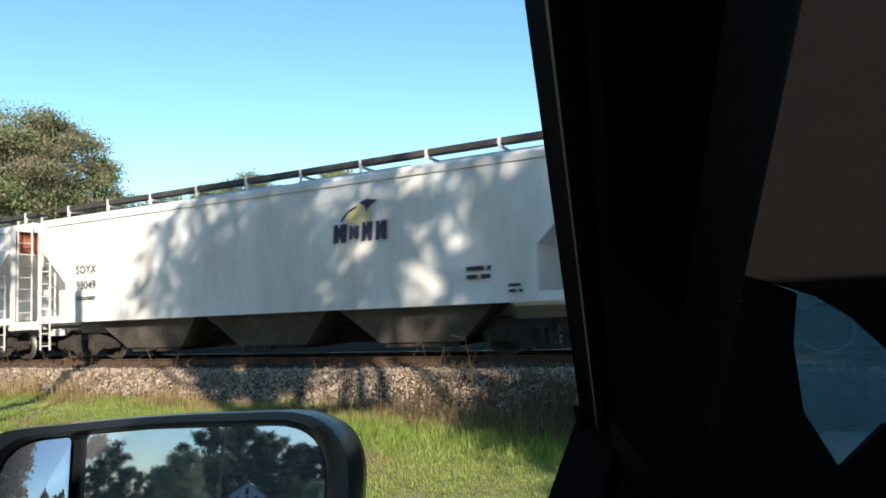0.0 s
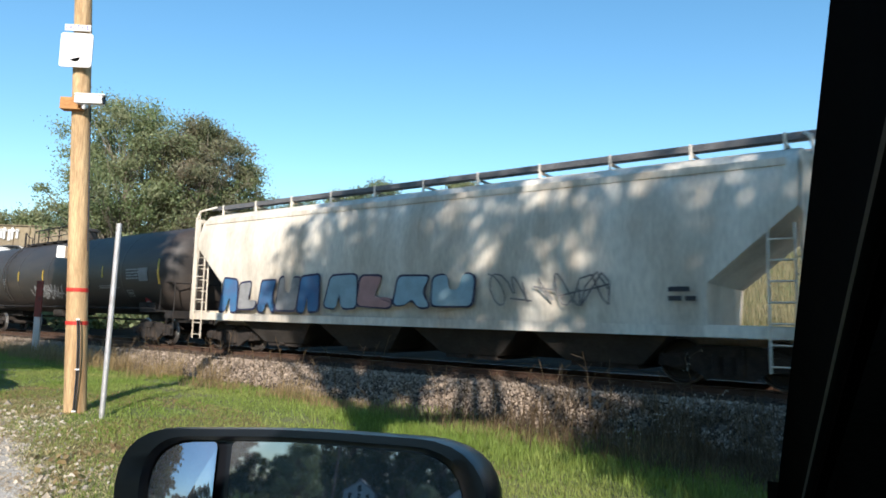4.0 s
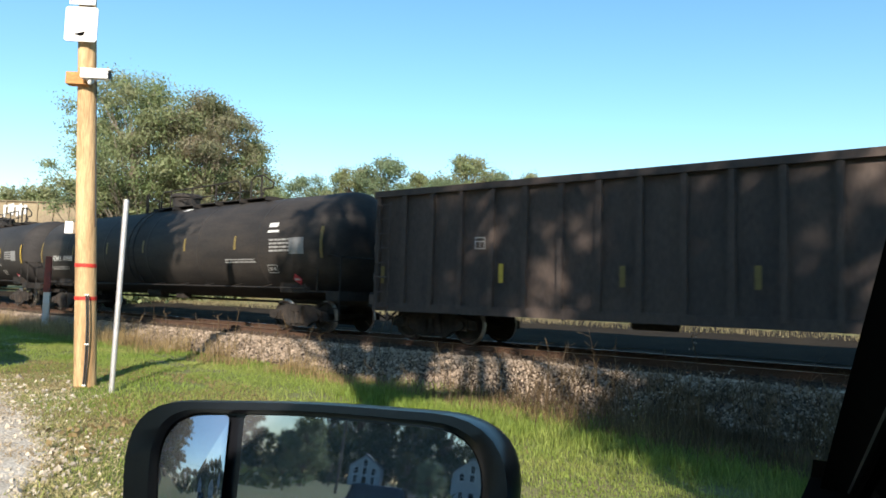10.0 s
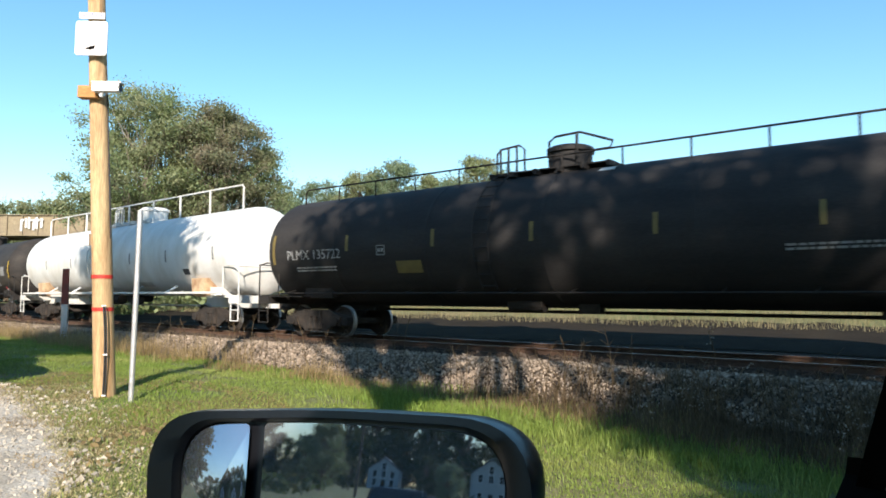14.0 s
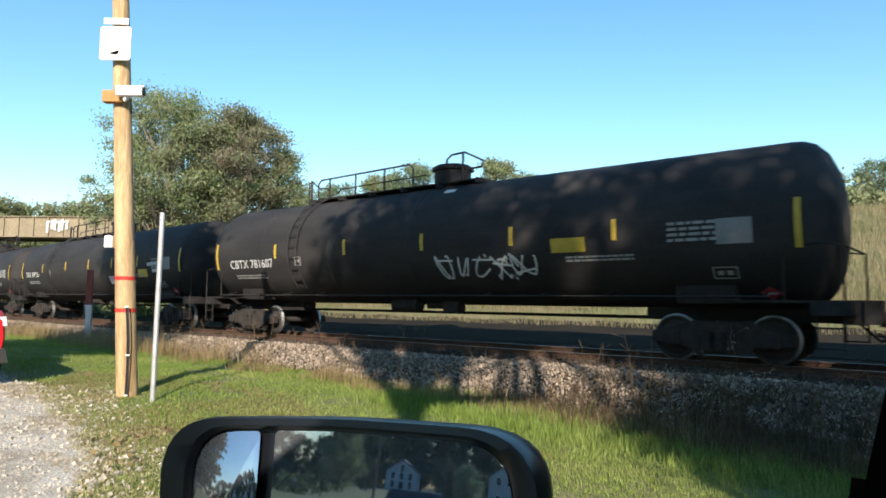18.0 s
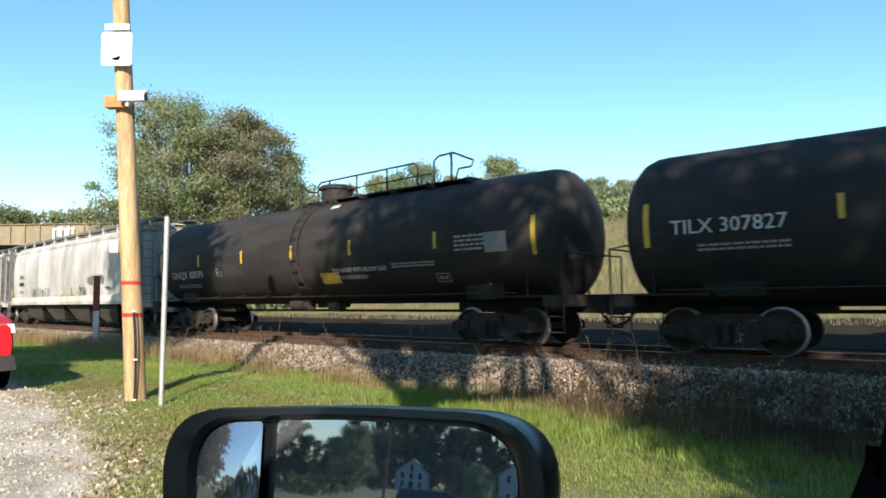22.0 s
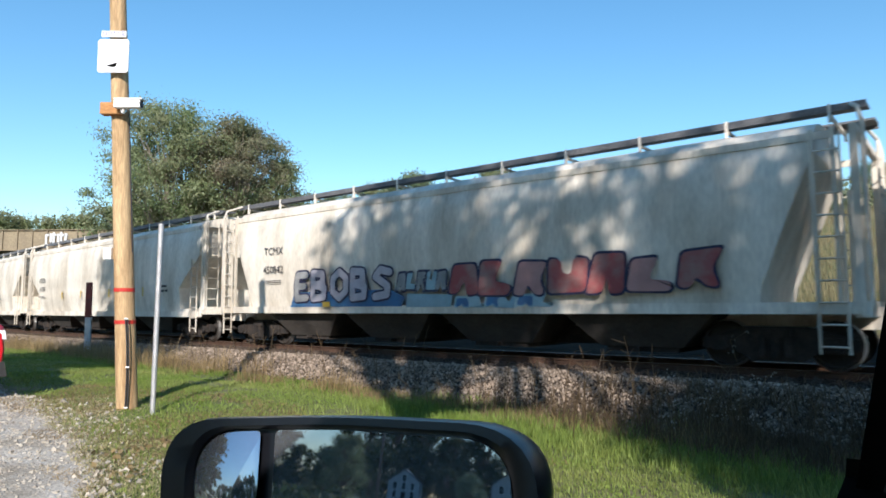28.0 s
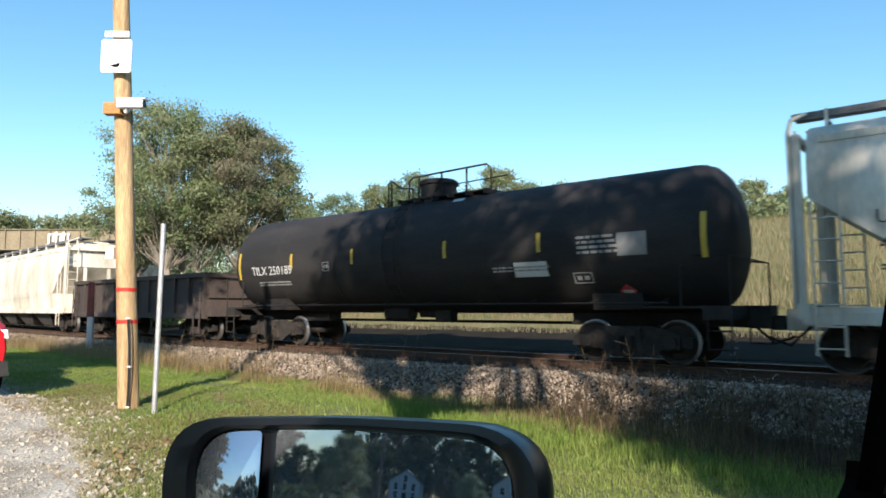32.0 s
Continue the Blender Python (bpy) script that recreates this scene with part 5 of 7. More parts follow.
bars(car, 6.4, 1.9, y, 0.5, 0.09, 2, BLACK_INK)
couple(car, 22)
car, half, y = hopper_car(span(23), TAN_CAR, "round", 4, (1.5, 3.0, 1.9), "UTCX", "43334", "cream covered hopper with small black scribbles", sill=0.98, mark_x=-7.2)
stroke_letters(car, -4.9, -3.5, 1.7, 1.95, y - 0.01, SCRIBBLE, 71, 0.018)
stroke_letters(car, -2.2, -1.1, 1.65, 1.95, y - 0.01, SCRIBBLE, 72, 0.018)
stroke_letters(car, 2.5, 5.0, 1.45, 2.05, y - 0.01, SCRIBBLE, 73, 0.022)
couple(car, 23)
car, half, zc, R = lpg_car(24, "TILX 250189", "S", None, 0, strips_x=(-4.9, -2.25, 1.05, 3.7), label="black tank car with a white placard", dia=3.08, top=4.1)
patch(car, "white_label", 3.84, 2.0, 0.85, 0.32, zc, R, WHITE_INK, "white rectangular placard")
car, half, y = gondola_car(span(25), BROWN_CAR, 2.4, 12, label="rusty dark brown low gondola", low=0.85)
couple(car, 25)
for i, paint in ((26, TAN_CAR), (27, TAN_CAR), (28, WHITE_CAR)):
    car, half, y = hopper_car(span(i), paint, "round", 4, (1.5, 3.2, 1.9), "", "", "pale covered hopper with white end frames", sill=1.05)
    couple(car, i)

# ---------------------------------------------------------------- the post, the sign pole and the marker


def sign_pole():
    pole = new("utility_pole")
    base = Vector((-11.04, 5.45, land(-11.04, 5.45) - 0.1))
    pole.matrix_basis = Matrix.Translation(base)
    tagged(pole, "yellow-brown wooden pole with red bands and notice sign", "utility pole")
    lean = Vector((0.034, -0.078, 1))
    at = lambda z: lean * (z - base.z)
    g = Geo()
    n = 20
    rings = []
    for i in range(31):
        z = base.z + 7.7 * i / 30
        r = 0.168 - 0.006 * z
        rings.append([at(z) + Vector((math.cos(2 * math.pi * k / n), math.sin(2 * math.pi * k / n), 0)) * r * (1 + 0.035 * noise.noise((math.cos(k) * 2, math.sin(k) * 2, z * 0.9))) for k in range(n)])
    g.rings(rings)
    part("shaft", g, POLE_WOOD, pole)
    for z in (1.44, 1.97):
        g = Geo()
        r = 0.168 - 0.006 * z + 0.008
        g.rings([[at(z + d) + Vector((math.cos(2 * math.pi * k / n), math.sin(2 * math.pi * k / n), 0)) * r for k in range(n)] for d in (-0.03, 0.03)])
        part("red_band", g, RED_BAND, pole, "red tape band")
    face = Matrix.Rotation(radians(39), 4, "Z")

    def front(z, dx=0.0, dy=-0.2):
        return Matrix.Translation(at(z)) @ face @ Matrix.Translation((dx, dy, 0))

    # sign board with its small header
    out = [(-0.25 + 0.03, -0.28), (0.25 - 0.03, -0.28), (0.25, -0.25), (0.25, 0.25), (0.22, 0.28), (-0.22, 0.28), (-0.25, 0.25), (-0.25, -0.25)]
    board = part("sign_board", Geo().prism(out, -0.012, 0.012), WHITE_PLASTIC, pole, "plain white sign board", front(5.79, 0.0))
    part("sign_emblem", Geo().prism([(-0.1, -0.01), (0.02, 0.03), (0.07, 0.04), (0.05, -0.02), (0.0, -0.035)], -0.003, 0.003), CABIN_GREY, board, "small grey emblem", pose(0, -0.017, -0.16))
    head = part("sign_header", Geo().box((0, 0, 0), (0.40, 0.02, 0.1)), WHITE_PLASTIC, pole, "header plate", front(6.15, 0.02))
    part("lettering", lettering("NOTICE", 0.1, BLUE_INK), None, head, "blue lettering", pose(0, -0.014, 0, 90, 0, 0))
    # wooden block with a bullet camera
    part("wood_block", Geo().box((0, 0, 0), (0.32, 0.16, 0.19)), BLOCK_WOOD, pole, "sawn timber block", front(4.93, -0.06, -0.16))
    g = Geo().box((0, 0, 0), (0.42, 0.12, 0.13), taper=(1, 0.9))
    g.box((0.02, 0, 0.075), (0.46, 0.14, 0.02))
    cctv = part("camera_housing", g, WHITE_PLASTIC, pole, "white security camera", front(4.97, 0.27, -0.3))
    part("lens_ring", Geo().tube([(0.2, 0, 0), (0.225, 0, 0)], 0.06, 14), BLACK_INK, cctv, "dark lens end")
    g = Geo().tube([(-0.12, 0.1, -0.1), (-0.1, 0.03, -0.12), (-0.06, 0, -0.05)], 0.03, 8)
    g.tube([(-0.18, 0.12, -0.04), (-0.1, 0.12, -0.04)], 0.06, 10)
    part("bracket", g, WHITE_PLASTIC, cctv)
    part("junction_box", Geo().box((0, 0, 0), (0.13, 0.1, 0.19), taper=(0.95, 0.95)), WHITE_PLASTIC, pole, "small white box", front(2.57, -0.2, -0.1))
    pts = [front(z, 0.05 + 0.05 * math.sin(z * 1.5), -0.185 + 0.005 * z).translation for z in np.linspace(0.05, 1.5, 12)]
    part("cable", Geo().tube(pts, 0.011, 6), BLACK_INK, pole, "black cable stapled to the wood")
    part("cable", Geo().tube([p + face.to_3x3() @ Vector((0.035, 0.003, 0)) for p in pts], 0.009, 6), BLACK_INK, pole, "black cable stapled to the wood")
    for p in (pts[0], pts[5], pts[-1]):
        part("cable_clip", Geo().box(p + face.to_3x3() @ Vector((0.018, -0.012, 0)), (0.06, 0.02, 0.02), m=face.to_3x3()), WHITE_PLASTIC, pole, "white cable clip")
    pts = [front(z, 0.16, -0.03).translation for z in np.linspace(2.6, 5.0, 8)]
    part("cable", Geo().tube(pts, 0.01, 6), BLACK_INK, pole)


sign_pole()


def steel_post():
    g = Geo()
    a, b = Vector((-10.32, 5.5, land(-10.32, 5.5) - 0.1)), Vector((-10.055, 5.40, 3.015))
    g.tube([a, b], 0.042, 12)
    post = part("steel_post", g, GALVANISED)
    tagged(post, "leaning galvanised steel pipe post in the grass", "post")


steel_post()


def marker_post():
    x, y = -25.6, 11.05
    z = land(x, y)
    post = new("marker_post")
    post.matrix_basis = pose(x, y, z - 0.1, 0, 0, 30)
    tagged(post, "short flat marker post, rust red above pale grey", "marker post")
    part("stake", Geo().box((0, 0, 0.75), (0.24, 0.07, 1.5)), GALVANISED, post, "pale grey lower board")
    part("plate", Geo().box((0, -0.03, 2.03), (0.26, 0.05, 1.3), taper=(0.9, 1)), RUSTED, post, "rust-red upper plate")


marker_post()


def bridge():
    b = new("girder_bridge")
    tagged(b, "rusty yellow-brown plate girder bridge over the railway", "bridge")
    p0, p1 = Vector((-73.4, 22.9, 0)), Vector((-65.7, 29.0, 0))
    d = (p1 - p0).normalized()
    turn = math.degrees(math.atan2(d.y, d.x))
    b.matrix_basis = pose(p0.x, p0.y, 0, 0, 0, turn)
    L0, L1 = -26.0, 13.0
    for k, yy in enumerate((0, 5.0)):
        g = Geo().box(((L0 + L1) / 2, yy, 8.4), (L1 - L0, 0.05, 1.95))
        g.box(((L0 + L1) / 2, yy, 9.4), (L1 - L0, 0.45, 0.07))
        g.box(((L0 + L1) / 2, yy, 7.43), (L1 - L0, 0.45, 0.07))
        girder = part("girder", g, GIRDER, b, "riveted plate girder")
        stiff = Geo().box((0, 0, 8.4), (0.09, 0.34, 1.88)).mesh("stiffener", GIRDER)
        x = L0 + 0.4
        while x < L1:
            part("stiffener", stiff, None, girder, m=pose(x, yy, 0))
            x += 1.45
    part("deck", Geo().box(((L0 + L1) / 2, 2.5, 7.75), (L1 - L0, 4.9, 0.3)), GIRDER, b)
    for x in (L0 + 1, L1 - 1):
        part("abutment", Geo().box((x, 2.5, 3.2), (2.6, 6.5, 8.4)), GRAVEL, b, "concrete abutment")
    g = Geo()
    for i in range(6):
        g.box((4.8 + i * 0.36 + (0.08 if i % 2 else 0), -0.19, 8.5 + (0.12 if i % 3 else -0.1)), (0.22, 0.01, 1.1 - 0.2 * (i % 2)))
        g.box((4.9 + i * 0.36, -0.19, 8.9), (0.3, 0.01, 0.2))
    part("graffiti", g, WHITE_INK, b, "white painted graffiti")


bridge()


def loft_car(name, label, paint, length, width, base, belt, roof, cabin, wheel_r=0.36):
    """A road vehicle along its own x: body, cabin with dark glass, wheels, lamps."""
    v = new(name)
    tagged(v, label, "car")
    h = length / 2
    st = [(-h, 0.86, base + 0.25, belt - 0.12), (-h + 0.12, 0.95, base + 0.08, belt), (-h + 0.6, 1, base, belt + 0.02), (0, 1, base, belt + 0.02), (h - 0.9, 1, base, belt - 0.02), (h - 0.25, 0.95, base + 0.05, belt - 0.1), (h, 0.84, base + 0.2, belt - 0.24)]
    rings = []
    for x, w, z0, z1 in st:
        y = width / 2 * w
        rings.append([(x, -y * 0.94, z0), (x, -y, (z0 + z1) / 2), (x, -y * 0.96, z1 - 0.06), (x, -y * 0.88, z1), (x, y * 0.88, z1), (x, y * 0.96, z1 - 0.06), (x, y, (z0 + z1) / 2), (x, y * 0.94, z0)])
    part("body", Geo().rings(rings), paint, v)
    c0, c1 = cabin
    y = width / 2 * 0.9
    lo = [(c0, -y, belt), (c1, -y, belt), (c1, y, belt), (c0, y, belt)]
    hi = [(c0 + 0.25, -y * 0.84, roof), (c1 - 0.65, -y * 0.84, roof), (c1 - 0.65, y * 0.84, roof), (c0 + 0.25, y * 0.84, roof)]
    part("window_band", Geo().rings([lo, hi], 0, False), DARK_GLASS, v, "dark window glass")
    part("roof", Geo().box(((c0 + c1) / 2 - 0.2, 0, roof + 0.01), (c1 - c0 - 0.85, y * 1.7, 0.06), taper=(0.95, 0.9)), paint, v)
    for s in (-1, 1):
        for xx, yy in ((c0 + 0.12, y), (c1 - 0.33, y), ((c0 + c1) / 2, y)):
            g = Geo().tube([(xx if xx < 0.3 * h else xx + 0.32, s * yy * 1.005, belt), (xx if xx < 0.3 * h else xx - 0.32, s * yy * 0.85, roof)], 0.04, 6)
            part("roof_pillar", g, paint, v)
        for xx in (-h + 0.85, h - 0.9):
            w = part("wheel", Geo().tube([(xx, s * (width / 2 - 0.22), wheel_r), (xx, s * (width / 2 + 0.01), wheel_r)], wheel_r, 20), RUBBER, v, "black tyre")
            part("rim", Geo().tube([(xx, s * (width / 2), wheel_r), (xx, s * (width / 2 + 0.02), wheel_r)], wheel_r * 0.62, 14), GALVANISED, w)
        part("headlight", Geo().box((h - 0.1, s * width * 0.36, belt - 0.3), (0.2, 0.32, 0.16), taper=(0.7, 0.9)), WHITE_PLASTIC, v, "clear headlight")
    part("bumper", Geo().box((h - 0.02, 0, base + 0.22), (0.2, width * 0.9, 0.26), taper=(0.8, 0.95)), DARK_STEEL, v)
    part("grille", Geo().box((h - 0.02, 0, belt - 0.36), (0.1, width * 0.45, 0.22)), BLACK_INK, v)
    return v


red = loft_car("red_car", "bright red sport utility car parked on the gravel drive", RED_PAINT, 4.7, 1.9, 0.32, 1.45, 1.95, (-2.1, 1.0))
red.matrix_basis = pose(-15.95, 3.62, land(-16, 3.6), 0, 0, 0)
dark = loft_car("dark_car", "dark blue sport utility car waiting on the road", TRUCK_PAINT, 4.7, 1.9, 0.32, 1.1, 1.72, (-2.1, 1.1))
dark.matrix_basis = pose(-1.9, -20, land(-1.9, -20), 0, 0, 90)

# ---------------------------------------------------------------- plants


def leaf_cloud(clumps, count, size, seed, flat=0.6):
    """Many small leaves in clumps (centre, radii); four corners each."""
    rng = np.random.default_rng(seed)
    vol = np.array([r[0] * r[1] * r[2] for _, r in clumps]) ** 0.8
    pick = rng.choice(len(clumps), count, p=vol / vol.sum())
    c = np.array([c for c, _ in clumps])[pick]
    r = np.array([r for _, r in clumps])[pick]
    d = rng.normal(size=(count, 3))
    d /= np.linalg.norm(d, axis=1)[:, None]
    p = c + d * r * (rng.uniform(0.05, 1.0, (count, 1)) ** 0.5) * rng.lognormal(0, 0.24, (count, 1))
    a = rng.normal(size=(count, 3))
    a /= np.linalg.norm(a, axis=1)[:, None]
    b = np.cross(a, d + 0.4 * rng.normal(size=(count, 3)))
    b /= np.linalg.norm(b, axis=1)[:, None] + 1e-6
    s = size * rng.uniform(0.6, 1.4, (count, 1))
    v = np.stack([p - a * s, p + b * s * flat, p + a * s, p - b * s * flat], 1).reshape(-1, 3)
    return v, np.arange(count * 4).reshape(-1, 4)


def tree(name, height, spread, seed, leaf, count, size, label, low=0.3, trunks=1, category="tree", clump=(0.16, 0.26), nclump=26, shape=1.0, girth=0.02, fork=None, squash=1.0, limb=0.4, bark=None):
    """A tapered trunk with limbs and a crown of leaf clumps."""
    rng = random.Random(seed)
    t = new(name)
    tagged(t, label, category)
    g, clumps = Geo(), []
    for k in range(trunks):
        ox, oy = (rng.uniform(-0.25, 0.25) * spread, rng.uniform(-0.25, 0.25) * spread) if trunks > 1 else (0, 0)
        r0 = height * girth / math.sqrt(trunks)
        pts = [Vector((ox + rng.uniform(-0.2, 0.2) * i * 0.3, oy + rng.uniform(-0.2, 0.2) * i * 0.3, height * 0.88 * i / 7 - 0.2)) for i in range(8)]
        g.tube(pts, 0, 8, 0, [r0 * (1.25 - 1.15 * i / 7) for i in range(8)])
        for j in range(nclump // trunks):
            f = rng.uniform(low, 1.0)
            base = pts[min(7, int(f * (0.85 if girth > 0.01 else 1.0) * 7))]
            reach = spread * (math.sin(math.pi * min(1, (f - low) / (1 - low) * 0.85 + 0.12)) ** shape) * rng.uniform(0.35, 1.0)
            a = rng.uniform(0, 2 * math.pi)
            tip = Vector((ox + reach * math.cos(a), oy + squash * reach * math.sin(a), height * (0.08 + 0.88 * f)))
            mid = base.lerp(tip, 0.5) + Vector((0, 0, -0.05 * height * rng.random()))
            g.tube([base, mid, tip], 0, 5, 0, [r0 * limb, r0 * limb * 0.6, r0 * limb * 0.15])
            q = height * rng.uniform(*clump) * 0.6
            clumps.append((tip, (q * rng.uniform(0.8, 1.3), q * rng.uniform(0.8, 1.3), q * rng.uniform(0.55, 0.9))))
    if fork:
        z0, z1, stems, lo, hi = fork
        for k in range(stems):
            dx, dy = lo + (hi - lo) * (k + rng.uniform(0.2, 0.8)) / stems, rng.uniform(-1.2, 1.2)
            zt = z1 * rng.uniform(0.85, 1.1)
            foot = Vector((0, 0, z0 * rng.uniform(0.9, 1.05)))
            knee = Vector((dx * 0.8, dy * 0.5, z0 + (zt - z0) * 0.16))
            top = Vector((dx * 1.1, dy, zt))
            r = rng.uniform(0.09, 0.17)
            g.tube([foot, knee, knee.lerp(top, 0.55) + Vector((rng.uniform(-0.2, 0.2), 0, 0)), top], 0, 6, 0, [r * 1.4, r, r * 0.8, r * 0.35])
            for _ in range(5):
                q = knee.lerp(top, rng.uniform(0.45, 1.0))
                tip = q + Vector((rng.gauss(0, 0.5), rng.gauss(0, 0.5), rng.uniform(0.5, 1.4)))
                g.tube([q, q.lerp(tip, 0.5) + Vector((0, 0, 0.1)), tip], 0, 5, 0, [r * 0.5, r * 0.35, r * 0.12])
                clumps.append((tip, (0.4, 0.4, 0.4)))
    part("trunk", g, bark or BARK, t, "tapered grey-brown trunk with limbs")
    v, f = leaf_cloud(clumps, count, size, seed, 0.55)
    part("crown", mesh_np("crown", v, f, leaf), None, t, "crown of many small leaves")
    return t


def plant(t, x, y, turn=0, grow=1.0, sink=0.1):
    t.matrix_basis = pose(x, y, land(x, y) - sink, 0, 0, turn) @ Matrix.Diagonal((grow, grow, grow, 1))
    return t


def seen_from(px_yaw, d):
    """A place d metres from the eye, at an angle to the left of the track's normal."""
    a = radians(px_yaw)
    return -math.sin(a) * d, math.cos(a) * d



# the group of trees beyond the train, where the line bends
x, y = seen_from(60.3, 50)
plant(tree("tree", 15.7, 4.85, 11, LEAF, 62000, 0.085, "tall green broad-leaved tree beyond the railway", 0.34, 5, nclump=190, clump=(0.07, 0.15), shape=0.45, bark=BARK_PALE), x, y)
x, y = seen_from(55.6, 50)
plant(tree("tree", 14.9, 3.7, 12, LEAF_RUST, 46000, 0.085, "tree with dark leaves turning reddish brown", 0.32, 4, nclump=150, clump=(0.06, 0.14), shape=0.45, bark=BARK_PALE), x, y)
x, y = seen_from(52.6, 51)
plant(tree("tree", 12.2, 2.6, 13, LEAF, 26000, 0.08, "smaller green tree at the edge of the group", 0.2, 2, nclump=70, clump=(0.09, 0.17)), x, y)
x, y = seen_from(64.0, 53)
plant(tree("tree", 13.2, 3.4, 14, LEAF, 16000, 0.085, "pale green tree with a thin crown", 0.3, 1, nclump=44, clump=(0.06, 0.14)), x, y)

# trees along the meadow's far edge: angle, distance and the angle of their tops above the eye
wood = [tree("tree", 12, 4.6, 21, LEAF_FAR, 17000, 0.15, "green tree along the far edge of the meadow", 0.04, 1, nclump=70, clump=(0.14, 0.24), shape=0.6), tree("tree", 12, 5.0, 22, LEAF_YELLOW, 17000, 0.15, "yellow-green tree along the far edge of the meadow", 0.02, 1, nclump=70, clump=(0.14, 0.24), shape=0.6), tree("tree", 12, 4.6, 23, LEAF_DARK, 9000, 0.22, "dark green tree at the wood's edge", 0.04, 1, nclump=70, clump=(0.09, 0.16), shape=0.6)]


def wooded(i, a, d, top):
    x, y = seen_from(a, d)
    grow = (1.65 + d * math.tan(radians(top)) - land(x, y)) / 12.0
    t = wood[i] if i < 2 else copy_thing(wood[(i * 5 // 3) % 2], Matrix())
    plant(t, x, y, i * 47, max(grow, 0.35), 0.2)


spots = [(41.2, 86, 12.2), (44.0, 88, 11.0), (33.7, 85, 12.4), (38.0, 90, 10.8), (50.4, 95, 9.2), (47.6, 92, 10.2), (31.2, 88, 11.2), (28.4, 86, 10.9), (25.8, 88, 10.3), (23.0, 86, 10.0), (20.6, 86, 10.5), (18.2, 84, 10.6), (15.6, 84, 10.5), (13.0, 84, 10.3), (10.4, 84, 9.6), (7.6, 82, 9.8), (4.6, 78, 10.8), (1.4, 72, 11.4), (-1.6, 68, 11.8), (-5.4, 66, 12.0), (-9.6, 66, 12.2), (-14, 66, 12.0), (-18.6, 68, 12.2), (-23, 68, 12.0), (36.0, 82, 10.6), (29.8, 80, 10.0), (21.8, 79, 9.4), (16.8, 78, 9.6), (11.6, 78, 9.2), (24.4, 80, 9.6)]
for i, (a, d, top) in enumerate(spots):
    wooded(i, a, d, top)
for i, (a, d, top) in enumerate(((58, 100, 7.6), (61.5, 105, 7.8), (64.6, 102, 7.9), (67.4, 104, 7.5), (70.4, 106, 7.1), (73.4, 104, 7.4), (76.5, 108, 7.2), (66.0, 130, 7.0), (72, 130, 6.8))):
    wooded(i + 40, a, d, top)

# trees behind the vehicle, towards the sun
shade = (
    # x, y, height, spread, seed, leaves, foot of the crown, clumps, fork
    (4.8, -6.2, 19.5, 4.4, 31, 2800, 0.72, (0.025, 0.055), (10.6, 17.5, 9, -2.6, 4.2)),
    (12.8, -6.6, 19.4, 4.4, 32, 2700, 0.71, (0.025, 0.055), (10.8, 17.5, 9, -4.0, 4.2)),
    (20.8, -6.8, 19.5, 4.6, 33, 4200, 0.5, (0.025, 0.06), (9.0, 17.0, 8, -4.4, 4.4)),
    (27.5, -6.5, 19, 5, 35, 6000, 0.48, (0.04, 0.09), None),
    (11.2, -6.2, 13.2, 2.3, 36, 5200, 0.3, (0.06, 0.1), None),
    (15.0, -6.4, 13.8, 2.2, 37, 5600, 0.42, (0.06, 0.11), None),
    (18.6, -6.2, 14.2, 2.3, 38, 5600, 0.5, (0.06, 0.11), None),
    (22.5, -6.2, 14.8, 2.5, 39, 5600, 0.5, (0.06, 0.11), None))
for x, y, h, sp, sd, count, low, cl, fork in shade:
    plant(tree("tree", h, sp, sd, LEAF_DARK, int(count * 1.45), 0.145, "tall shade tree beside the road", low, 1, nclump=170, clump=cl, shape=0.45, girth=0.008, fork=fork, squash=0.5, limb=0.9), x, y)
plant(tree("tree", 18.6, 3.7, 34, LEAF_DARK, 15000, 0.18, "tall shade tree beside the drive", 0.44, 1, nclump=70, clump=(0.06, 0.13), shape=0.6), -9.9, -5.8)


def behind(az, d, top, kind):
    """A tree behind the vehicle, at an angle from straight back."""
    x, y = math.sin(radians(az)) * d - 0.4, -math.cos(radians(az)) * d
    plant(copy_thing(wood[kind], Matrix()), x, y, az * 31, (1.5 + d * math.tan(radians(top)) - land(x, y)) / 12.0, 0.1)


for az, d, top, kind in ((-16.5, 120, 5.4, 2), (-14.2, 118, 3.2, 2), (-12.0, 122, 3.3, 2), (-10.7, 78, 4.4, 1), (-9.0, 185, 6.4, 2), (-6.6, 195, 6.6, 2), (-3.9, 190, 6.0, 2), (-1.4, 188, 5.2, 2), (1.2, 185, 6.2, 2), (4.2, 180, 6.6, 2), (7.5, 170, 6.8, 2), (-8.4, 96, 1.6, 2), (-2.0, 120, 2.6, 2), (-0.2, 118, 2.3, 0), (-13.4, 72, 0.5, 2), (-15.8, 74, 1.2, 2)):
    behind(az, d, top, kind)
# trees out to the sides, added to screen off low sky light
for az, d, top, kind in ((-20, 70, 5.5, 2), (-24.5, 60, 9, 2), (-30, 62, 9, 2), (-38, 60, 8, 2), (-47, 60, 8, 2), (-56, 70, 7, 2), (12, 120, 6, 2), (20, 90, 8, 2), (33, 70, 11, 2), (-66, 70, 8, 2), (-75, 80, 7, 2)):
    behind(az, d, top, kind)
# unseen trees behind the vehicle, added to keep sky light off the train
plant(wood[2], 34, -60, 0, 1.3)
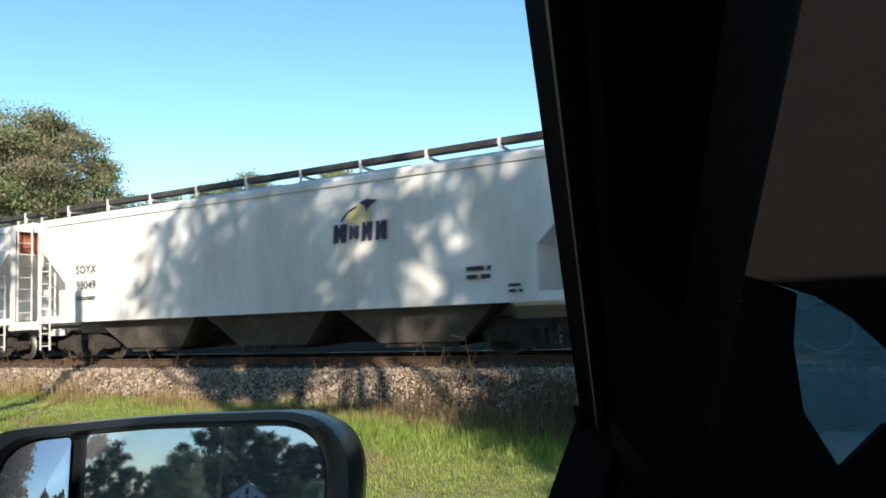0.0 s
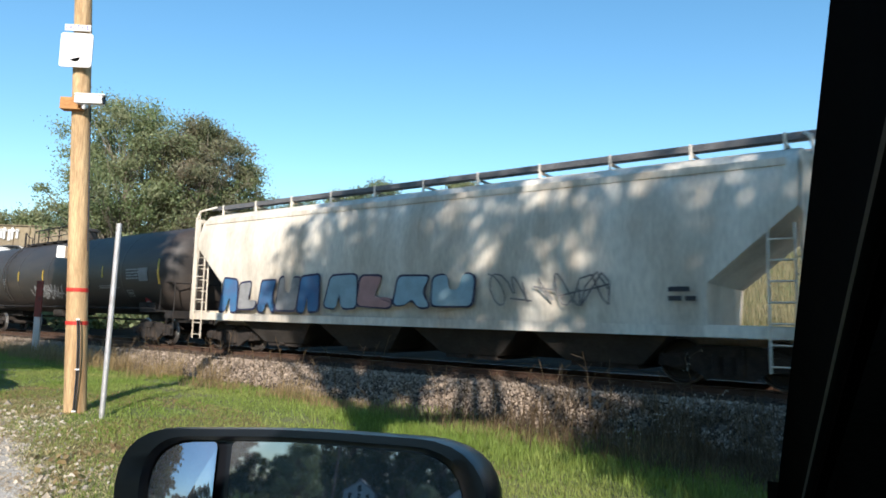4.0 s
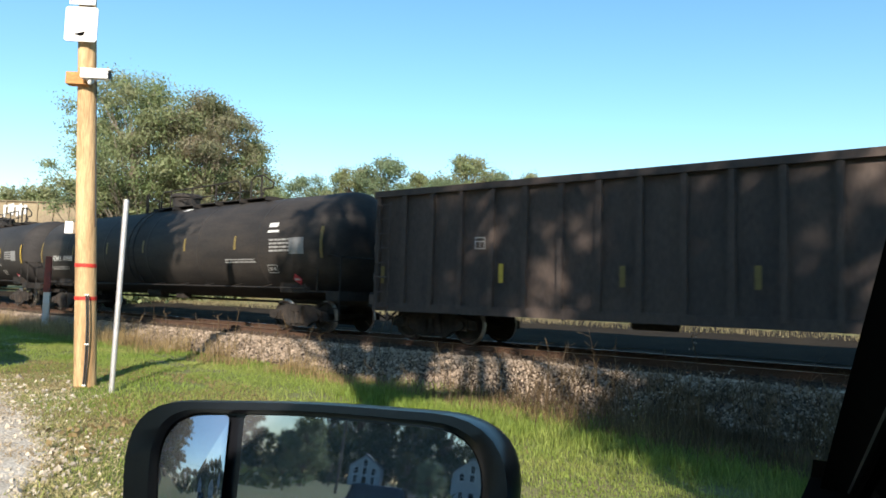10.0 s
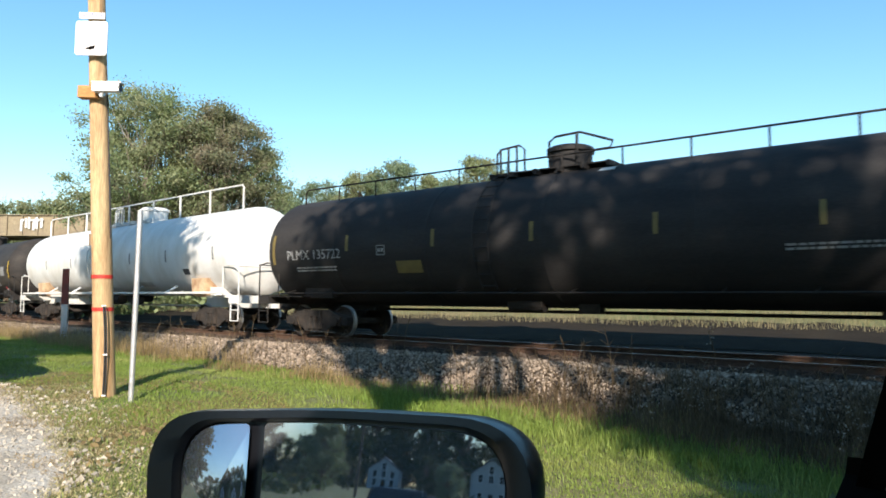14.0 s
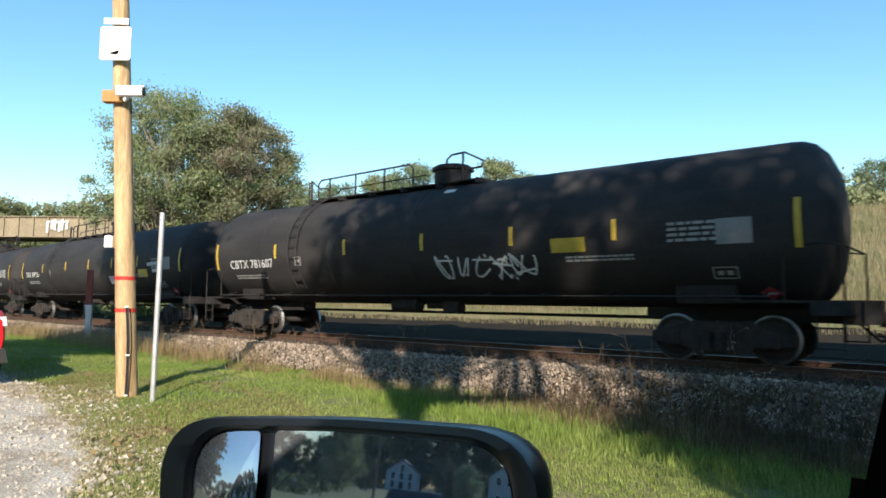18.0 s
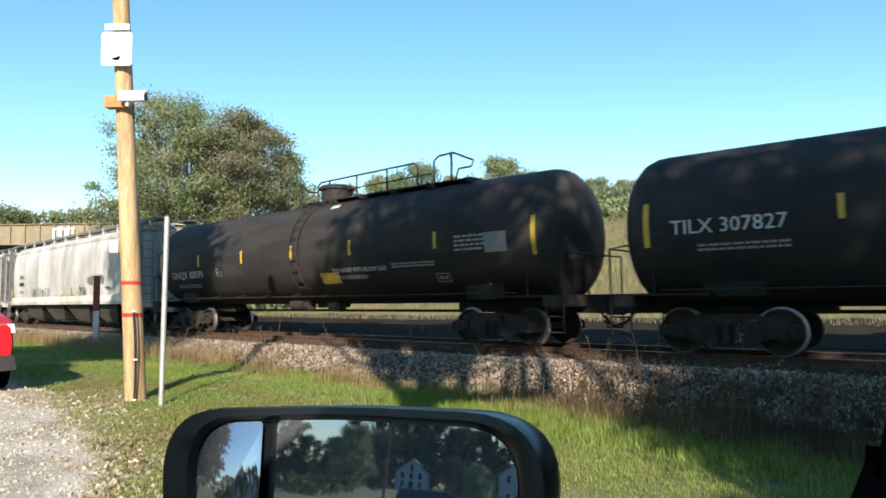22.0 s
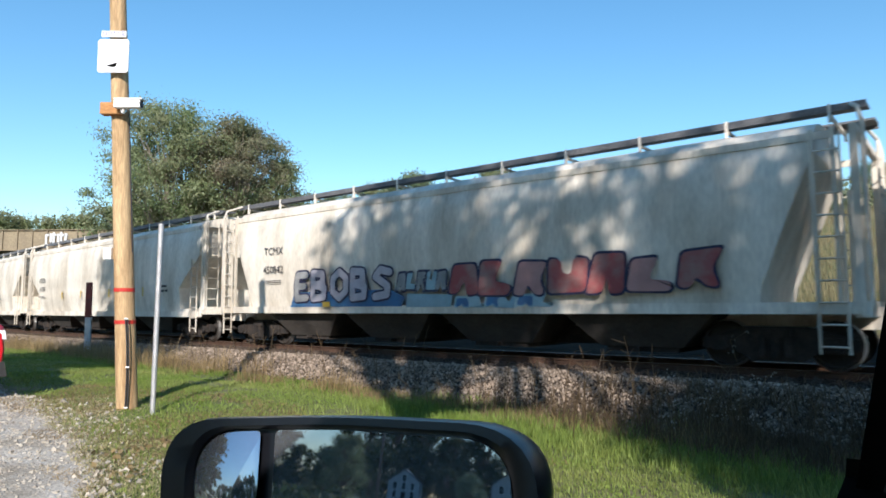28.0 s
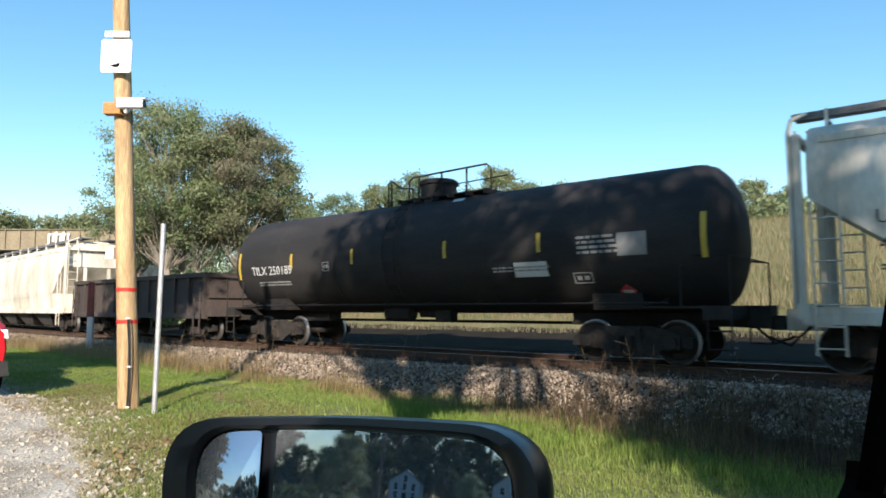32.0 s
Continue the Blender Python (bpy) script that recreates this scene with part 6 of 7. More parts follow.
for i, (x, y) in enumerate(((8.5, -26), (14, -31), (20, -25), (27, -30), (34, -24), (40, -30), (47, -22), (-17, -25), (-23, -31), (-30, -24), (-38, -28), (-46, -20))):
    plant(copy_thing(wood[2], Matrix()), x, y, i * 71, 1.25 + 0.04 * (i % 4))
back_wood = []
for i in range(150):
    a, d = radians(random.uniform(-9.4, 16)), random.uniform(172, 200)
    back_wood.append(((math.sin(a) * d, -math.cos(a) * d, random.uniform(1, 13.5)), (4, 4, 3.2)))
for i in range(60):
    a, d = radians(random.uniform(-22, -9)), random.uniform(130, 150)
    back_wood.append(((math.sin(a) * d, -math.cos(a) * d, random.uniform(0.5, 3.4)), (3, 3, 2)))
for i in range(110):
    a, d = radians(random.uniform(-24, 9)), random.uniform(52, 66)
    x, y = math.sin(a) * d - 0.4, -math.cos(a) * d
    if abs(x + 7.5) > 5:
        back_wood.append(((x, y, land(x, y) + random.uniform(0.3, 0.9)), (1.6, 1.6, 0.8)))
v, f = leaf_cloud(back_wood, 26000, 0.42, 95)
tagged(new("woodland", mesh_np("woodland", v, f, LEAF_DARK)), "dark green woodland across the road", "woods", kind="stuff")


road_v, road_y = [], list(np.arange(-10.0, -166, -4.0))
for y in road_y:
    for k in range(6):
        x = -6.6 + 1.3 * k + 0.02 * (y + 10)
        road_v.append((x, y, land(x, y) + 0.05))
road_f = [(i * 6 + k, i * 6 + k + 1, (i + 1) * 6 + k + 1, (i + 1) * 6 + k) for i in range(len(road_y) - 1) for k in range(5)]
road = new("road", mesh_np("road", np.array(road_v), np.array(road_f), ASPHALT, True))
tagged(road, "dark worn asphalt road leading back from the track", "road", kind="structure")


def house(x, y, turn, w, d, h, label):
    """A gabled house with siding, windows and a door."""
    b = new("house")
    b.matrix_basis = pose(x, y, land(x, y), 0, 0, turn)
    tagged(b, label, "house")
    g = Geo().prism([(-w / 2, 0), (w / 2, 0), (w / 2, h), (0, h + w * 0.42), (-w / 2, h)], -d / 2, d / 2)
    part("wall", g, SIDING, b)
    for s in (-1, 1):
        g = Geo()
        a = math.atan(0.84)
        g.box((s * w * 0.26, 0, h + w * 0.205), (w * 0.72, d + 0.6, 0.14), m=Matrix.Rotation(s * a * 0.83, 3, "Y"))
        part("roof", g, ROOF, b)
    for i, (xx, zz) in enumerate([(-w * 0.28, 1.5), (w * 0.28, 1.5), (-w * 0.28, h - 0.9), (0, h - 0.9), (w * 0.28, h - 0.9), (0, h + 0.9)]):
        win = part("window", Geo().box((xx, d / 2 + 0.03, zz), (0.95, 0.08, 1.5)), DARK_GLASS, b, "dark sash window")
        g = Geo()
        for sx in (-1, 1):
            g.box((xx + sx * 0.52, d / 2 + 0.06, zz), (0.1, 0.1, 1.7))
        g.box((xx, d / 2 + 0.06, zz - 0.8), (1.2, 0.12, 0.1)).box((xx, d / 2 + 0.06, zz + 0.8), (1.2, 0.12, 0.1)).box((xx, d / 2 + 0.07, zz), (0.95, 0.06, 0.05))
        part("frame", g, WHITE_PLASTIC, win)
    part("door", Geo().box((0, d / 2 + 0.04, 1.05), (1.0, 0.08, 2.1)), CABIN_GREY, b)


house(-16.4, -168, 0, 7.4, 10, 4.3, "white two-storey gabled house behind the road")
house(8.0, -150, 0, 8, 10, 6.0, "white gabled house among trees")
wire_pole = new("wire_pole")
wire_pole.matrix_basis = pose(-9.4, -66, land(-9.4, -66))
tagged(wire_pole, "grey wooden wire pole with a crossarm", "utility pole")
part("shaft", Geo().tube([(0, 0, -0.2), (0, 0, 10)], 0, 10, 0, [0.16, 0.11]), BARK, wire_pole)
part("crossarm", Geo().box((0, 0, 9.3), (2.4, 0.12, 0.14)), BARK, wire_pole)
for dx in (-1.1, 0, 1.1):
    part("wire", Geo().tube([(dx, 0, 9.4), (dx - 12, 4, 8.7), (dx - 26, 8, 9.4)], 0.012, 4), BLACK_INK, wire_pole)

# ---------------------------------------------------------------- the vehicle with the camera
truck = new("pickup_truck")
tagged(truck, "dark pickup truck parked on the verge, window open", "pickup truck")
GROUND_AT = land(0.8, 0)
PIL_A, PIL_B = Vector((-0.012, 0.214, 1.671)), Vector((-0.046, 0.378, 1.561))
SEAL_A, SEAL_B = Vector((0.002, 0.207, 1.649)), Vector((-0.027, 0.352, 1.567))
TRIM_A, TRIM_B = Vector((0.078, 0.249, 1.746)), Vector((0.011, 0.429, 1.506))


def along(a, b, k):
    return a + (b - a) * k


def band(edges, ks, thick, mat, name, label=""):
    """A sheet between lines, each given by two points, with a back side set off."""
    g = Geo()
    front = [[along(a, b, k) for a, b in edges] for k in ks]
    back = [[p + Vector(thick) for p in reversed(row)] for row in front]
    g.rings([f + b for f, b in zip(front, back)], 0, False)
    return part(name, g, mat, truck, label)


KS = (-2.6, -1.4, -0.5, 0, 0.5, 1.0, 1.12)
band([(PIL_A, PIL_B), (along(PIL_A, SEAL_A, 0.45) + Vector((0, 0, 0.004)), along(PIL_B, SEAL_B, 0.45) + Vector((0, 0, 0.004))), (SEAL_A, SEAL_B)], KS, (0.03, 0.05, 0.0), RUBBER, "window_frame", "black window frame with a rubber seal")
# thin lip carrying the seal's edge highlight as its colour
band([(SEAL_A + Vector((-0.004, -0.003, 0.003)), SEAL_B + Vector((-0.004, -0.003, 0.003))), (SEAL_A + Vector((-0.0032, -0.0032, 0.0023)), SEAL_B + Vector((-0.0032, -0.0032, 0.0023)))], KS, (0.01, 0.02, 0.0), SEAL_GLINT, "seal_lip")
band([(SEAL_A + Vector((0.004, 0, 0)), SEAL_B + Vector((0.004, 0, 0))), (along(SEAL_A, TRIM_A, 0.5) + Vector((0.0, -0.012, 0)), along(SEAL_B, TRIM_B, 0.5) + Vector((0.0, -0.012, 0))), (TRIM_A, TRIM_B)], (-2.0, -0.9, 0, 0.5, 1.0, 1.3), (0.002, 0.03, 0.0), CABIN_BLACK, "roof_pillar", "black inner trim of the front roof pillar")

# door sail at the foot of the pillar, and the door below
g = Geo()
sail = [(-0.049, 0.372, 1.572), (-0.052, 0.388, 1.56), (-0.069, 0.372, 1.514), (-0.085, 0.34, 1.44), (-0.085, 0.55, 1.44), (-0.05, 0.5, 1.52)]
g.add([Vector(p) for p in sail] + [Vector(p) + Vector((0.03, 0.0, 0)) for p in sail], [tuple(range(6)), tuple(range(11, 5, -1))] + [(k, 6 + k, 6 + (k + 1) % 6, (k + 1) % 6) for k in range(6)])
part("door_sail", g, CABIN_BLACK, truck, "black plastic sail at the mirror's foot")
g = Geo()
DOOR = [(-1.0, 0.1), (0.9, 0.1), (0.9, 1.25), (0.3, 1.36), (-1.0, 1.36)]
n = len(DOOR)
g.add([(-0.16 if z < 1 else -0.10, y, z) for y, z in DOOR] + [(0.0, y, z) for y, z in DOOR], [tuple(range(n)), tuple(range(2 * n - 1, n - 1, -1))] + [(k, n + k, n + (k + 1) % n, (k + 1) % n) for k in range(n)])
part("door", g, TRUCK_PAINT, truck, "dark painted front door")
# cab: roof, back wall, far side, dash, visor and bonnet
part("cab_roof", Geo().box((0.9, -0.45, 1.97), (1.7, 1.5, 0.07), taper=(0.92, 0.92)), TRUCK_PAINT, truck)
part("headliner", Geo().box((0.9, -0.42, 1.925), (1.62, 1.45, 0.02)), CABIN_GREY, truck)
part("cab_back", Geo().box((0.9, -1.15, 1.1), (1.8, 0.08, 1.7)), TRUCK_PAINT, truck)
part("far_door", Geo().box((1.83, -0.3, 0.9), (0.1, 2.0, 1.2)), TRUCK_PAINT, truck)
part("rear_quarter", Geo().box((0.0, -1.02, 1.62), (0.1, 0.24, 0.64)), TRUCK_PAINT, truck)
part("seat", Geo().box((0.45, -0.75, 1.05), (0.6, 0.2, 0.9), taper=(0.8, 0.7)).box((0.45, -0.4, 0.65), (0.6, 0.6, 0.25)), CABIN_GREY, truck)
part("dashboard", Geo().box((0.9, 0.72, 1.19), (1.7, 0.5, 0.36), taper=(0.98, 0.7)), CABIN_BLACK, truck)
g = Geo()
n = 28
g.tube([(0.42 + 0.2 * math.cos(2 * math.pi * k / n), 0.52 + 0.08 * math.sin(2 * math.pi * k / n), 1.34 + 0.19 * math.sin(2 * math.pi * k / n)) for k in range(n + 1)], 0.017, 8)
part("steering_wheel", g, CABIN_BLACK, truck)


def plate(outline, y, thick, mat, name, label=""):
    """An upright panel across the cab, from its outline in x and z."""
    return part(name, Geo().prism(outline, y, y + thick), mat, truck, label)


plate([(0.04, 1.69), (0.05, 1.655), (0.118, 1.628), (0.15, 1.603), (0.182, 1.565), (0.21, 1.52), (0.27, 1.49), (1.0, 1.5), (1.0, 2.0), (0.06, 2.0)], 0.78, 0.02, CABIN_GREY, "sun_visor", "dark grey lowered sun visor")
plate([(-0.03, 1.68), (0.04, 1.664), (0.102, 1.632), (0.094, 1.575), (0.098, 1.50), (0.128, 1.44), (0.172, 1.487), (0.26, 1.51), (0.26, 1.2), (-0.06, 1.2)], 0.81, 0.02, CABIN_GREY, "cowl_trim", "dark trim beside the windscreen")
part("windscreen", Geo().add([(0.0, 0.93, 1.2), (0.9, 0.95, 1.2), (0.9, 0.80, 1.75), (0.0, 0.80, 1.75), (0.0, 0.935, 1.2), (0.9, 0.955, 1.2), (0.9, 0.805, 1.75), (0.0, 0.805, 1.75)], [(0, 1, 2, 3), (7, 6, 5, 4), (0, 4, 5, 1), (1, 5, 6, 2), (2, 6, 7, 3), (3, 7, 4, 0)]), HAZE_GLASS, truck, "windscreen with dimness and haze put into its glass")
g = Geo()
rings = []
for yy, zz, ww in ((0.92, 1.34, 0.88), (1.3, 1.32, 0.88), (2.0, 1.26, 0.86), (2.35, 1.18, 0.82), (2.45, 0.95, 0.8), (2.45, 0.4, 0.8)):
    rings.append([(0.9 - ww, yy, 0.35), (0.9 - ww, yy, zz - 0.12), (0.9 - ww * 0.8, yy, zz), (0.9 + ww * 0.8, yy, zz), (0.9 + ww, yy, zz - 0.12), (0.9 + ww, yy, 0.35)])
g.rings(rings)
part("bonnet", g, TRUCK_PAINT, truck, "dark bonnet and wings")
rings = [[(0.02, yy, 0.25), (0.0, yy, 0.9), (0.02, yy, zz), (1.78, yy, zz), (1.8, yy, 0.9), (1.78, yy, 0.25)] for yy, zz in ((-1.22, 1.15), (-3.1, 1.15))]
part("load_bed", Geo().rings(rings, 0, False), TRUCK_PAINT, truck)
for yy in (1.75, -2.15):
    for xx, s in ((0.12, -1), (1.68, 1)):
        w = part("wheel", Geo().tube([(xx - s * 0.13, yy, GROUND_AT + 0.38), (xx + s * 0.13, yy, GROUND_AT + 0.38)], 0.4, 22), RUBBER, truck, "black tyre")
        part("rim", Geo().tube([(xx + s * 0.125, yy, GROUND_AT + 0.38), (xx + s * 0.14, yy, GROUND_AT + 0.38)], 0.24, 16), GALVANISED, w)
part("chassis", Geo().box((0.9, -0.3, 0.1), (1.5, 5.2, 0.35)), DARK_STEEL, truck)

# door mirror: housing, main glass, small wide-angle glass
MO = Vector((-0.5214, 0.3828, 1.5305))
MU, MW, MN = Vector((0.95266, 0.30404, -0.0)), Vector((-0.0442, 0.13851, 0.98937)), Vector((0.30081, -0.94254, 0.14539))


def on_mirror(u, w, n=0.0):
    return MO + MU * u + MW * w + MN * n


def inset(outline, k, centre=(0.085, -0.08)):
    c = Vector(centre)
    return [c + (p - c) * k for p in outline]


OUTER = rounded([(-0.118, 0.006), (0.081, 0.0195), (0.272, 0.021), (0.258, -0.17), (-0.085, -0.17)], [0.07, 0.05, 0.072, 0.05, 0.05])
INNER = rounded([(-0.076, -0.003), (0.08, 0.008), (0.247, 0.009), (0.236, -0.155), (-0.055, -0.155)], [0.05, 0.04, 0.056, 0.04, 0.04])
g = Geo()
layers = [(inset(OUTER, 0.55), -0.11), (inset(OUTER, 0.85), -0.1), (inset(OUTER, 0.97), -0.07), (OUTER, -0.035), (OUTER, -0.006), (inset(OUTER, 0.985), 0.004), (inset(INNER, 1.04), 0.004), (INNER, -0.001), (INNER, -0.012)]
g.rings([[on_mirror(p.x, p.y, d) for p in o] for o, d in layers])
housing = part("mirror_housing", g, MIRROR_BLACK, truck, "black plastic door mirror housing")
GLASS = rounded([(0.0147, 0.0025), (0.08, 0.0062), (0.2445, 0.0068), (0.234, -0.15), (0.022, -0.15)], [0.006, 0.01, 0.052, 0.03, 0.01])
g = Geo().rings([[on_mirror(p.x, p.y, d) for p in GLASS] for d in (-0.01, -0.004)], 0, False)
part("main_glass", g, MIRROR, housing, "flat mirror glass")
SPOT = rounded([(-0.0715, -0.0055), (-0.0005, 0.0008), (0.006, -0.15), (-0.052, -0.15)], [0.045, 0.006, 0.006, 0.02])
g = Geo()
cs = Vector((-0.032, -0.075))
rows = [[on_mirror(cs.x + (p.x - cs.x) * k, cs.y + (p.y - cs.y) * k, -0.0045 + 0.5 * ((0.085 ** 2) - ((p - cs) * k).length_squared) / 0.42) for p in SPOT] for k in (0.08, 0.25, 0.45, 0.65, 0.85, 1.0)]
g.rings(rows, 0, True)
part("spot_glass", g, MIRROR, housing, "wide-angle mirror glass")
g = Geo().tube([on_mirror(0.2, -0.12, -0.06), on_mirror(0.32, -0.14, -0.06), Vector((-0.06, 0.5, 1.42))], 0, 10, 0, [0.035, 0.03, 0.04])
part("mirror_arm", g, MIRROR_BLACK, truck)

# ---------------------------------------------------------------- drive, stones, grass
drive_x = list(np.arange(-60, -2.4, 0.45))
vs, fs = [], []
for x in drive_x:
    edge = 3.0 + 0.26 * max(-x - 6, 0) if x > -12 else 4.56 + 0.12 * (-x - 12)
    edge = min(edge, 6.4) + 0.35 * noise.noise((x * 0.8, 0, 7)) + 0.2 * noise.noise((x * 2.3, 4, 7)) - (max(0, x + 7) * 0.55)
    for k in range(9):
        y = edge - 0.75 * k * (1 + 0.12 * k) - 0.02
        vs.append((x, y, land(x, y) + 0.02))
for i in range(len(drive_x) - 1):
    for k in range(8):
        fs.append((i * 9 + k, (i + 1) * 9 + k, (i + 1) * 9 + k + 1, i * 9 + k + 1))
drive = new("drive", mesh_np("drive", np.array(vs), np.array(fs), GRAVEL, True))
tagged(drive, "pale crushed-stone gravel drive with ragged grassy edges", "drive", kind="structure")
DX, DE = np.array(drive_x), np.array([vs[i * 9][1] for i in range(len(drive_x))])

CUBE = np.array([(x, y, z) for x in (-0.7, 0.7) for y in (-0.7, 0.7) for z in (-0.7, 0.7)], float)
CUBE_F = np.array([(0, 1, 3), (0, 3, 2), (4, 6, 7), (4, 7, 5), (0, 4, 5), (0, 5, 1), (2, 3, 7), (2, 7, 6), (0, 2, 6), (0, 6, 4), (1, 5, 7), (1, 7, 3)])


def stones(name, places, size, mat, seed, label, category):
    """Broken stones, each a small angular block."""
    rng = np.random.default_rng(seed)
    n = len(places)
    base = CUBE[None] * rng.uniform(0.55, 1.2, (n, 8, 3))
    s = size * rng.lognormal(0, 0.35, (n, 1, 1)) * rng.uniform(0.6, 1.3, (n, 1, 3))
    q = rng.normal(size=(n, 4))
    q /= np.linalg.norm(q, axis=1)[:, None]
    w, x, y, z = q.T
    m = np.stack([1 - 2 * (y * y + z * z), 2 * (x * y - z * w), 2 * (x * z + y * w), 2 * (x * y + z * w), 1 - 2 * (x * x + z * z), 2 * (y * z - x * w), 2 * (x * z - y * w), 2 * (y * z + x * w), 1 - 2 * (x * x + y * y)], 1).reshape(n, 3, 3)
    v = np.einsum("nij,nkj->nki", m, base * s) + np.array(places)[:, None]
    f = (CUBE_F[None] + 8 * np.arange(n)[:, None, None]).reshape(-1, 3)
    ob = new(name, mesh_np(name, v.reshape(-1, 3), f, mat))
    return tagged(ob, label, category, kind="stuff")


rng = random.Random(5)
places = []
while len(places) < 62000:
    x = -34 + 38 * rng.random() ** 0.8 if rng.random() < 0.9 else rng.uniform(-60, -34)
    u = rng.uniform(-3.75, -0.9) if rng.random() < 0.93 else rng.uniform(-0.9, 2.4)
    if u < -3.2 and rng.random() < (-3.2 - u) / 0.6:
        continue
    y = track(x)[0] + u
    places.append((x, y, land(x, y) + 0.03 + rng.uniform(0, 0.03)))
# stones near and between the rails take a darker brown
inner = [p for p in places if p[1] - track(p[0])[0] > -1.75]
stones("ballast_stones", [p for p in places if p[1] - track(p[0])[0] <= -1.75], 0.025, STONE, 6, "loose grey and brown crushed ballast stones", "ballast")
stones("track_stones", inner, 0.033, DARK_STONE, 7, "dark ballast stones beside the rail", "ballast")
places = []
while len(places) < 9000:
    x = rng.uniform(-20, -4.2)
    e = float(np.interp(x, DX, DE))
    y = e + 0.18 - abs(rng.gauss(0, 1)) * 1.6
    if y > 1.2:
        places.append((x, y, land(x, y) + 0.014))
stones("drive_stones", places, 0.0165, PEBBLE, 8, "loose pale limestone pieces on the gravel drive", "gravel")
places = []
for _ in range(420):
    x = rng.uniform(-12.5, -4.2)
    y = float(np.interp(x, DX, DE)) + abs(rng.gauss(0, 0.6)) - 0.15
    places.append((x, y, land(x, y) + 0.022))
stones("edge_stones", places, 0.024, PEBBLE, 9, "larger pale stones strewn in the grass beside the drive", "gravel")


def blades(name, n, place, height, width, mat, seed, label, category, lean=0.35, bend=0.4):
    """Grass blades: each a bent strip of two faces."""
    rng = np.random.default_rng(seed)
    r = random.Random(seed)
    pts, hs = [], []
    while len(pts) < n:
        p = place(r)
        if p:
            pts.append((p[0], p[1], land(p[0], p[1]) + 0.01))
            hs.append(p[2] if len(p) > 2 else 1.0)
    p = np.array(pts)
    a = rng.uniform(0, 2 * np.pi, n)
    h = height * rng.lognormal(0, 0.3, n) * np.array(hs)
    d = np.stack([np.cos(a), np.sin(a), np.zeros(n)], 1)
    f = rng.uniform(0, 2 * np.pi, n)
    side = np.stack([np.cos(f), np.sin(f), np.zeros(n)], 1) * (width * rng.uniform(0.6, 1.4, n))[:, None]
    l = (lean * rng.uniform(0.1, 1.2, n) * h)[:, None]
    up = np.zeros((n, 3))
    up[:, 2] = h
    mid = p + d * l * bend + up * 0.55
    tip = p + d * l + up * (1 - 0.15 * rng.random((n, 1)))
    v = np.stack([p - side, p + side, mid + side * 0.75, mid - side * 0.75, tip], 1).reshape(-1, 3)
    k = 5 * np.arange(n)[:, None]
    tri = np.concatenate([k + np.array([[0, 1, 2]]), k + np.array([[0, 2, 3]]), k + np.array([[3, 2, 4]])])
    ob = new(name, mesh_np(name, v, tri, mat))
    return tagged(ob, label, category, kind="stuff")


def lawn(r):
    x = -1 - 30 * r.random() ** 1.25
    y = r.uniform(1.5, 11.5) if x > -14 else r.uniform(3.5, 12.5)
    u = y - track(x)[0]
    e = float(np.interp(x, DX, DE)) if x < -2.5 else -9
    if u > -3.7 or y < e + abs(r.gauss(0.0, 0.75)) - 0.15:
        return None
    if noise.noise((x * 0.9, y * 0.9, 9)) < -0.28 and r.random() < 0.75:
        return None
    return x, y, 1.0 + 0.7 * noise.noise((x * 0.6, y * 0.6, 2)) + 0.5 * smooth(-5.6, -4.2, u)


def toe(r):
    x = r.uniform(-34, 2)
    u = r.gauss(-4.3, 0.3) if x > -14 else r.gauss(-4.0, 0.4)
    if u > -2.6 or noise.noise((x * 0.7, u, 5)) < -0.3:
        return None
    return x, track(x)[0] + u, (0.7 + 0.9 * max(0, noise.noise((x * 0.8, 1, 6)) + 0.3)) * (1.35 if x < -14 else 0.85)


def shaggy(r):
    x = r.uniform(-8.5, 3)
    u = r.gauss(-4.7, 0.6)
    return (x, track(x)[0] + u) if u < -3.3 else None


def ditch(r):
    x = r.uniform(-7.5, 4)
    u = r.gauss(-3.6, 0.6) if x > -4.5 else r.gauss(-3.9, 0.4)
    if x < -3.8 and r.random() < 0.8:
        return None
    if u > -2.5 - 0.5 * noise.noise((x * 1.2, 3, 1)) or noise.noise((x * 1.1, u * 1.5, 8)) < -0.22:
        return None
    return x, track(x)[0] + u, 0.8 + 0.6 * noise.noise((x * 0.9, u, 4))


def reeds(r):
    a, d = r.uniform(-24, 52), r.uniform(30, 70)
    x, y = seen_from(a, d)
    u = y - track(x)[0]
    return (x, y) if u > 13 else None


def brush(r):
    x = r.uniform(-60, 20)
    u = r.uniform(8.6, 18)
    return x, track(x)[0] + u


blades("grass", 190000, lawn, 0.042, 0.0048, BLADE, 40, "short sunlit green grass on the verge", "grass")
blades("long_grass", 34000, shaggy, 0.15, 0.006, BLADE, 44, "longer green grass above the ditch", "grass", 0.6)
blades("dry_grass", 9000, toe, 0.3, 0.005, STRAW, 41, "dry straw-coloured grass along the ballast", "grass", 0.45)
blades("ditch_weeds", 19000, ditch, 0.32, 0.006, BROWN_WEED, 47, "brown withered weeds over the ditch", "weeds", 0.5)
blades("reeds", 95000, reeds, 0.5, 0.013, REED, 42, "tan reeds and dry grass on the meadow slope", "reeds", 0.4)
blades("meadow_grass", 50000, brush, 0.2, 0.009, REED, 43, "pale dry meadow grass beyond the track", "grass", 0.4)


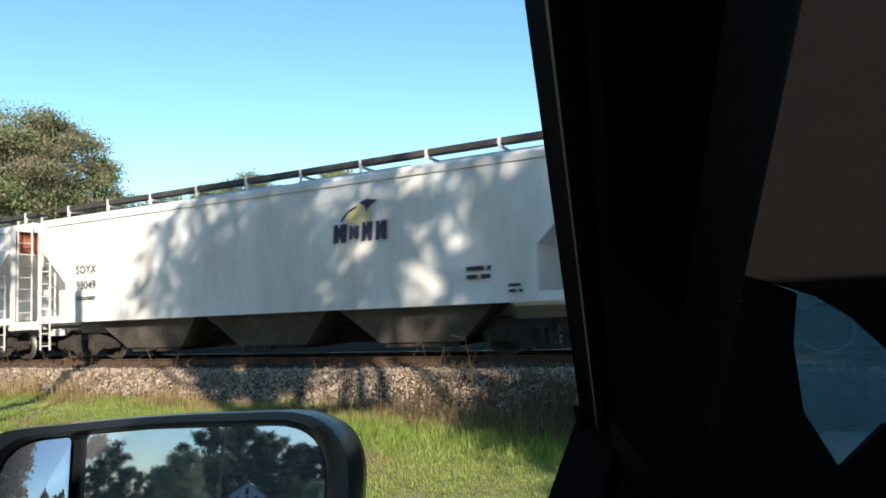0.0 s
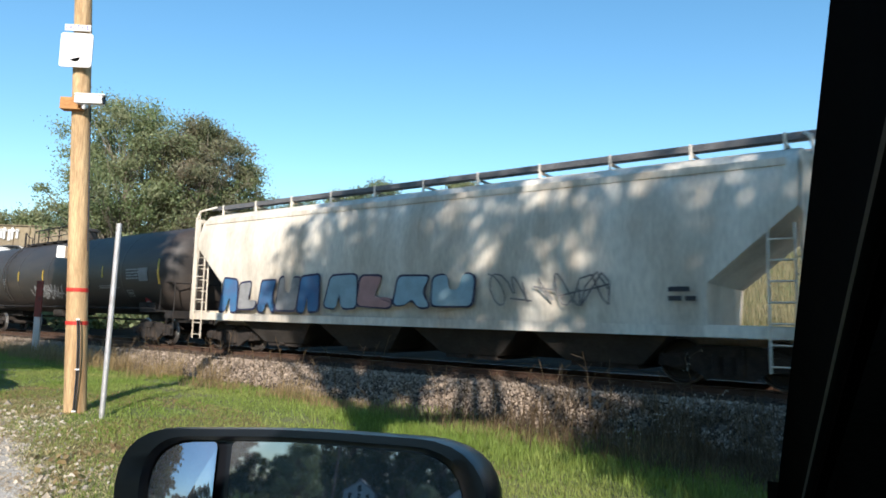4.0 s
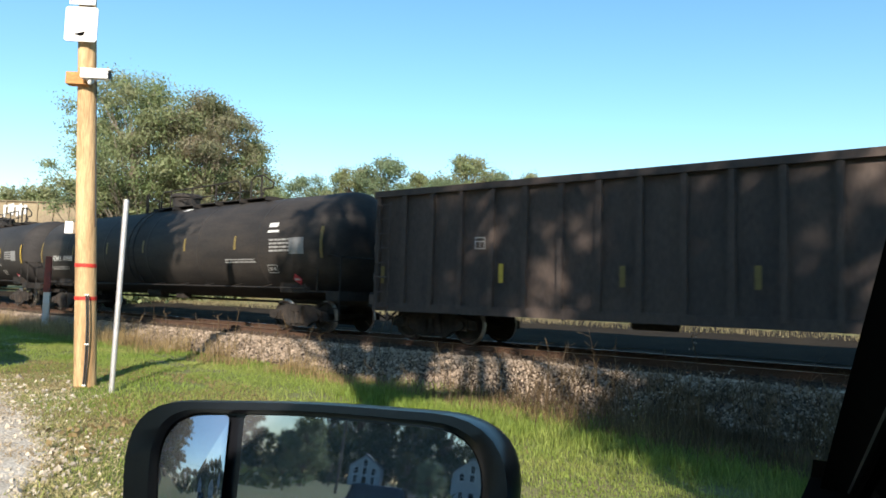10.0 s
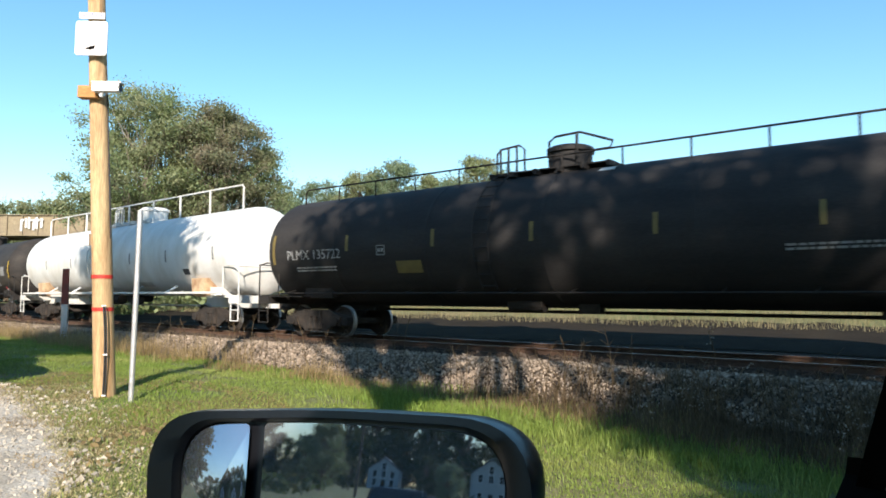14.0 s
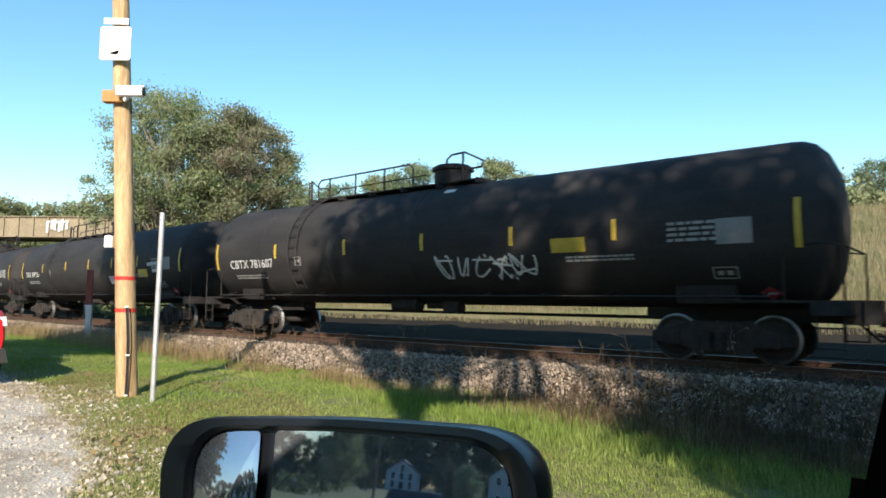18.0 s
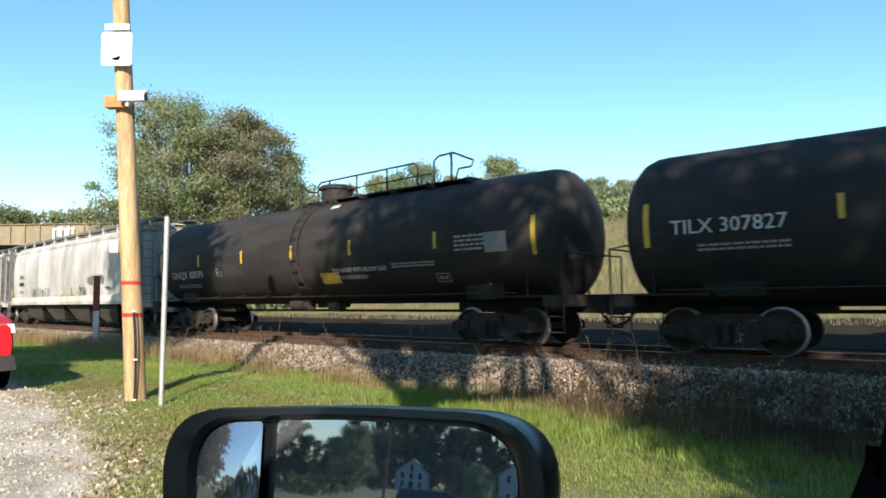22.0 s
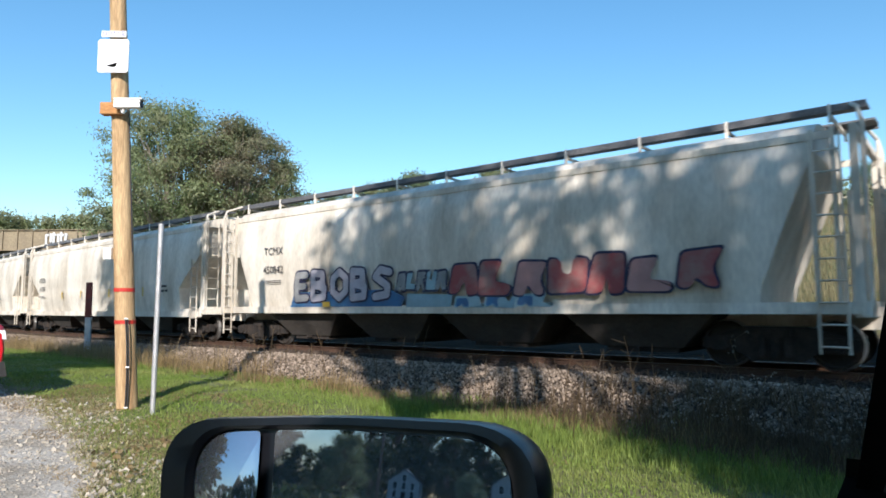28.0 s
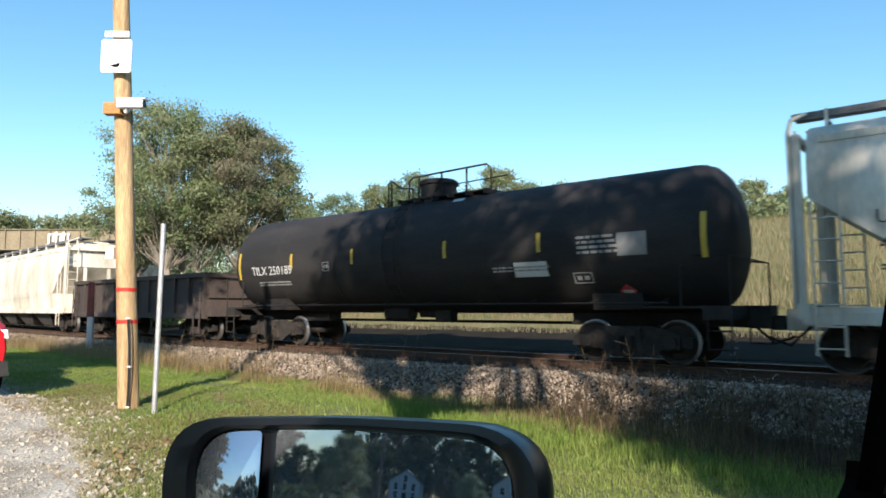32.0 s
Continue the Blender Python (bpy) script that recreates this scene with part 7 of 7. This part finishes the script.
def weeds():
    """Dry seed-headed stalks and pale flower heads on the slope."""
    g, h, r = Geo(), Geo(), random.Random(77)
    for i in range(330):
        x = r.uniform(-19, -9) if i < 50 else r.uniform(-9, 3.5) if i < 130 else r.uniform(-5.5, 2.5)
        u = r.gauss(-3.7, 0.55)
        y = track(x)[0] + u
        z = land(x, y)
        t = r.uniform(0.45, 1.15)
        dx, dy = r.gauss(0, 0.16), r.gauss(0, 0.16)
        pts = [(x, y, z), (x + dx * 0.3, y + dy * 0.3, z + t * 0.6), (x + dx, y + dy, z + t)]
        g.tube(pts, 0.006, 4, closed=False)
        for _ in range(4):
            k = r.uniform(0.5, 1)
            q = Vector(pts[1]).lerp(Vector(pts[2]), (k - 0.5) * 2)
            e = q + Vector((r.gauss(0, 0.09), r.gauss(0, 0.09), r.uniform(0.04, 0.16)))
            g.tube([q, e], 0.004, 3, closed=False)
            if x > -4 and i % 4 == 0:
                for _ in range(3):
                    c = e + Vector((r.gauss(0, 0.03), r.gauss(0, 0.03), r.gauss(0, 0.03)))
                    h.box(c, (0.014, 0.014, 0.012), m=Euler((r.random(), r.random(), r.random())).to_matrix())
    tagged(part("dry_weeds", g, BROWN_WEED), "tall dry weed stalks on the ballast slope", "weeds", kind="stuff")
    tagged(part("seed_heads", h, PEBBLE), "pale seed heads on the dry weeds", "weeds", kind="stuff")


def litter(r):
    x, y = r.uniform(-15, -4), r.uniform(3.0, 7.6)
    return (x, y) if y > float(np.interp(x, DX, DE)) - 0.5 and noise.noise((x * 0.7, y * 0.7, 21)) > -0.05 else None


blades("grass_litter", 22000, litter, 0.03, 0.006, STRAW, 48, "dead straw and clippings lying in the grass", "grass", 2.5)


def worn_edge(r):
    x = r.uniform(-13, -4.5)
    return x, float(np.interp(x, DX, DE)) + abs(r.gauss(0, 0.7)) - 0.1


blades("edge_straw", 16000, worn_edge, 0.028, 0.007, PALE_STRAW, 49, "trodden straw-coloured grass beside the gravel", "grass", 2.2)
weeds()
v, f = leaf_cloud([((-8.9 + random.gauss(0, 0.9), 5.0 + random.gauss(0, 0.45), land(-8.9, 5) + 0.03), (0.5, 0.4, 0.03)) for _ in range(14)], 420, 0.035, 50, 0.7)
tagged(new("fallen_leaves", mesh_np("fallen_leaves", v, f, STRAW)), "scattered fallen brown leaves on the grass", "leaves", kind="stuff")

# undergrowth below the group of trees and along the far wood
under = []
r = random.Random(90)
for i in range(46):
    a = r.uniform(50.5, 66)
    x, y = seen_from(a, r.uniform(45, 56))
    under.append(((x, y, land(x, y) + 0.8), (1.6, 1.6, r.uniform(0.9, 2.0))))
v, f = leaf_cloud(under, 9000, 0.17, 91)
tagged(new("undergrowth", mesh_np("undergrowth", v, f, LEAF)), "green scrub below the group of trees", "shrubs", kind="stuff")
under = []
for i in range(230):
    a = r.uniform(-24, 55)
    x, y = seen_from(a, r.uniform(68, 88))
    under.append(((x, y, land(x, y) + 1.0), (2.6, 2.6, r.uniform(1.4, 2.9))))
v, f = leaf_cloud(under, 40000, 0.24, 92)
tagged(new("scrub", mesh_np("scrub", v, f, LEAF_YELLOW)), "yellow-green scrub along the meadow's far edge", "shrubs", kind="stuff")


def motions():
    """The train rolls past; its wheels turn."""
    for car, t0 in TRAIN:
        rows = []
        for t in range(0, 33):
            x = -10 + SPEED * (t - t0)
            y, k = track(x)
            rows.append((t, pose(x, y, RAIL_Z, 0, 0, math.degrees(math.atan(k)))))
        walk(car, rows)
    seen = {car: t0 for car, t0 in TRAIN}
    for wheel, a, car in WHEELS:
        t0 = seen[car]
        f0, f1 = int((t0 - 1.6) * FPS), int((t0 + 1.2) * FPS)
        rows = [(0, pose(a, 0, 0.455))]
        for f in range(max(f0, 1), min(f1, 32 * FPS - 1) + 1):
            rows.append((f / FPS, pose(a, 0, 0.455, 0, math.degrees(SPEED * f / FPS / 0.455) % 360, 0)))
        rows.append((32, rows[-1][1]))
        walk(wheel, rows)


motions()
